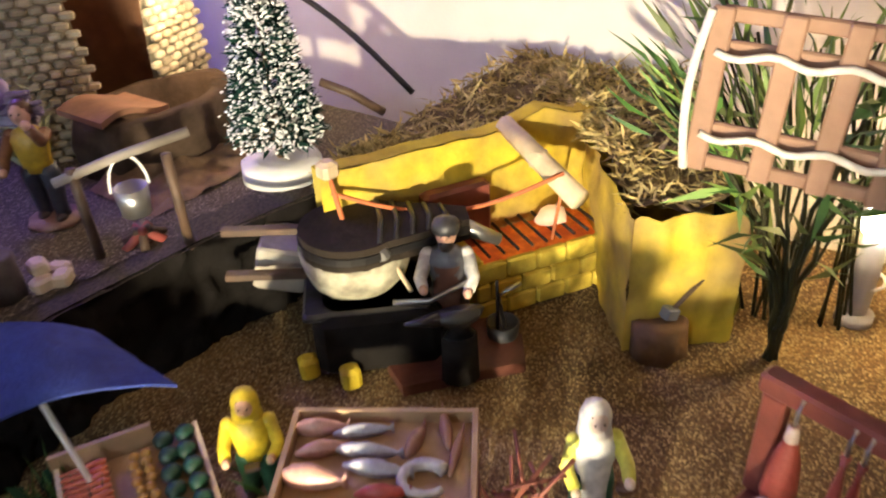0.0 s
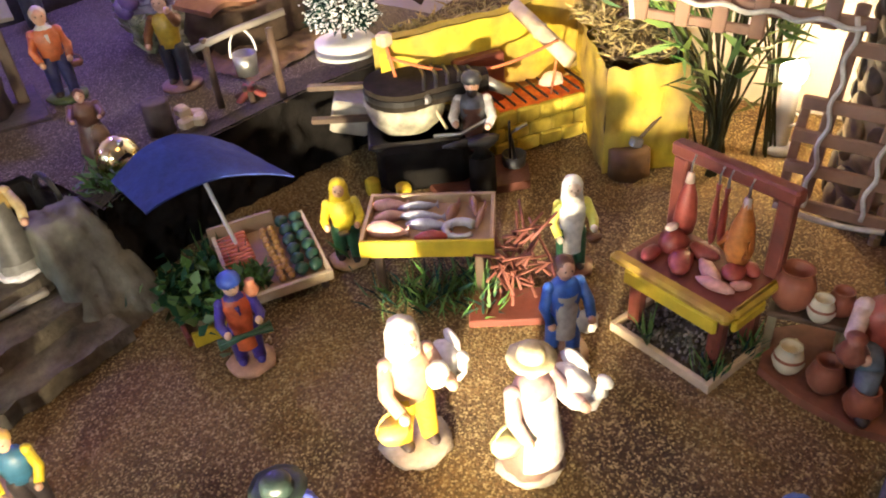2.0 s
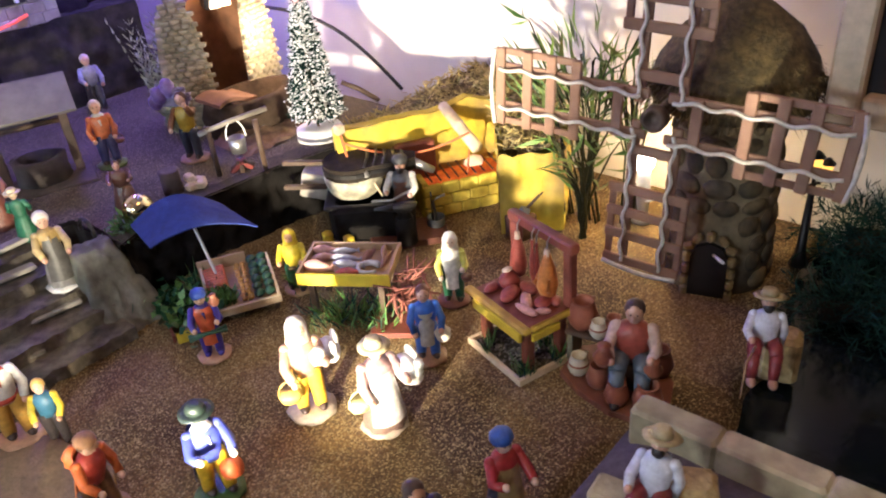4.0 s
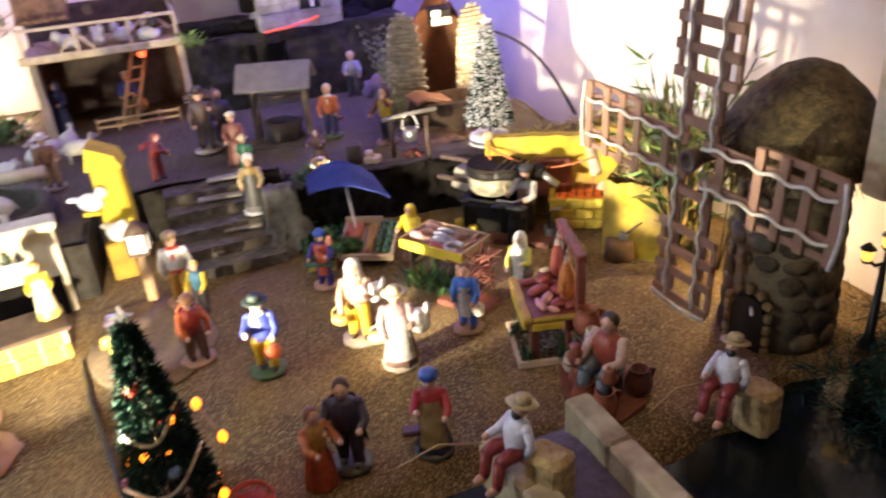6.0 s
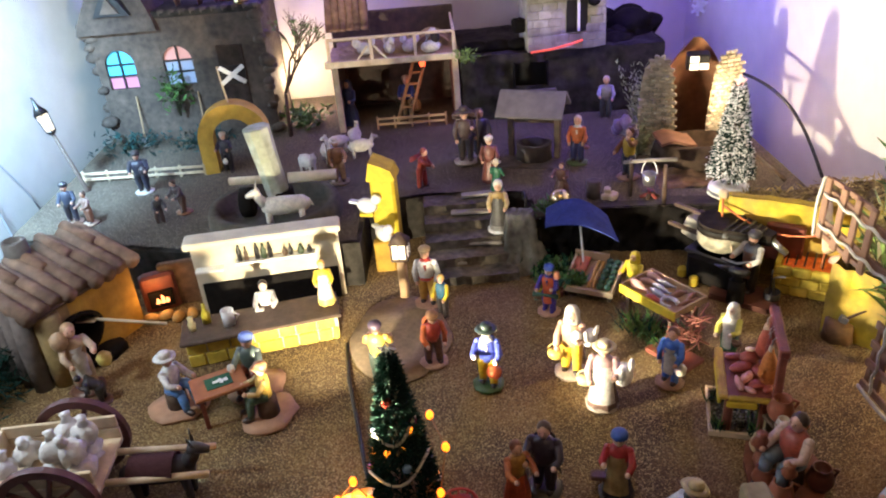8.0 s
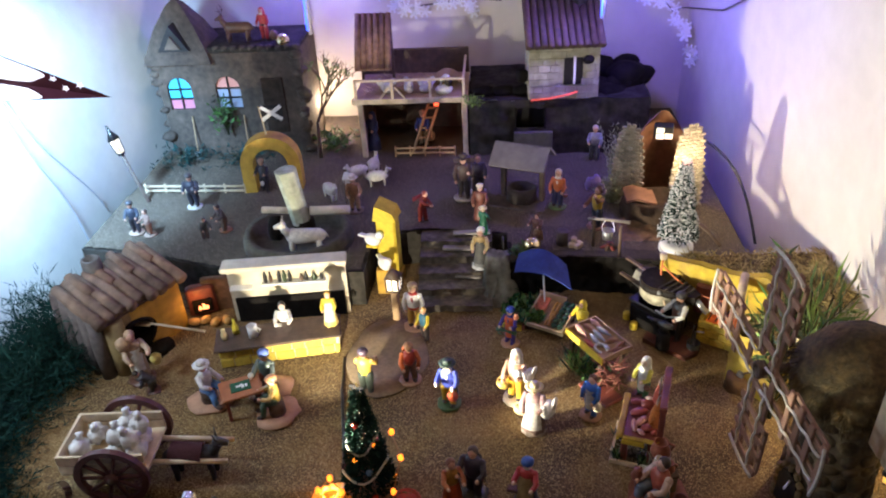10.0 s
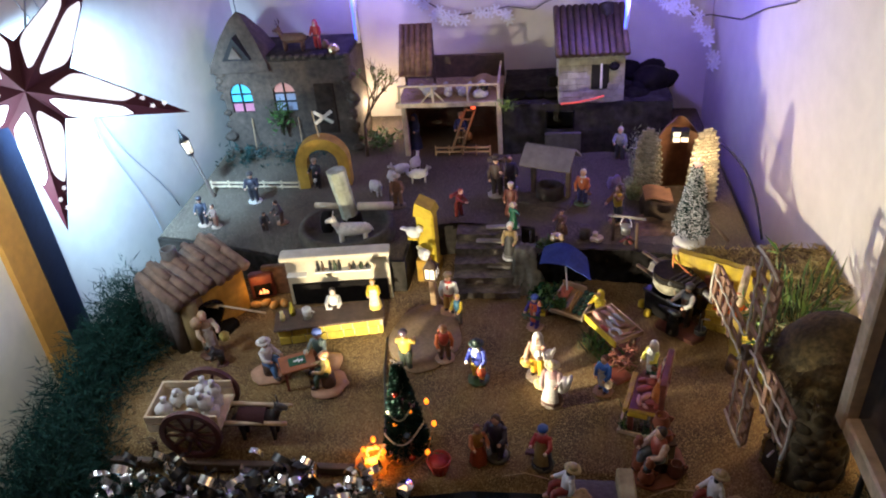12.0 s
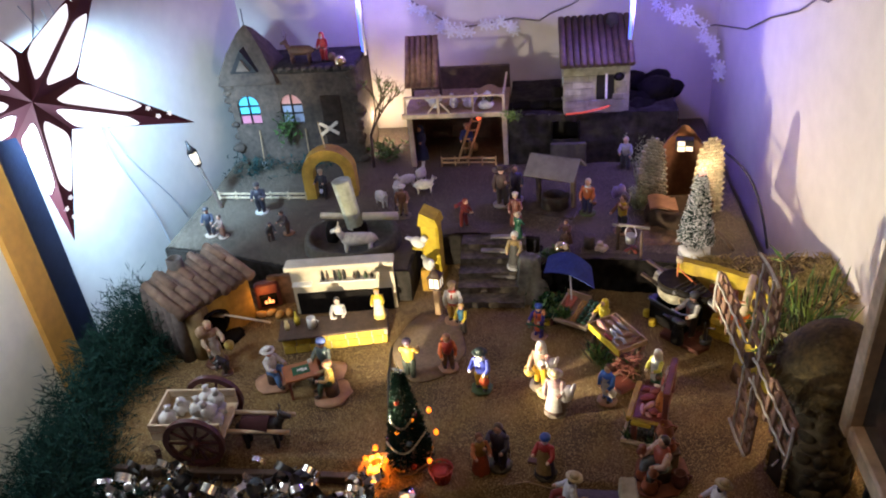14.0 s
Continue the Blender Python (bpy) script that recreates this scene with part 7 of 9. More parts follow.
    for k in range(4):
        R = S @ Matrix.Rotation(radians(90 * k), 4, "Y")
        back = -0.0045 * (k % 2)
        sh, q = slat(R, -0.0185, back, 0.0815, 0.0085, 0.147)
        so = sh.make("sail", T, "lattice sail cut from brown card", m=q)
        inv = q.inverted()
        rows = [(0.0185, back, 0.0815, 0.0085, 0.147)] + [(0, back - 0.0037, z, 0.074 if z > 0.06 else 0.046, 0.0095) for z in (0.034, 0.074, 0.098, 0.122, 0.150)] + [(x, back - 0.0001, 0.112, 0.0065, 0.078) for x in (-0.0335, 0.0335)]
        for row in rows:
            sh, q2 = slat(R, *row)
            sh.make("slat", so, m=inv @ q2)
        for x in (-0.0185, 0.0185):
            tr = Shape().tube([inv @ R @ Vector((x + 0.0018 * math.sin(i * 1.1 + k), back - 0.0068, 0.014 + 0.136 * i / 26)) for i in range(27)], 0.0017, cord, 6)
            tr.make("white_trim", so, "white wavy cord trim")
        tr = Shape().tube([inv @ R @ Vector((-0.036 + 0.072 * i / 12, back - 0.0070, 0.154 + 0.004 * math.sin(math.pi * i / 12))) for i in range(13)], 0.0021, cord, 6)
        tr.make("white_trim", so, "white wavy cord trim")


windmill()


def black_lamp():
    T = thing("street_lamp", pose(0.540, -0.160, 0), "black iron street lamp with three small amber lanterns", "street lamp")
    Shape().loft([(0, 0, 0, 0.010, 0.010), (0, 0, 0.012, 0.005, 0.005), (0, 0, 0.09, 0.0028, 0.0028)], BLACK, 10).make("pole", T)
    Shape().tube([(-0.016, 0.006, 0.096), (-0.008, 0.003, 0.088), (0, 0, 0.09), (0.008, -0.003, 0.088), (0.016, -0.006, 0.096)], 0.0018, BLACK, 6).make("arm", T)
    for x, y, z in ((-0.016, 0.006, 0.096), (0.016, -0.006, 0.096), (0, 0, 0.108)):
        lo = Shape().loft([(x, y, z + 0.010, 0.0075, 0.0075), (x, y, z + 0.016, 0.002, 0.002)], BLACK, 6).loft([(x, y, z - 0.004, 0.004, 0.004), (x, y, z - 0.001, 0.0055, 0.0055)], BLACK, 6).make("lantern", T)
        Shape().loft([(x, y, z - 0.001, 0.0045, 0.0045), (x, y, z + 0.010, 0.0058, 0.0058)], glow("amber_pane", (1.0, 0.55, 0.1), 1.2), 6).make("pane", lo)
    Shape().tube([(0, 0, 0.09), (0, 0, 0.106)], 0.0016, BLACK, 6).make("stem", T)


black_lamp()

# dark framed panel on the wall side
Pn = thing("framed_panel", None, "dark glossy panel in a pale wooden frame", "framed panel")
PX, PY0, PY1, PZ0, PZ1 = 0.488, -0.173, -0.62, 0.178, 0.70
Shape().box((PX + 0.008, (PY0 + PY1) / 2, (PZ0 + PZ1) / 2), (0.010, PY0 - PY1 - 0.03, PZ1 - PZ0 - 0.03), surface("dark_pane", (0.018, 0.022, 0.028), 0.15, 0, 0.3, 20, 0)).make("pane", Pn)
for y in (PY0 - 0.013, PY1 + 0.013):
    Shape().box((PX, y, (PZ0 + PZ1) / 2), (0.026, 0.026, PZ1 - PZ0), PALE_WOOD, 0, (0, 0), 0.1).make("frame_stile", Pn)
for z in (PZ0 + 0.013, PZ1 - 0.013):
    Shape().box((PX, (PY0 + PY1) / 2, z), (0.024, PY0 - PY1 - 0.054, 0.026), PALE_WOOD, 0, (0, 0), 0.1).make("frame_rail", Pn)
Shape().box((0.556, -0.42, 0.200), (0.126, 0.36, 0.02), DARK_WOOD).make("bracket_shelf", Pn)


def fir_mass(name, pts, r, n, size, mat, seed, label):
    rnd = random.Random(seed)
    T = thing(name, None, label, "fir garland")
    core = Shape().tube(pts, r * 0.35, surface("fir_wood", (0.02, 0.018, 0.012), 0.9, 0, 0.3), 8)
    core.make("stem", T)
    s = Shape()
    P = [Vector(p) for p in pts]
    for k in range(n):
        f = rnd.random() * (len(P) - 1)
        i = min(int(f), len(P) - 2)
        p = P[i] + (P[i + 1] - P[i]) * (f - i)
        d = Vector((rnd.gauss(0, 1), rnd.gauss(0, 1), rnd.gauss(0, 1))).normalized()
        base = p + d * r * rnd.uniform(0.15, 0.95)
        tw = (d + Vector((rnd.gauss(0, 0.5), rnd.gauss(0, 0.5), rnd.gauss(0, 0.5)))).normalized()
        for j in range(8):
            c = base + tw * size * 0.26 * j
            one_leaf(s, c, rnd, size * rnd.uniform(0.8, 1.2), mat, tw * 0.7 + Vector((rnd.gauss(0, 0.6), rnd.gauss(0, 0.6), rnd.gauss(0, 0.6))), 0.075)
    s.make("needles", T)
    return T


fir_mass("fir_garland", [(-0.665, 0.235, 0.035), (-0.672, 0.15, 0.015), (-0.685, 0.06, -0.01), (-0.685, -0.03, -0.02), (-0.665, -0.12, -0.035), (-0.63, -0.20, -0.04), (-0.57, -0.26, -0.05), (-0.48, -0.27, -0.055)], 0.080, 6500, 0.023, FIR, 91, "thick dark green artificial fir garland along the table edge")
fir_mass("fir_garland", [(-0.66, -0.10, -0.01), (-0.635, -0.20, 0.005), (-0.60, -0.29, 0.0), (-0.53, -0.36, -0.03)], 0.085, 2600, 0.020, FIR, 94, "bushy dark green fir heap at the table corner")
fir_mass("fir_branch", [(0.575, -0.19, 0.02), (0.59, -0.26, 0.02), (0.56, -0.33, 0.0)], 0.045, 900, 0.018, FIR, 92, "dark fir branch beside the black street lamp")
fir_mass("fir_branch", [(0.47, -0.205, 0.0), (0.50, -0.27, 0.01), (0.46, -0.34, 0.0)], 0.03, 500, 0.018, FIR, 93, "dark fir twigs on the river bank")
Shape().sheet(lambda u, v: (0.57 + 0.05 * u, -0.30 + 0.14 * v, -0.02 + 0.055 * math.sin(math.pi * min(1, u * 0.5 + 0.5)) * math.sin(math.pi * v) + noise.noise((u * 5, v * 6, 0)) * 0.006), 16, 20, DULL_BLACK).make("dark_mound", None, "dark earth mound beside the street lamp", "mound", kind="structure")


def bridge():
    T = thing("stone_bridge", None, "low stone bridge with pale parapets over the river", "bridge")
    Shape().sheet(lambda u, v: (0.187 + 0.016 * (1 - v) + (u - 0.5) * (0.090 - 0.018 * (1 - v)), -0.385 + 0.245 * v, 0.020 - 0.016 * max(0.0, (v - 0.8) / 0.2) ** 2 + noise.noise((u * 6, v * 12, 1)) * 0.001), 14, 30, surface("bridge_deck", (0.11, 0.09, 0.105), 0.85, 0, 0.35, 120, 0.6, 220), True, 0.018).make("deck", T)
    rnd = random.Random(14)
    coping = surface("coping_stone", (0.46, 0.40, 0.24), 0.85, 0, 0.3, 60, 0.8, 130, (0.32, 0.26, 0.15), 26, islands=0.15)
    for x0, x1, y in ((0.143, 0.172, -0.162), (0.227, 0.234, -0.148)):
        turn = math.degrees(math.atan2(x1 - x0, 0.25))
        start = y
        while y > -0.385:
            L = rnd.uniform(0.058, 0.082)
            f = (start - y + L / 2) / 0.25
            Shape().box((x0 + (x1 - x0) * f, y - L / 2, 0.0205 + rnd.uniform(-0.0006, 0.0006)), (0.0235 + rnd.uniform(-0.001, 0.001), L + 0.0004, 0.045), coping, turn + rnd.uniform(-0.6, 0.6), (0, 0), 0.11).make("parapet_stone", T)
            y -= L
    straw = surface("straw_block", (0.48, 0.36, 0.16), 0.9, 0, 0.4, 140, 1.0, 260, (0.34, 0.24, 0.10), 60)
    for x, y, z, turn in ((0.164, -0.219, 0.018, 28), (0.370, -0.202, -0.006, 18)):
        place(Shape().box((0, 0, 0.023), (0.027, 0.032, 0.046), straw, 0, (0, 0), 0.16).make("straw_bale", None, "small straw-coloured block beside the angler", "block", "blocks of the anglers"), pose(x, y, z, 0, 0, turn))


bridge()


# ---- market ----
def butcher():
    m = pose(0.229, -0.040, 0, 0, 0, -16)
    T = thing("butcher_stall", m, "red-brown butcher's stall with a yellow edge and hanging meat", "market stall")
    TX, TY = 0.056, 0.074
    for x0, y0, sx, sy in ((TX / 2, 0.0, TX + 0.004, 0.0035), (0.0, TY / 2, 0.0035, TY - 0.004), (TX / 2, TY, TX + 0.004, 0.0035), (TX, TY / 2, 0.0035, TY - 0.004)):
        Shape().box((x0, y0, 0.0035), (sx, sy, 0.007), PALE_WOOD).make("tray_edge", T)
    rnd = random.Random(15)
    Shape().box((TX / 2, TY / 2, 0.0015), (TX - 0.004, TY - 0.004, 0.003), surface("tray_soil", (0.09, 0.075, 0.05), 0.95, 0, 0.5, 160, 0.8)).make("tray_floor", T)
    peb = Shape()
    for k in range(420):
        peb.ball((rnd.uniform(0.003, TX - 0.003), rnd.uniform(0.003, TY - 0.003), 0.0035 + rnd.uniform(0, 0.001)), rnd.uniform(0.0009, 0.0019), surface("pebble_grey", (0.24, 0.21, 0.17), 0.85, 0, 0.3, 200, 0.3, None, (0.10, 0.09, 0.08), 60, islands=0.6), 1.2, 0.9, 0.8, 5, 3, 0.3)
    peb.make("pebble", T, kind="stuff")
    x0, x1, y0, y1 = 0.013, 0.062, 0.003, 0.081
    Shape().box(((x0 + x1) / 2, (y0 + y1) / 2, 0.0505), (x1 - x0, y1 - y0, 0.005), RED_WOOD, 0, (0, 0), 0.2).make("table_board", T)
    edge = surface("ochre_edge", (0.36, 0.20, 0.035), 0.6, 0, 0.25, 90, 0.4, 200, (0.48, 0.33, 0.03), 50)
    Shape().box((x0 - 0.0045, (y0 + y1) / 2, 0.0525), (0.009, y1 - y0 + 0.010, 0.006), edge, 0, (0, 0), 0.3).make("edge_board", T)
    Shape().box(((x0 + x1) / 2, y0 - 0.003, 0.0525), (x1 - x0, 0.006, 0.006), edge, 0, (0, 0), 0.3).make("edge_board", T)
    Shape().box((x0 - 0.007, (y0 + y1) / 2 - 0.003, 0.0445), (0.004, y1 - y0 - 0.010, 0.011), YELLOW, 0, (0, 0), 0.3).make("front_board", T)
    Shape().box((0.027, y0 - 0.0045, 0.0455), (0.030, 0.0035, 0.008), YELLOW, 0, (0, 0), 0.3).make("front_board", T)
    for x in (0.016, 0.051):
        for y in (0.009, 0.069):
            Shape().box((x, y, 0.0255), (0.009, 0.009, 0.045), RED_WOOD, 0, (0, 0), 0.15).make("leg", T)
    for y in (0.006, 0.078):
        Shape().box((0.0600, y, 0.0800), (0.008, 0.010, 0.054), RED_WOOD, 0, (0, 0), 0.15).make("post", T)
    Shape().box((0.0600, 0.042, 0.1115), (0.010, 0.086, 0.0095), RED_WOOD, 0, (0, 0), 0.15).make("top_rail", T)
    meat, dark, pale, fat, orange = paint(0.34, 0.07, 0.05), paint(0.24, 0.04, 0.03), paint(0.62, 0.30, 0.25), paint(0.66, 0.52, 0.42), paint(0.62, 0.22, 0.05)
    # ham, sausages and a plucked bird on hooks
    hang = ((0.066, 0.047, 0.0085, meat, "ham"), (0.046, 0.044, 0.0032, meat, "sausage"), (0.040, 0.041, 0.0030, dark, "sausage"), (0.026, 0.049, 0.0100, orange, "plucked_bird"))
    for y, L, w, mt, nm in hang:
        o = Shape().loft([(0, 0, 0, 0.0018, 0.0018), (0, 0, -L * 0.15, w * 0.35, w * 0.3), (0, 0, -L * 0.4, w * 0.8, w * 0.7), (0, 0, -L * 0.75, w, w * 0.85), (0.001, 0, -L * 0.93, w * 0.7, w * 0.6), (0, 0, -L, w * 0.2, w * 0.2)], mt, 12, Matrix.Translation((0.0520, y, 0.1035)), True, 0.14).make(nm, T)
        Shape().tube([(0.0520, y, 0.102), (0.0520, y, 0.110), (0.0550, y, 0.1145)], 0.0008, IRON, 5).make("hook", T)
        if w > 0.006:
            Shape().loft([(0, 0, 0.001, 0.0022, 0.0022), (0, 0, -0.006, 0.0032, 0.0030)], fat, 8, Matrix.Translation((0.0518, y, 0.1025))).make("fat_cap", o, "pale fat end")
    for side in (-1, 1):
        Shape().tube([(0.048, 0.026 + side * 0.006, 0.077), (0.045, 0.026 + side * 0.009, 0.069), (0.048, 0.026 + side * 0.006, 0.064)], 0.0024, orange, 7, 0.0012).make("wing", T)
    cuts = ((0.036, 0.058, 0.0105, dark, 1.0, 0.9, 0.75, 0), (0.026, 0.044, 0.0095, meat, 1.5, 0.8, 0.45, 30), (0.044, 0.040, 0.0085, meat, 1.3, 0.9, 0.5, 80), (0.030, 0.026, 0.0085, pale, 1.5, 0.6, 0.5, 60),
            (0.022, 0.016, 0.0075, pale, 1.7, 0.55, 0.5, 100), (0.040, 0.016, 0.0080, meat, 1.2, 0.9, 0.5, 20), (0.032, 0.006, 0.0050, pale, 1.5, 0.7, 0.6, 140), (0.020, 0.062, 0.0070, dark, 1.3, 0.8, 0.5, 10), (0.050, 0.010, 0.0060, meat, 1.2, 0.8, 0.6, 50))
    for x, y, r, mt, sx, sy, sz, a in cuts:
        Shape().ball((0, 0, 0), r, mt, sx, sy, sz, 12, 7, 0.35, m=pose(x + 0.003, y + 0.006, 0.0530 + r * sz * 0.8, 0, 0, a)).make("meat_cut", T)
    Shape().ball((0.039, 0.066, 0.069), 0.0045, fat, 1.3, 0.8, 0.5, 8, 5, 0.2).make("fat_end", T, "white fat of the ham")
    for x, y, n in ((0.008, 0.006, 46), (0.040, 0.002, 24), (0.048, 0.022, 22), (0.004, 0.050, 18)):
        gsh = Shape()
        for k in range(n):
            one_leaf(gsh, (rnd.gauss(0, 0.003), rnd.gauss(0, 0.003), 0), rnd, rnd.uniform(0.014, 0.030), LEAF if k % 3 else FIR, (rnd.uniform(-0.6, 0.6), rnd.uniform(-0.6, 0.6), 1.0), 0.08)
        place(gsh.make("grass_tuft", None, "green plastic grass tuft by the stall", "grass", "grass tufts of the butcher"), m @ Matrix.Translation((x, y, 0.003)))


butcher()


def pottery():
    s = Shape().prism([(0.259, -0.060), (0.247, -0.085), (0.240, -0.118), (0.246, -0.146), (0.268, -0.156), (0.300, -0.144), (0.322, -0.115), (0.317, -0.078), (0.297, -0.055)], 0, 0.006, surface("red_clay_base", (0.24, 0.085, 0.045), 0.6, 0, 0.25, 90, 0.4))
    s.make("clay_plinth", None, "flat red clay plinth of the potter group", "plinth")
    T = thing("pottery_bench", pose(0.291, -0.076, 0.005, 0, 0, -80), "dark wooden bench with clay pots", "bench")
    Shape().box((0, 0, 0.030), (0.048, 0.026, 0.004), DARK_WOOD, 0, (0, 0), 0.25).make("board", T)
    for x in (-0.020, 0.020):
        Shape().box((x, 0, 0.014), (0.005, 0.022, 0.028), surface("bench_olive", (0.20, 0.17, 0.10), 0.7, 0, 0.3, 80, 0.4)).make("leg", T)
    st = Shape().loft([(0, 0, 0, 0.013, 0.013), (0, 0, 0.026, 0.0125, 0.0125), (0, 0, 0.028, 0.011, 0.011)], DARK_WOOD, 14, None, True, 0.1)
    place(st.make("stool", None, "dark round stool under the seated potter", "stool"), pose(0.281, -0.114, 0.005))
    pots = ((0.288, -0.064, 0.0372, 0.0135, CLAYPOT, "round red terracotta jar on the bench"), (0.283, -0.082, 0.0372, 0.0080, CREAM, "small cream pot on the bench"), (0.294, -0.090, 0.0372, 0.0085, CLAYPOT, "brown jug on the bench"),
            (0.266, -0.074, 0.006, 0.0095, CREAM, "cream pot with two bands on the clay base"), (0.262, -0.096, 0.006, 0.0110, CLAYPOT, "terracotta bowl on the clay base"), (0.252, -0.118, 0.006, 0.0105, CLAYPOT, "terracotta jug on the clay base"),
            (0.260, -0.141, 0.006, 0.0125, CLAYPOT, "round terracotta jar on the clay base"), (0.303, -0.128, 0.006, 0.0130, surface("dark_clay", (0.13, 0.04, 0.028), 0.5, 0, 0.2, 90, 0.2), "dark red jar behind the potter"))
    for x, y, z, r, mt, lab in pots:
        P = thing("clay_pot", pose(x, y, z), lab, "pot", "pots of the potter")
        Shape().loft([(0, 0, 0, r * 0.6, r * 0.6), (0, 0, r * 0.3, r * 0.82, r * 0.82), (0, 0, r * 0.8, r, r), (0, 0, r * 1.5, r * 0.8, r * 0.8), (0, 0, r * 1.9, r * 0.62, r * 0.62), (0, 0, r * 2.0, r * 0.72, r * 0.72), (0, 0, r * 1.95, r * 0.55, r * 0.55), (0, 0, r * 1.3, r * 0.6, r * 0.6)], mt, 18).make("jar", P)
        if mt is CREAM:
            Shape().loft([(0, 0, r * 1.12, r * 0.955, r * 0.955), (0, 0, r * 1.18, r * 0.965, r * 0.965), (0, 0, r * 1.32, r * 0.90, r * 0.90)], CLAYPOT, 18, None, False).make("band", P, "red-brown painted band")
        Shape().tube([(r * 0.70, 0, r * 1.75), (r * 1.25, 0, r * 1.5), (r * 0.98, 0, r * 0.9)], r * 0.13, mt, 6).make("handle", P)


pottery()


def fish_stall():
    m = pose(0.2345, 0.168, 0, 0, 0, -58)
    T = thing("fish_table", m, "wooden fish table with a yellow front board and catch", "market stall")
    Shape().box((0, 0, 0.045), (0.086, 0.056, 0.003), WOOD).make("tray_floor", T)
    Shape().box((0, -0.029, 0.047), (0.092, 0.003, 0.013), YELLOW).make("front_board", T)
    Shape().box((0, 0.029, 0.049), (0.092, 0.003, 0.010), WOOD).make("back_board", T)
    for x in (-0.0445, 0.0445):
        Shape().box((x, 0, 0.049), (0.003, 0.055, 0.010), WOOD).make("side_board", T)
    for x in (-0.035, 0.035):
        for y in (-0.022, 0.022):
            Shape().box((x, y, 0.022), (0.006, 0.006, 0.044), DARK_WOOD).make("leg", T)
    gry, rose, red, brn = paint(0.40, 0.40, 0.44), paint(0.55, 0.30, 0.24), paint(0.40, 0.06, 0.05), paint(0.34, 0.17, 0.11)
    for x, y, L, w, mt, a in ((-0.032, 0.020, 0.030, 0.0065, rose, 5), (-0.010, 0.018, 0.030, 0.005, gry, 10), (-0.028, 0.006, 0.026, 0.006, rose, 15), (-0.006, 0.005, 0.034, 0.0055, gry, -4), (-0.030, -0.012, 0.034, 0.009, rose, -6), (0.0, -0.006, 0.034, 0.006, gry, -8), (0.004, -0.020, 0.026, 0.006, red, 5), (0.016, 0.012, 0.022, 0.006, brn, 70), (0.030, 0.020, 0.028, 0.005, brn, 100), (0.036, 0.006, 0.032, 0.004, brn, 80)):
        f = Shape().loft([(0, 0, -L / 2, 0.001, 0.001), (0, 0, -L * 0.25, w * 0.8, w * 0.5), (0, 0, 0, w, w * 0.65), (0, 0, L * 0.3, w * 0.5, w * 0.4), (0, 0, L * 0.42, w * 0.18, w * 0.2), (0, 0, L * 0.5, w * 0.8, w * 0.12)], mt, 10, Matrix.Rotation(radians(90), 4, "Y"), True, 0.1)
        place(f.make("fish", None, "painted clay fish on the market table", "fish", "catch on the fish table"), m @ pose(x, y, 0.050, 0, 0, a))
    e = Shape().tube([(0.022 + 0.0105 * math.cos(t), -0.012 + 0.009 * math.sin(t), 0.0505) for t in [0.6 + 5.0 * i / 18 for i in range(19)]], 0.0034, paint(0.55, 0.54, 0.52), 8, 0.0018)
    place(e.make("eel", None, "curled pale grey clay eel on the table", "eel"), m)
    g = place(Shape().box((0, 0, 0.003), (0.062, 0.034, 0.006), RED_WOOD).make("board", None, "red-brown wooden board on the ground", "board"), pose(0.232, 0.098, 0, 0, 0, -55))
    rnd = random.Random(16)
    w = Shape()
    for k in range(46):
        a, r0 = rnd.uniform(0, 6.28), rnd.uniform(0.004, 0.017)
        c = Vector((r0 * math.cos(a), r0 * math.sin(a), 0.008 + rnd.uniform(0, 0.032)))
        w.tube([c, c + Vector((rnd.uniform(-1, 1), rnd.uniform(-1, 1), rnd.uniform(-0.3, 1))) * 0.012, c + Vector((rnd.uniform(-1, 1), rnd.uniform(-1, 1), rnd.uniform(-0.3, 1))) * 0.022], 0.0011, surface("red_twig", (0.20, 0.06, 0.04), 0.7, 0, 0.3), 5)
    place(w.make("twig_bundle", None, "tangle of red-brown twigs on the board", "twigs", kind="stuff"), pose(0.246, 0.104, 0.004))
    for x, y, n, h in ((0.196, 0.170, 70, 0.030), (0.208, 0.150, 90, 0.034), (0.222, 0.118, 60, 0.026), (0.236, 0.132, 70, 0.030), (0.226, 0.238, 40, 0.03)):
        gs = Shape()
        for k in range(n):
            one_leaf(gs, (rnd.gauss(0, 0.009), rnd.gauss(0, 0.009), 0), rnd, rnd.uniform(0.5, 1.1) * h, LEAF if k % 3 else FIR, (rnd.uniform(-0.8, 0.8), rnd.uniform(-0.8, 0.8), 0.8), 0.08)
        place(gs.make("grass_tuft", None, "green plastic grass tuft under the fish table", "grass", "grass tufts of the market"), pose(x, y, 0))


fish_stall()


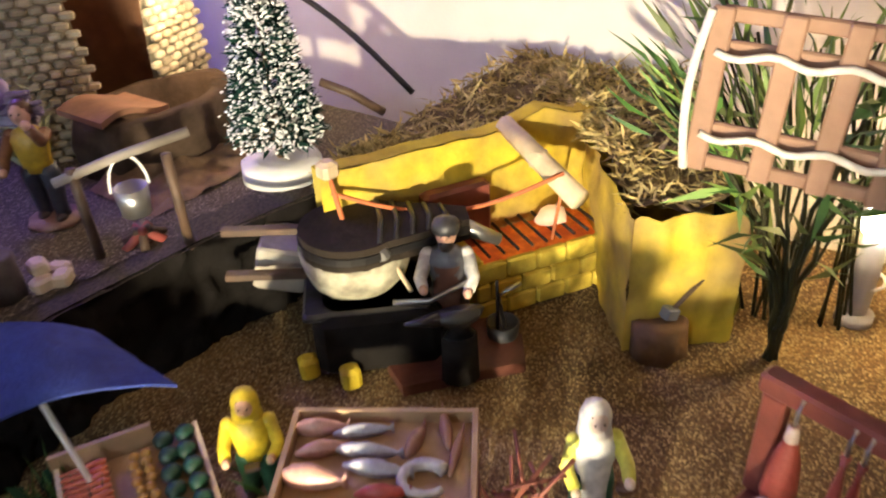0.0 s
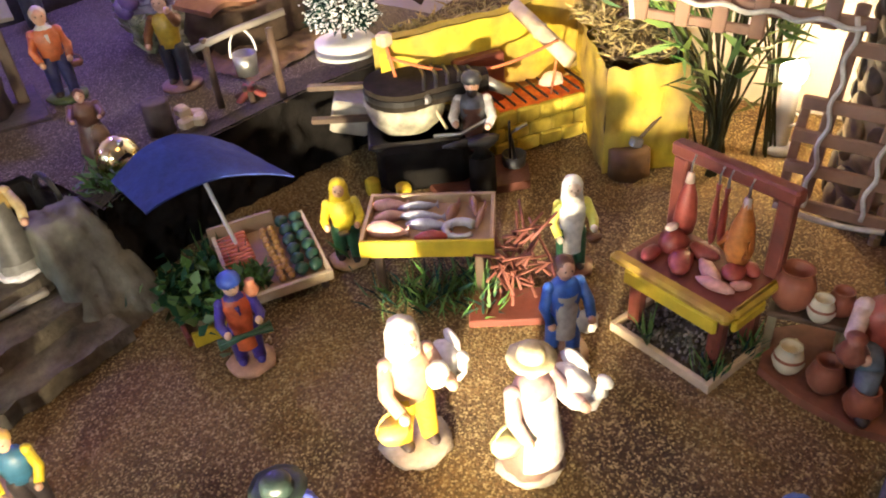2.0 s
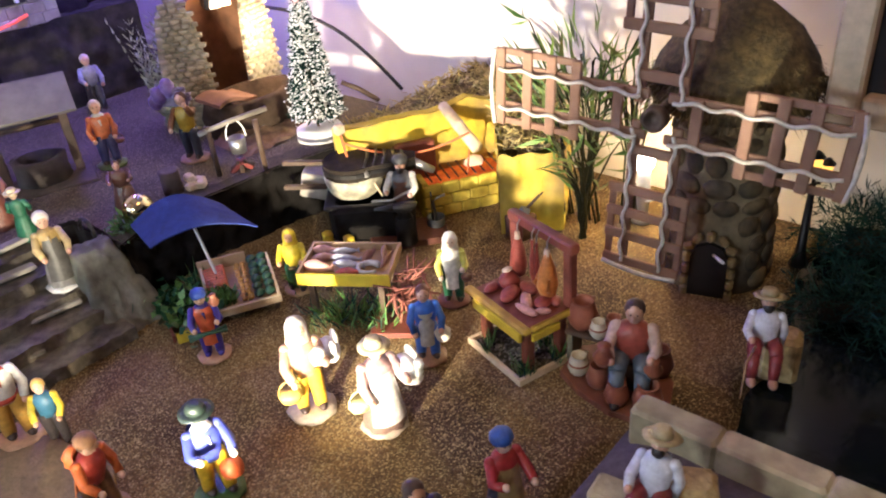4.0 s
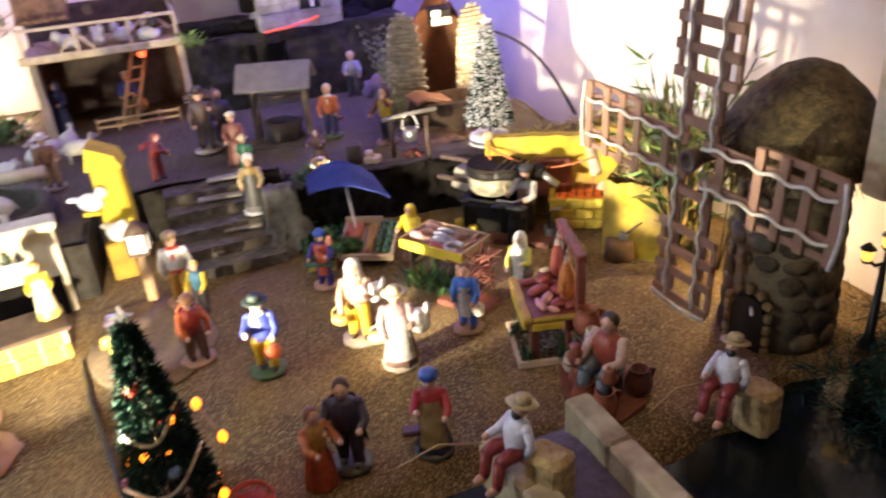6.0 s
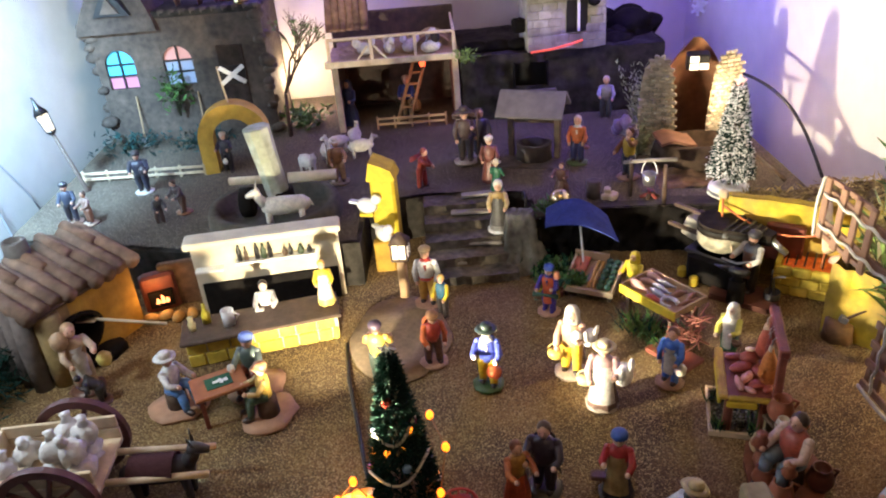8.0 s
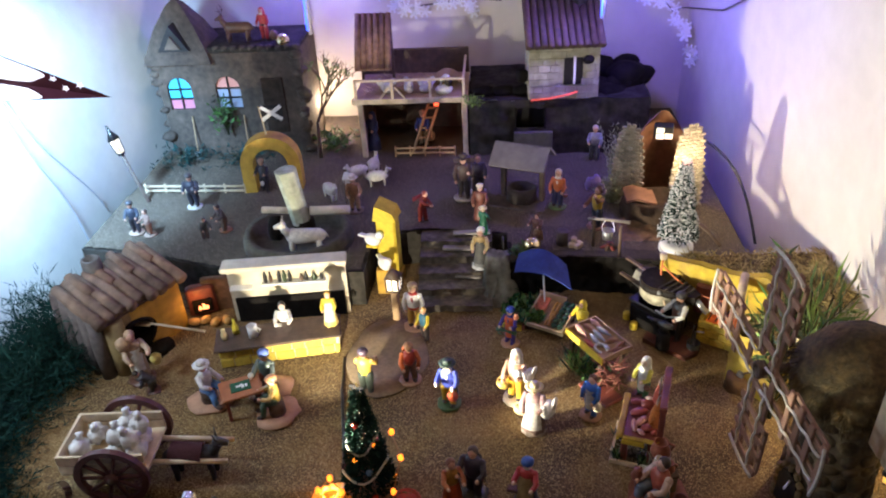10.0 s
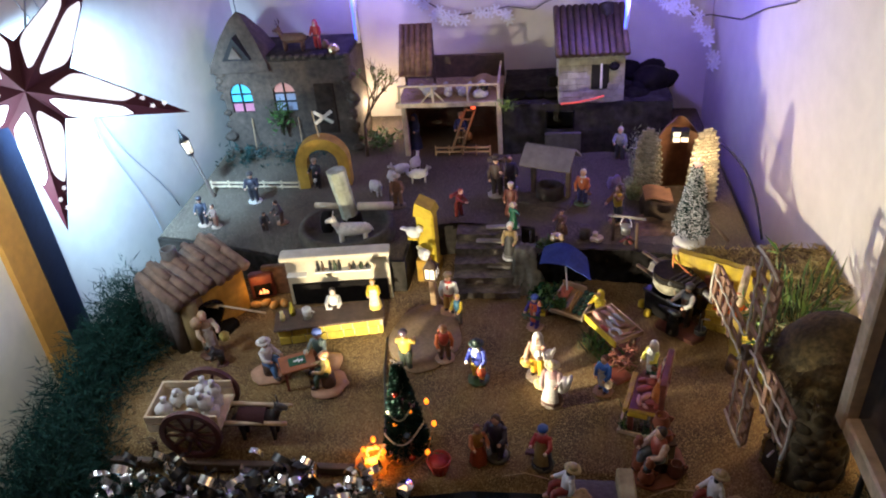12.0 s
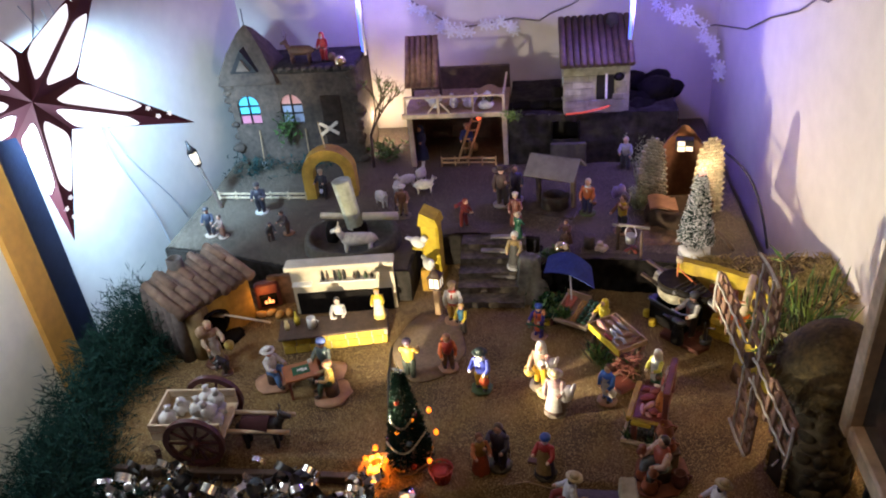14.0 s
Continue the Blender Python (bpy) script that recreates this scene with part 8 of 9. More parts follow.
def vegetable_stall():
    rnd = random.Random(17)
    m = pose(0.168, 0.268, 0, 0, 0, -28)
    T = thing("vegetable_stall", m, "vegetable stall of yellow wooden trays under a blue parasol", "market stall")
    Shape().box((0, 0, 0.020), (0.066, 0.062, 0.003), WOOD, 0, (14, 0)).make("tray_floor", T)
    Shape().box((0, -0.032, 0.014), (0.072, 0.003, 0.010), PALE_WOOD, 0, (14, 0)).make("front_board", T)
    for x in (-0.034, 0.034):
        Shape().box((x, 0, 0.023), (0.003, 0.064, 0.009), PALE_WOOD, 0, (14, 0)).make("side_board", T)
    for x in (-0.03, 0.03):
        for y, h in ((-0.026, 0.012), (0.026, 0.026)):
            Shape().box((x, y, h / 2), (0.005, 0.005, h), DARK_WOOD).make("leg", T)
    Shape().box((-0.012, 0.034, 0.030), (0.05, 0.003, 0.02), WOOD).make("back_board", T)
    zf = lambda y: 0.0225 + math.tan(radians(14)) * y
    for k in range(16):
        x, y = -0.022 + rnd.uniform(-0.008, 0.008), -0.002 + 0.0018 * k
        Shape().loft([(0, 0, -0.011, 0.0006, 0.0006), (0, 0, 0.008, 0.0020, 0.0020), (0, 0, 0.011, 0.0012, 0.0012)], paint(0.62, 0.16, 0.08), 7, Matrix.Translation((-0.022, y, zf(y) + 0.003 + 0.002 * (k % 2))) @ Matrix.Rotation(radians(90 if k % 2 else -90), 4, "Y")).make("carrot", T)
    for k in range(22):
        i, j = k % 2, k // 2
        y = -0.026 + j * 0.0048
        Shape().ball((0.001 + i * 0.0055 + rnd.uniform(-0.001, 0.001), y, zf(y) + 0.004), 0.0029, paint(0.50, 0.27, 0.06), 1, 1, 0.9, 8, 6).make("onion", T)
    for k in range(12):
        i, j = k % 2, k // 2
        y = -0.024 + j * 0.0098
        Shape().ball((0.017 + i * 0.010 + rnd.uniform(-0.001, 0.001), y, zf(y) + 0.005), 0.0055, paint(0.012, 0.055, 0.035), 1, 1, 0.85, 10, 6, 0.3).make("cabbage", T)
    lf = Shape()
    for k in range(140):
        y = rnd.uniform(-0.028, -0.006)
        one_leaf(lf, (rnd.uniform(-0.032, -0.008), y, zf(y)), rnd, 0.013, LEAF, (rnd.uniform(-1, 1), rnd.uniform(-1, 1), 0.8), 0.35)
    lf.make("salad_bed", T)
    # second tray with leafy greens, at the foot of the steps
    m2 = pose(0.112, 0.282, 0, 0, 0, -22)
    C = thing("greens_crate", m2, "yellow wooden crate full of dark leafy greens", "crate")
    Shape().box((0, 0, 0.010), (0.04, 0.058, 0.003), WOOD, 0, (12, 0)).make("crate_floor", C)
    Shape().box((0, -0.030, 0.008), (0.034, 0.003, 0.012), YELLOW).make("front_board", C)
    for x in (-0.0195, 0.0195):
        Shape().box((x, 0, 0.014), (0.003, 0.06, 0.010), RED_WOOD, 0, (12, 0)).make("side_board", C)
    g = Shape()
    for k in range(420):
        c = (rnd.gauss(0, 0.011), rnd.gauss(0, 0.018), 0.018 + abs(rnd.gauss(0, 0.006)))
        one_leaf(g, c, rnd, 0.012, LEAF if k % 2 else surface("dark_leaf", (0.015, 0.06, 0.028), 0.6, 0, 0.3, islands=0.4), None, 0.7)
    g.make("foliage", C)
    # parasol: bent felt sheet on a thin pole
    U = thing("parasol", None, "bright blue felt parasol on a thin pale pole", "parasol")
    A, B, Cc, D = Vector((0.106, 0.305, 0.085)), Vector((0.200, 0.262, 0.077)), Vector((0.196, 0.318, 0.090)), Vector((0.114, 0.352, 0.092))

    def felt(u, v):
        p = (A * (1 - u) + B * u) * (1 - v) + (D * (1 - u) + Cc * u) * v
        return (p.x, p.y, p.z + 0.018 * math.sin(math.pi * u) * (0.75 + 0.4 * v) + noise.noise((u * 4, v * 4, 3)) * 0.002)

    Shape().sheet(felt, 22, 14, BLUE_CLOTH, True, 0.0015).make("canopy", U)
    Shape().tube([(0.160, 0.285, 0.0), (0.155, 0.308, 0.094)], 0.0016, WHITE, 7).make("pole", U)
    for x, y, n, h in ((0.140, 0.292, 80, 0.04), (0.128, 0.312, 60, 0.035), (0.152, 0.306, 60, 0.04)):
        gs = Shape()
        for k in range(n):
            one_leaf(gs, (rnd.gauss(0, 0.008), rnd.gauss(0, 0.008), 0), rnd, rnd.uniform(0.5, 1.1) * h, LEAF if k % 3 else FIR, (rnd.uniform(-0.6, 0.6), rnd.uniform(-0.6, 0.6), 1.0), 0.08)
        place(gs.make("leek_bunch", None, "bunch of dark green leeks behind the trays", "vegetables", "leeks of the stall"), pose(x, y, 0.0))
    leaf_cloud("bush", (0.122, 0.372, 0.066), 0.022, 0.014, 150, 0.011, LEAF, 61, "green plastic bush on the stair flank", stem=STEM)
    Shape().tube([(0.088 + 0.0, 0.395 + 0.015 * math.cos(t), 0.082 + 0.016 * math.sin(t)) for t in [math.pi * i / 9 for i in range(10)]], 0.0022, BLACK, 6).make("wicker_hoop", None, "dark bent hoop on the terrace edge", "hoop")


vegetable_stall()

# ---- terrace, back ----
def stable():
    m = pose(-0.108, 0.80, TOP)
    T = thing("stable", m, "open wooden stable with a hay loft, railing and tiled lean-to", "stable")
    # front posts pale; rear posts darker, putting the shade under the loft into colour
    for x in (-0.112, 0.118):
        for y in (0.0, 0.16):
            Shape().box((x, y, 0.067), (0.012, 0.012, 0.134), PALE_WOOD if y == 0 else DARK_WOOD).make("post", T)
    Shape().box((0.0, 0.08, 0.137), (0.252, 0.180, 0.009), WOOD).make("loft_floor", T)
    Shape().box((0.0, -0.010, 0.140), (0.256, 0.008, 0.012), PALE_WOOD).make("front_beam", T)
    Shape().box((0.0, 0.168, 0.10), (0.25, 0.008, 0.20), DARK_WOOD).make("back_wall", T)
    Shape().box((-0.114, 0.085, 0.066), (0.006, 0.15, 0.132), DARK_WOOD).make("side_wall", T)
    Shape().box((0.114, 0.085, 0.066), (0.006, 0.15, 0.132), RED_WOOD).make("side_wall", T)
    for x in (-0.118, -0.038, 0.045, 0.118):
        Shape().box((x, -0.008, 0.165), (0.006, 0.006, 0.040), PALE_WOOD).make("rail_post", T)
    for x, a in ((-0.055, 40), (-0.022, -40)):
        Shape().box((x, -0.008, 0.158), (0.004, 0.004, 0.032), PALE_WOOD, 0, (0, a)).make("brace", T)
    Shape().box((0.0, -0.008, 0.186), (0.24, 0.005, 0.005), PALE_WOOD).make("rail", T)
    Shape().box((0.118, 0.07, 0.186), (0.005, 0.15, 0.005), PALE_WOOD).make("rail", T)
    # ladder inside
    for dx in (-0.012, 0.012):
        Shape().tube([(0.006 + dx, 0.02, 0.0), (0.056 + dx, 0.08, 0.132)], 0.0036, WOOD, 6).make("ladder_side", T)
    for k in range(6):
        f = (k + 0.6) / 6.5
        Shape().tube([(-0.006 + 0.05 * f, 0.02 + 0.06 * f, 0.132 * f), (0.018 + 0.05 * f, 0.02 + 0.06 * f, 0.132 * f)], 0.0028, WOOD, 5).make("rung", T)
    Rf = thing("tiled_lean_to", m, "steep roof of round terracotta tiles above the loft", "roof")
    Shape().box((-0.085, 0.095, 0.236), (0.082, 0.006, 0.11), DARK_WOOD, 0, (-32, 0)).make("roof_board", Rf)
    for k in range(6):
        x = -0.118 + k * 0.0135
        Shape().tube([(x, 0.050, 0.190), (x, 0.118, 0.296)], 0.0078, TILE, 8, 0.0068).make("tile", Rf)
    for x in (-0.12, -0.048):
        Shape().box((x, 0.12, 0.20), (0.006, 0.006, 0.125), DARK_WOOD).make("roof_post", Rf)
    place(Shape().loft([(0, 0, 0, 0.005, 0.005), (0, 0, 0.008, 0.006, 0.006)], REDGLOW, 10).make("red_lantern", None, "small glowing red lantern under the loft beam", "lantern"), m @ Matrix.Translation((0.055, 0.015, 0.118)))
    fence(-0.150, 0.795, -0.015, 0.792, TOP + 0.003, 5, 0.028, WOOD, "low wooden railing before the stable")
    hay = Shape()
    rnd = random.Random(6)
    for k in range(420):
        one_leaf(hay, (rnd.uniform(-0.10, 0.10), rnd.uniform(0.02, 0.14), 0.142 + rnd.uniform(0, 0.006)), rnd, 0.02, MOSS, (rnd.uniform(-1, 1), rnd.uniform(-1, 1), 0.2), 0.06)
    place(hay.make("loose_hay", None, "loose hay on the stable loft", "hay", kind="stuff"), m)
    for x, a in ((-0.005, 20), (0.034, -40), (-0.052, 60)):
        b = Shape().ball((0, 0, 0.014), 0.014, paint(0.62, 0.58, 0.52), 0.8, 1.3, 0.9, 10, 7, 0.15).ball((0, -0.017, 0.030), 0.007, paint(0.62, 0.58, 0.52), 0.9, 1.1, 1.2, 8, 6).box((0, 0.018, 0.022), (0.010, 0.02, 0.016), paint(0.62, 0.58, 0.52), 0, (30, 0), 0.3)
        place(b.make("hen", None, "pale clay hen on the hay loft", "hen", "hens on the loft"), m @ pose(x, 0.03, 0.142, 0, 0, a))
    gw = paint(0.74, 0.72, 0.68)
    gb = paint(0.02, 0.018, 0.018)
    gs = Shape().ball((0, 0, 0.013), 0.013, gw, 1.5, 0.9, 0.9, 12, 8, 0.2).tube([(-0.010, 0, 0.016), (-0.004, 0.004, 0.034), (0.006, 0.002, 0.046)], 0.0075, gw, 9, 0.003).ball((0.010, -0.002, 0.030), 0.010, gb, 0.9, 0.8, 1.1, 10, 7, 0.15).ball((0.008, -0.003, 0.042), 0.0055, gw, 1, 1, 1, 8, 6)
    place(gs.make("figurine", None, "small white and black figurine sitting on the loft edge", "figurine"), m @ pose(0.074, 0.014, 0.1415, 0, 0, 10))
    place(Shape().sheet(lambda u, v: (0.03 + 0.07 * u, 0.02 + 0.05 * v, 0.02 * math.sin(u * 3)), 8, 6, WOOD, True, 0.003).make("plank_heap", None, "pale planks leaning on the loft", "planks"), m @ Matrix.Translation((0.01, 0.04, 0.150)))


stable()


def tower_house():
    T = thing("dark_house", pose(0.215, 0.80, TOP), "large dark rock house block with a deep window and plaster door", "house")
    s = Shape()
    front = lambda u, v: (-0.195 + 0.39 * u, -0.005 + noise.noise((u * 14, v * 6, 1)) * 0.006, 0.132 * v + noise.noise((u * 9, 2, 2)) * 0.006 * v)
    for u0, u1, v0, v1 in ((0, 0.26, 0, 1), (0.42, 1, 0, 1), (0.26, 0.42, 0, 0.52), (0.26, 0.42, 0.86, 1)):
        s.sheet(lambda u, v: front(u0 + (u1 - u0) * u, v0 + (v1 - v0) * v), 24, 14, ROCK)
    s.sheet(lambda u, v: (-0.195 + noise.noise((u * 9, v * 5, 7)) * 0.005, -0.005 + 0.24 * (1 - u), 0.132 * v), 20, 10, ROCK)
    s.sheet(lambda u, v: (0.195 + noise.noise((u * 9, v * 5, 9)) * 0.005, -0.005 + 0.24 * u, 0.132 * v), 20, 10, ROCK)
    s.sheet(lambda u, v: (-0.195 + 0.39 * u, -0.003 + 0.238 * v, 0.131 + noise.noise((u * 9, 2, 2)) * 0.006 * (1 - v) + noise.noise((u * 12, v * 8, 4)) * 0.005), 40, 24, ROCK)
    s.box((-0.062, 0.03, 0.09), (0.07, 0.004, 0.06), BLACK)
    s.make("house_wall", T)
    for x in (-0.094, -0.030):
        Shape().box((x, -0.008, 0.091), (0.004, 0.010, 0.048), DULL_BLACK).make("window_post", T)
    Shape().box((-0.055, -0.010, 0.031), (0.085, 0.010, 0.060), surface("grey_plaster", (0.12, 0.105, 0.09), 0.85, 0, 0.25, 70, 0.5), 0, (4, 0), 0.15).make("plaster_door", T, "grey plaster panel")
    rnd = random.Random(33)
    for k in range(16):
        rk = Shape().ball((rnd.uniform(0.10, 0.20), rnd.uniform(0.02, 0.18), 0.12 + rnd.uniform(0, 0.035)), rnd.uniform(0.022, 0.04), DULL_BLACK, 1.2, 1.1, 0.8, 10, 7, 0.5)
        rk.make("rock", T, "black rock heaped on the roof")
    t2 = thing("tower", pose(0.222, 0.855, TOP + 0.128, 0, 0, 2), "cream stone tower with a dark tiled roof", "tower")
    TS = surface("tower_stone", (0.42, 0.40, 0.30), 0.85, 0, 0.3, 60, 0.6, 130, (0.32, 0.30, 0.21), 24, islands=0.22)
    Shape().box((0, 0, 0.062), (0.150, 0.100, 0.126), TS, 0, (0, 0), 0.04).make("tower_core", t2)
    for row in range(8):
        x = -0.075 - (0.012 if row % 2 else 0)
        while x < 0.074:
            w = rnd.uniform(0.018, 0.030)
            a, b = max(-0.075, x), min(0.075, x + w)
            if b - a > 0.004 and not (-0.005 < (a + b) / 2 < 0.045 and 1 < row < 6):
                Shape().box(((a + b) / 2, -0.0515, 0.009 + row * 0.0152), (b - a - 0.0005, 0.006, 0.0148), TS, 0, (rnd.uniform(-1.5, 1.5), 0), 0.14).make("stone", t2)
            x += w
    Shape().box((0.020, -0.0505, 0.066), (0.040, 0.006, 0.064), BLACK).make("doorway", t2)
    Shape().box((0.022, -0.056, 0.066), (0.005, 0.005, 0.060), WHITE).make("white_shutter", t2)
    Shape().ball((0.05, -0.062, 0.090), 0.012, DULL_BLACK, 1, 0.8, 0.8, 9, 6, 0.2).make("wall_pot", t2)
    Shape().tube([(-0.07, -0.060, 0.004), (-0.03, -0.064, 0.008), (0.01, -0.060, 0.014), (0.03, -0.055, 0.018)], 0.002, glow("red_strip", (1.0, 0.12, 0.06), 0.6), 6).make("red_cord", t2)
    Shape().box((0, -0.004, 0.152), (0.165, 0.145, 0.006), DARK_WOOD, 0, (27, 0)).make("roof_board", t2)
    for k in range(11):
        x = -0.075 + k * 0.015
        Shape().tube([(x, -0.075, 0.124), (x, 0.062, 0.194)], 0.0082, DARK_TILE, 8, 0.0075).make("tile", t2)
    Shape().loft([(0.04, 0.035, 0.17, 0.015, 0.013), (0.04, 0.035, 0.206, 0.014, 0.012), (0.04, 0.035, 0.207, 0.010, 0.008)], ROCK, 10).make("chimney", t2)
    Shape().box((-0.088, -0.03, 0.05), (0.022, 0.02, 0.026), DULL_BLACK, 20).make("wall_lantern", t2)
    leaf_cloud("bush", (0.03, 0.775, TOP + 0.125), 0.02, 0.014, 120, 0.012, LIME, 71, "lit lime-green bush on the dark house", stem=STEM)
    for k in range(3):
        place(Shape().ball((0, 0, 0.01), 0.018, DULL_BLACK, 1.6, 1, 0.7, 10, 6, 0.4).make("rock", None, "black rock on the flat house roof", "rock", "rocks on the house"), pose(0.05 + 0.045 * k, 0.84, TOP + 0.128))


tower_house()


def roofed_well():
    T = thing("roofed_well", pose(0.128, 0.578, TOP + 0.003, 0, 0, -20), "stone well under a grey plank roof on two posts", "well")
    s = Shape().loft([(0, 0, 0, 0.032, 0.030), (0, 0, 0.02, 0.030, 0.028), (0, 0, 0.032, 0.031, 0.029), (0, 0, 0.033, 0.023, 0.021), (0, 0, 0.012, 0.021, 0.020), (0, 0, 0.012, 0.002, 0.002)], surface("well_stone", (0.09, 0.07, 0.06), 0.85, 0, 0.4, 60, 0.9, 110), 22, None, True, 0.12)
    s.make("well_ring", T)
    for x in (-0.040, 0.040):
        Shape().box((x, 0.006, 0.048), (0.010, 0.012, 0.096), DARK_WOOD).make("post", T)
    Shape().box((0, -0.018, 0.104), (0.112, 0.052, 0.005), surface("grey_plank", (0.17, 0.15, 0.135), 0.7, 0, 0.25, 60, 0.4), 0, (38, 0)).make("roof_plank", T)
    Shape().box((0, 0.026, 0.104), (0.112, 0.052, 0.005), surface("grey_plank", (0.3, 0.27, 0.25)), 0, (-38, 0)).make("roof_plank", T)
    Shape().tube([(-0.036, 0.006, 0.068), (0.036, 0.006, 0.068)], 0.003, DARK_WOOD, 8).make("windlass", T)
    Shape().box((0, 0, 0.002), (0.11, 0.09, 0.006), surface("well_paving", (0.10, 0.075, 0.06), 0.85, 0, 0.4, 90, 0.6), 0, (0, 0), 0.3).make("paving", T)


roofed_well()


def grotto():
    T = thing("grotto", pose(0.386, 0.550, TOP) @ Matrix.Scale(1.16, 4), "arched grotto niche of pale brick with a cork back and lantern", "grotto")
    # curved back of cork, two pale brick wings
    Shape().sheet(lambda u, v: (0.050 * math.cos(math.pi * u) * (1 - 0.86 * v ** 4), 0.010 + 0.045 * math.sin(math.pi * u) * (1 - 0.80 * v ** 3) - 0.012 * v ** 2, 0.170 * v), 24, 18, surface("rust_cork", (0.26, 0.12, 0.06), 0.85, 0, 0.35, 50, 0.6), True, 0.0).make("cork_back", T)
    rnd = random.Random(44)
    brick_meshes = []
    for k in range(6):
        brick_meshes.append(Shape().box((0, 0, 0), (0.0096, 0.0042, 0.0054), BRICK, 0, (0, 0), 0.30).mesh("brick"))
    for side, x0, y0, x1, y1, hh in ((0, -0.076, 0.016, -0.022, -0.014, 0.150), (1, 0.014, -0.016, 0.078, 0.000, 0.152)):
        ang = math.degrees(math.atan2(y1 - y0, x1 - x0))
        L = math.hypot(x1 - x0, y1 - y0)
        rows = 26
        wide = lambda h: min(1.0, 1.0 - 0.40 * h * h, 1.5 * math.sqrt(max(0.0, 1.0 - h)) + 0.12)
        core = Shape().sheet(lambda u, v: (x0 + (x1 - x0) * (0.5 + (u - 0.5) * wide(v) * 0.92), y0 + (y1 - y0) * (0.5 + (u - 0.5) * wide(v) * 0.92) + 0.004, hh * v * 0.98), 6, 12, BRICK, True, 0.0)
        wing = core.make("brick_wing", T)
        for r in range(rows):
            z = 0.004 + r * hh / rows
            w = wide(r / rows) * L
            n = max(1, round(w / 0.0102))
            for i in range(n + (r % 2)):
                f = ((i + 0.5 - 0.5 * (r % 2)) / n - 0.5) * w / L
                if abs(f) * L > w / 2 - 0.003:
                    continue
                ob = new("brick", rnd.choice(brick_meshes))
                ob.parent = wing
                c = 0.5 + f
                ob.matrix_basis = pose(x0 + (x1 - x0) * c, y0 + (y1 - y0) * c, z, rnd.uniform(-4, 4), rnd.uniform(-4, 4), ang + rnd.uniform(-3, 3)) @ Matrix.Diagonal((w / n / 0.0102 * rnd.uniform(0.80, 1.04), 1, rnd.uniform(0.85, 1.04), 1))
    lo = Shape().box((0.0, -0.008, 0.142), (0.030, 0.014, 0.024), BLACK, -12, (18, 0)).make("lantern", T, "square lit lantern")
    for dx in (-0.0068, 0.0068):
        for dz in (-0.0052, 0.0052):
            Shape().box((0.0 + dx, -0.0155, 0.1405 + dz), (0.0115, 0.003, 0.0088), glow("cave_pane", (1.0, 0.88, 0.68), 1.1), -12, (18, 0)).make("pane", lo)
    T2 = thing("cork_basin", pose(0.380, 0.500, TOP + 0.003) @ Matrix.Scale(1.12, 4), "dark cork-bark basin with a black hollow", "basin")
    Shape().loft([(0, 0, 0, 0.058, 0.042), (0, 0, 0.022, 0.060, 0.044), (0, 0, 0.040, 0.056, 0.040), (0, 0, 0.041, 0.044, 0.030), (0, 0, 0.020, 0.040, 0.027), (0, 0, 0.018, 0.003, 0.003)], surface("dark_cork", (0.075, 0.05, 0.035), 0.9, 0, 0.5, 60, 1.0, 100), 28, None, True, 0.14).make("basin_ring", T2)
    Shape().sheet(lambda u, v: (-0.055 + 0.05 * u, -0.020 + 0.05 * v, 0.044 + 0.004 * math.sin(u * 5)), 8, 8, surface("bark_curl", (0.30, 0.15, 0.09), 0.8, 0, 0.3, 60, 0.5), True, 0.004).make("bark_lip", T2)
    Shape().sheet(lambda u, v: (0.30 + 0.12 * u, 0.412 + 0.075 * v + 0.0 * u, TOP + 0.006 + 0.016 * math.sin(math.pi * u) * v + noise.noise((u * 9, v * 8, 2)) * 0.004), 24, 16, CORK).make("cork_bank", None, "brown cork bark bank before the basin", "bank", kind="structure")
    # frosted palms
    for at, n, h, seed in (((0.318, 0.605, TOP), 26, 0.15, 51), ((0.325, 0.575, TOP), 20, 0.11, 52), ((0.302, 0.560, TOP), 18, 0.06, 53)):
        rr = random.Random(seed)
        P = thing("frosted_palm", Matrix.Translation(at), "pale frosted artificial palm fronds by the grotto", "plant")
        s = Shape()
        for k in range(n):
            a = rr.uniform(0, 6.28)
            lean = rr.uniform(0.05, 0.30)
            tip = Vector((math.cos(a) * lean * h, math.sin(a) * lean * h, h * rr.uniform(0.6, 1.0)))
            for i in range(11):
                f = 0.12 + 0.088 * i
                c = tip * f
                for sd in (-1, 1):
                    d = tip.normalized() * 0.7 + Vector((-math.sin(a), math.cos(a), 0)) * sd * 0.7
                    one_leaf(s, c, rr, 0.022 * (1.15 - f * 0.6), PALM, d, 0.16)
        s.make("frond_spray", P)


grotto()


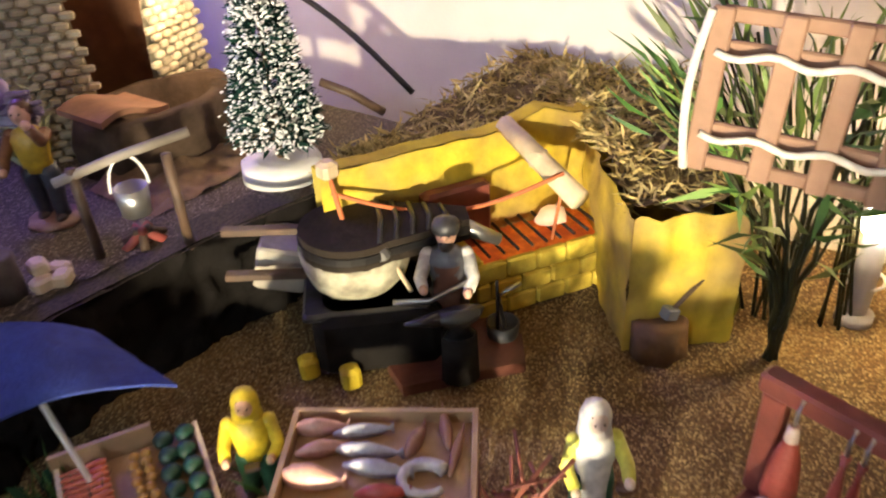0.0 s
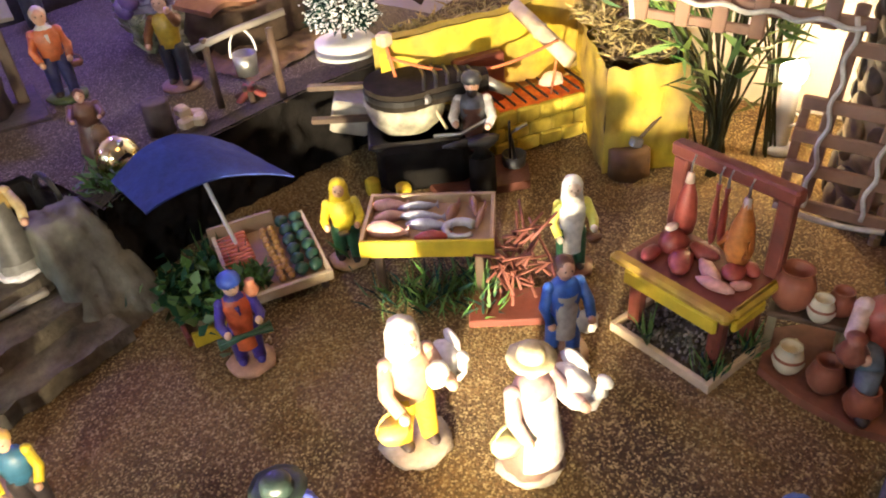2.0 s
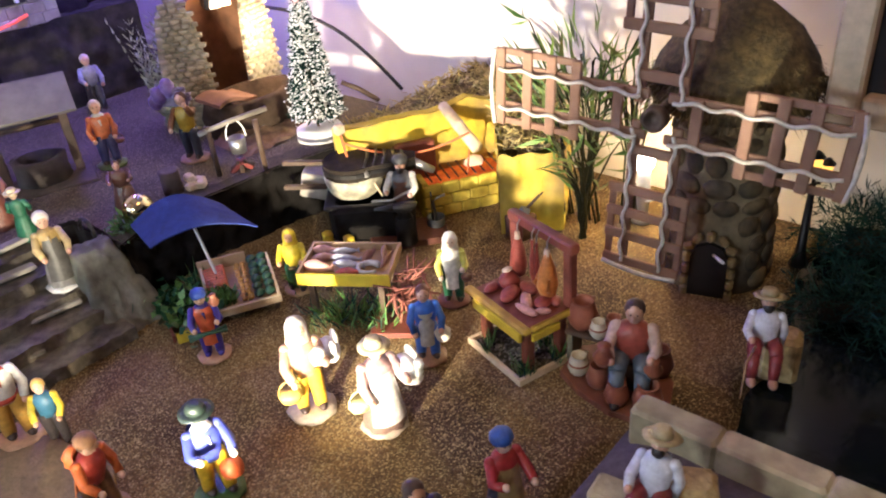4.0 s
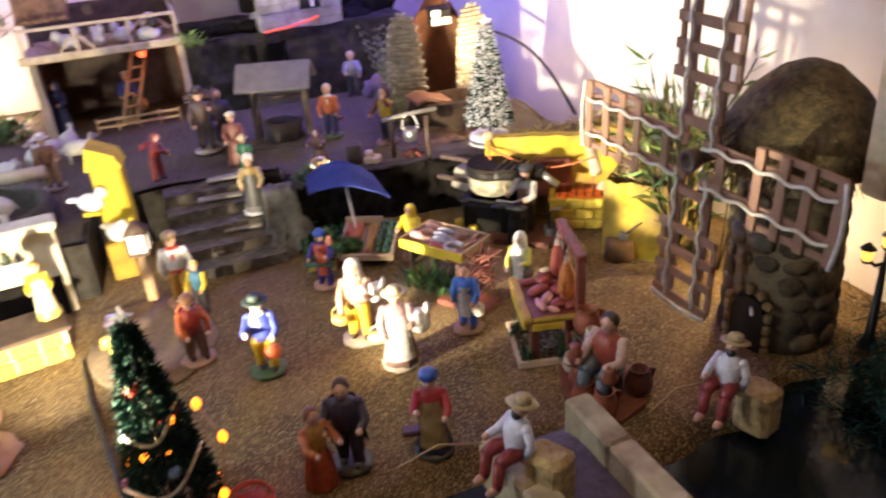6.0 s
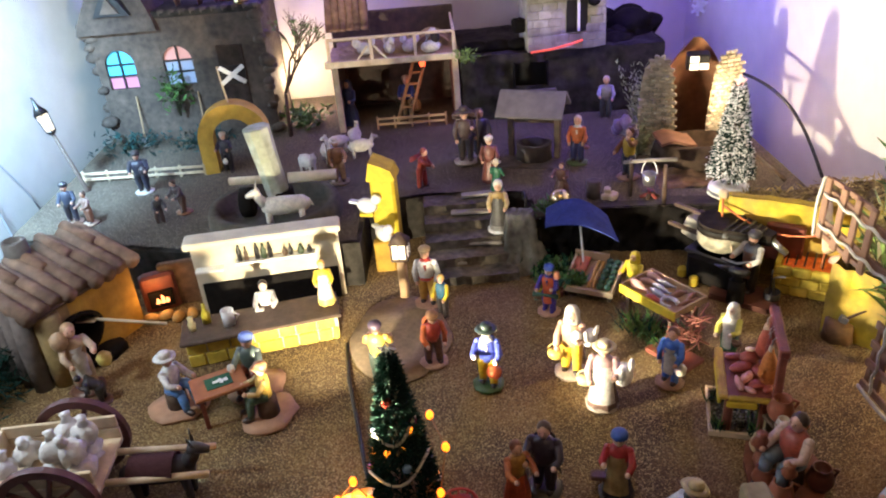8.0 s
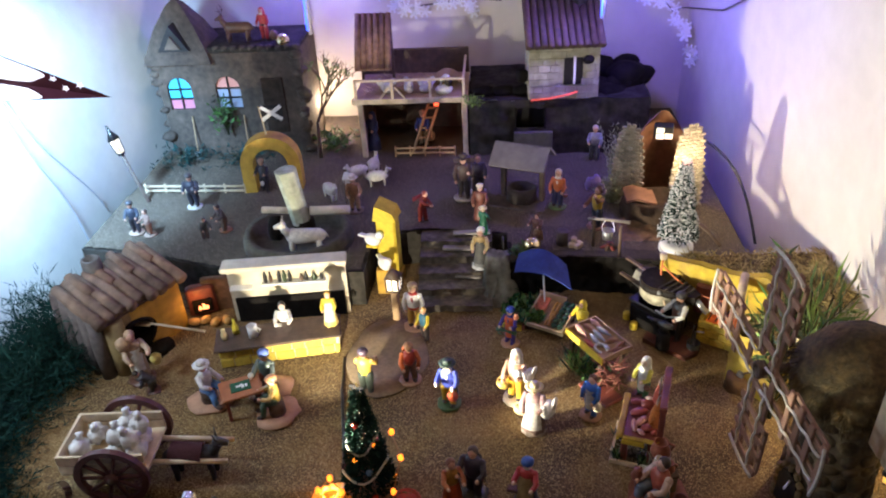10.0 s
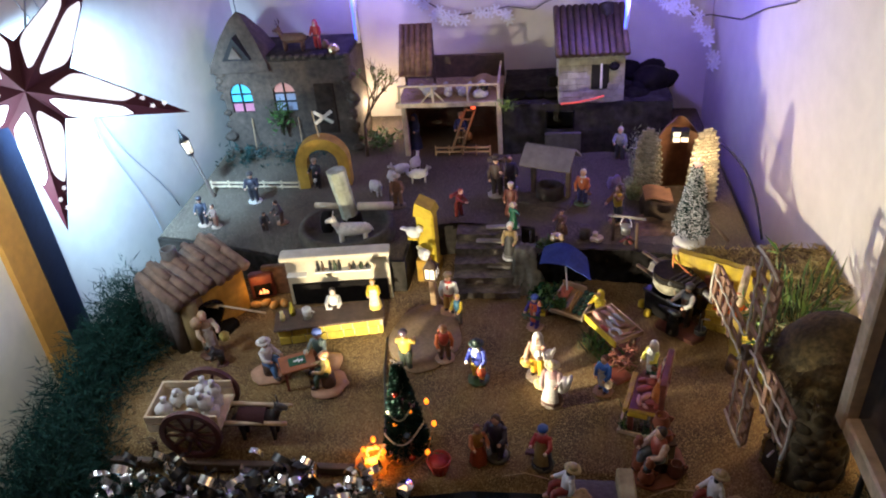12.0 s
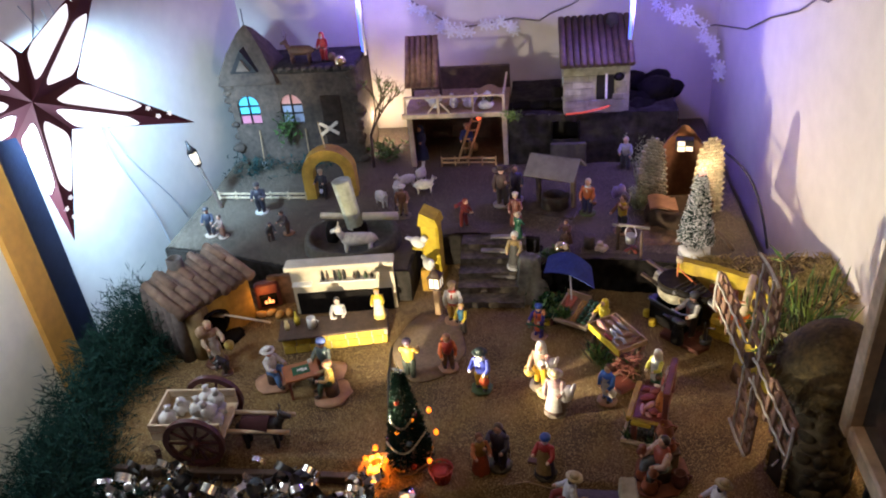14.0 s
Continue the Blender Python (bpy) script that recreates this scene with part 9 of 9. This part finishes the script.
def bucket_stand():
    T = thing("bucket_stand", None, "branch stand with a grey bucket hanging from it", "stand")
    A, B = (0.250, 0.398, TOP), (0.292, 0.366, TOP)
    for p in (A, B):
        Shape().tube([p, (p[0] - 0.001, p[1], TOP + 0.066)], 0.0032, DARK_WOOD, 7).make("post", T)
    Shape().tube([(0.240, 0.404, TOP + 0.059), (0.270, 0.382, TOP + 0.069), (0.304, 0.358, TOP + 0.077)], 0.0030, surface("grey_branch", (0.22, 0.19, 0.16), 0.8, 0, 0.3), 7).make("crossbar", T)
    b = Shape().loft([(0, 0, 0, 0.0085, 0.0085), (0, 0, 0.018, 0.0105, 0.0105), (0, 0, 0.018, 0.009, 0.009), (0, 0, 0.004, 0.0075, 0.0075)], IRON, 16)
    b.make("bucket", T, "grey tin bucket", m=pose(0.272, 0.381, TOP + 0.031))
    Shape().tube([(0.272 + 0.0105 * math.cos(t), 0.381 - 0.004 * math.cos(t), TOP + 0.048 + 0.021 * math.sin(t)) for t in [math.pi * i / 10 for i in range(11)]], 0.0010, WHITE, 5).make("bucket_handle", T)
    f = thing("camp_fire", pose(0.278, 0.392, TOP + 0.003), "little camp fire of red-painted logs", "camp fire")
    for k in range(6):
        a = k * 60
        Shape().tube([(0.015 * math.cos(radians(a)), 0.012 * math.sin(radians(a)), 0.002), (-0.006 * math.cos(radians(a)), -0.006 * math.sin(radians(a)), 0.012)], 0.003, surface("red_log", (0.26, 0.05, 0.04), 0.7, 0, 0.4) if k % 2 else DARK_WOOD, 7).make("log", f)
    place(Shape().loft([(0, 0, 0, 0.0115, 0.0115), (0, 0, 0.018, 0.011, 0.011), (0, 0, 0.030, 0.0115, 0.011), (0, 0, 0.0305, 0.008, 0.008)], surface("stump_bark", (0.09, 0.065, 0.06), 0.9, 0, 0.4, 70, 0.8), 14, None, True, 0.12).make("tree_stump", None, "dark upright tree stump on the terrace", "stump"), pose(0.196, 0.408, TOP + 0.002))
    for k, (x, y) in enumerate(((0.212, 0.396), (0.222, 0.392), (0.216, 0.404), (0.226, 0.402))):
        place(Shape().box((0, 0, 0.005), (0.013, 0.010, 0.009), PALE_WOOD, 0, (0, 0), 0.2).make("wood_chunk", None, "pale chopped wood chunk by the stump", "firewood", "firewood by the stump"), pose(x, y, TOP + 0.004 + 0.007 * (k == 2), 0, 0, k * 40))


bucket_stand()
Shape().tube([(0.424, 0.366, 0.140), (0.438, 0.352, 0.130), (0.455, 0.336, 0.112)], 0.0032, DARK_WOOD, 8).make("dark_rod", None, "dark rod leaning over the moss bank", "rod")
Shape().tube([Vector((0.455, 0.62, 0.20)).lerp(Vector((0.52, 0.36, 0.10)), i / 14) + Vector((0.02 * math.sin(i / 14 * 3.1), 0, 0.03 * math.sin(i / 14 * 3.1))) for i in range(15)], 0.0026, BLACK, 8).make("cable", None, "black cable hanging beside the grotto", "cable")

# ---- decorations in the room ----
def paper_star():
    c = Vector((-0.630, 0.079, 0.550))
    d = Vector((0.492, -0.859, 0.14)).normalized()
    m = Matrix.Translation(c) @ d.to_track_quat("Z", "Y").to_matrix().to_4x4() @ Matrix.Rotation(radians(-22), 4, "Z")
    T = thing("paper_star", m, "large purple paper star lantern with lit white panes", "paper star")
    R0, R1, dep = 0.228, 0.066, 0.036
    for k in range(5):
        a = radians(72 * k)
        tip = Vector((R0 * math.cos(a), R0 * math.sin(a), 0))
        for sd in (-1, 1):
            b = a + sd * radians(36)
            v = Vector((R1 * math.cos(b), R1 * math.sin(b), 0))
            top = Vector((0, 0, dep))
            tri = (top, v, tip) if sd < 0 else (top, tip, v)
            arm = Shape().add(tri, [(0, 1, 2)], PURPLE, False)
            low = Vector((0, 0, -dep))
            arm.add((low, v, tip) if sd > 0 else (low, tip, v), [(0, 1, 2)], PURPLE, False)
            ao = arm.make("star_arm", T)
            n = (v - top).cross(tip - top).normalized() * (1 if sd < 0 else -1)
            if n.z < 0:
                n = -n
            cc = (top + v + tip) / 3
            q = [top.lerp(cc, 0.26), v.lerp(cc, 0.16), tip.lerp(v, 0.40).lerp(top, 0.05), tip.lerp(top, 0.42).lerp(v, 0.05)]
            for _ in range(3):
                q = [a0.lerp(b0, f0) for a0, b0 in zip(q, q[1:] + q[:1]) for f0 in (0.14, 0.86)]
            pts = [p + n * 0.0018 for p in q]
            pane = Shape().add(pts, [tuple(range(len(pts)))] if (pts[8] - pts[0]).cross(pts[16] - pts[0]).dot(n) > 0 else [tuple(range(len(pts) - 1, -1, -1))], STARPANE, False)
            pane.make("lit_pane", ao)
            if sd > 0:
                for i in range(3):
                    p = tip.lerp(cc, 0.30 + 0.12 * i) + n * 0.002
                    ux = (tip - cc).normalized()
                    uy = n.cross(ux)
                    st = []
                    for j in range(10):
                        t = math.pi * j / 5
                        r = 0.0050 if j % 2 == 0 else 0.0022
                        st.append(p + uy * (0.0045 * (-1) ** i) + (ux * math.cos(t) + uy * math.sin(t)) * r)
                    Shape().add(st, [tuple(range(10))] if (st[2] - st[0]).cross(st[4] - st[0]).dot(n) > 0 else [tuple(range(9, -1, -1))], STARPANE, False).make("star_cutout", ao)
    Shape().tube([(0.0, 0.0, 0), (-0.05, 0.5, -0.1), (-0.1, 1.1, -0.3)], 0.0015, surface("clear_wire", (0.4, 0.42, 0.45), 0.4, 0, 0.1), 5).make("hanging_cord", T)


paper_star()
wires = thing("light_cable", None, "thin clear light cables hanging on the wall", "cable")
CW = surface("clear_wire", (0.4, 0.42, 0.45))
for k, (y0, z0, y1, z1) in enumerate(((0.36, 0.62, 0.62, 0.04), (0.40, 0.60, 0.55, -0.02), (0.42, 0.85, 0.46, 0.30))):
    Shape().tube([(-0.826 + 0.179 * max(0.0, y0 + (y1 - y0) * f - 0.268), y0 + (y1 - y0) * f + 0.012 * math.sin(f * 9 + k), z0 + (z1 - z0) * f - 0.03 * math.sin(f * 3.1)) for f in [i / 16 for i in range(17)]], 0.0014, CW, 5).make("wire", wires)

# falling-light tubes
for x, y, z0, z1, mt, lab in ((0.292, 0.76, 0.385, 0.62, TUBE, "lit blue falling-light tube over the tower"), (-0.348, 0.96, 0.315, 0.70, TUBE, "lit blue falling-light tube by the castle")):
    T = thing("light_tube", pose(x, y, 0), lab, "light tube")
    Shape().tube([(0, 0, z0), (0.004, 0, z1)], 0.006, surface("tube_clear", (0.55, 0.58, 0.7), 0.2, 0, 0.05), 10).make("tube_body", T)
    Shape().box((-0.001, -0.0068, (z0 + z1) / 2), (0.004, 0.002, z1 - z0 - 0.01), mt, 0, (0, 1)).make("light_strip", T)
    Shape().tube([(0.004, 0, z1), (0.01, 0.05, z1 + 0.3), (0.0, 0.08, 1.74 if y < 0.9 else 1.7)], 0.001, CW, 5).make("cable", T)

# snowflake garland and its cable on the walls
G = thing("snowflake_garland", None, "silver-white snowflake garland hanging in the corner", "garland")
rnd = random.Random(66)
flake = Shape()
for k in range(3):
    a = math.pi * k / 3
    flake.box((0, 0, 0), (0.030, 0.0012, 0.0034), SNOW, 0, (0, math.degrees(a)), 0.2)
    for r in (-0.010, 0.010):
        for s2 in (-35, 35):
            flake.box((r * math.cos(a), 0, -r * math.sin(a)), (0.010, 0.0010, 0.0022), SNOW, 0, (0, math.degrees(a) + s2), 0.2)
fm = flake.mesh("snowflake")
sag = lambda pts, n: [Vector(a).lerp(Vector(b), i / n) for a, b in zip(pts, pts[1:]) for i in range(n)]
spots = sag(((-0.30, 1.03, 0.47), (-0.222, 1.03, 0.415), (-0.161, 1.03, 0.364), (-0.119, 1.03, 0.344), (-0.016, 1.03, 0.360), (0.045, 1.03, 0.334)), 5)
spots += sag(((0.36, 0.985, 0.40), (0.412, 0.98, 0.354), (0.443, 0.98, 0.372), (0.480, 0.98, 0.329), (0.509, 0.98, 0.300), (0.524, 0.96, 0.245), (0.530, 0.955, 0.208)), 4)
for p in spots:
    ob = new("snowflake", fm)
    ob.parent = G
    ob.matrix_basis = pose(p[0] + rnd.uniform(-0.009, 0.009), p[1] + rnd.uniform(-0.008, 0.008), p[2] + rnd.uniform(-0.012, 0.012), rnd.uniform(-30, 10), rnd.uniform(0, 60), rnd.uniform(-30, 30))
GW = surface("grey_wire", (0.12, 0.11, 0.10), 0.5, 0, 0.1)
Shape().tube([(-0.30, 1.04, 0.475), (-0.222, 1.04, 0.417), (-0.119, 1.04, 0.348), (-0.031, 1.04, 0.357), (0.028, 1.04, 0.366), (0.092, 1.04, 0.356), (0.12, 1.04, 0.373), (0.17, 1.04, 0.391), (0.25, 1.04, 0.44), (0.36, 1.03, 0.41)], 0.0018, GW, 6).make("cable", G)
Shape().tube([(0.36, 1.03, 0.41), (0.412, 0.99, 0.357), (0.443, 0.985, 0.374), (0.480, 0.985, 0.332), (0.500, 1.0, 0.335), (0.521, 1.03, 0.327), (0.549, 0.838, 0.371), (0.563, 0.715, 0.430), (0.578, 0.586, 0.477), (0.586, 0.520, 0.517), (0.591, 0.479, 0.521), (0.600, 0.40, 0.57)], 0.0018, GW, 6).make("cable", G)

# curled silver ribbon garland along the front edge
rnd = random.Random(71)
Tn = thing("tinsel_garland", None, "curled silver and black foil ribbon garland along the front", "garland")
Shape().tube([(-0.57, -0.150, -0.02), (-0.45, -0.175, -0.012), (-0.30, -0.180, -0.012), (-0.20, -0.180, -0.015), (-0.13, -0.190, -0.018)], 0.006, BLACK, 8).make("core", Tn)
for k in range(150):
    x = rnd.uniform(-0.56, -0.13)
    y = -0.195 + rnd.gauss(0, 0.026)
    z = rnd.uniform(-0.012, 0.034)
    s = Shape()
    r = rnd.uniform(0.012, 0.022)
    w = rnd.uniform(0.008, 0.014)
    a0, sweep = rnd.uniform(0, 6.28), rnd.uniform(3.0, 5.6)
    s.sheet(lambda u, v: (r * math.cos(a0 + sweep * u) * (1 - 0.25 * u), w * (v - 0.5) + 0.004 * u, r * math.sin(a0 + sweep * u) * (1 - 0.25 * u)), 16, 1, SILVER if k % 3 else BLACK, True, 0.0)
    s.make("ribbon_curl", Tn, m=pose(x, y, z + 0.008, rnd.uniform(-40, 40), rnd.uniform(-40, 40), rnd.uniform(-70, 70)))
Shape().box((-0.36, -0.1275, -0.006), (0.46, 0.012, 0.016), DARK_WOOD).make("edge_strip", None, "dark wooden strip along the table front", "trim", kind="structure")
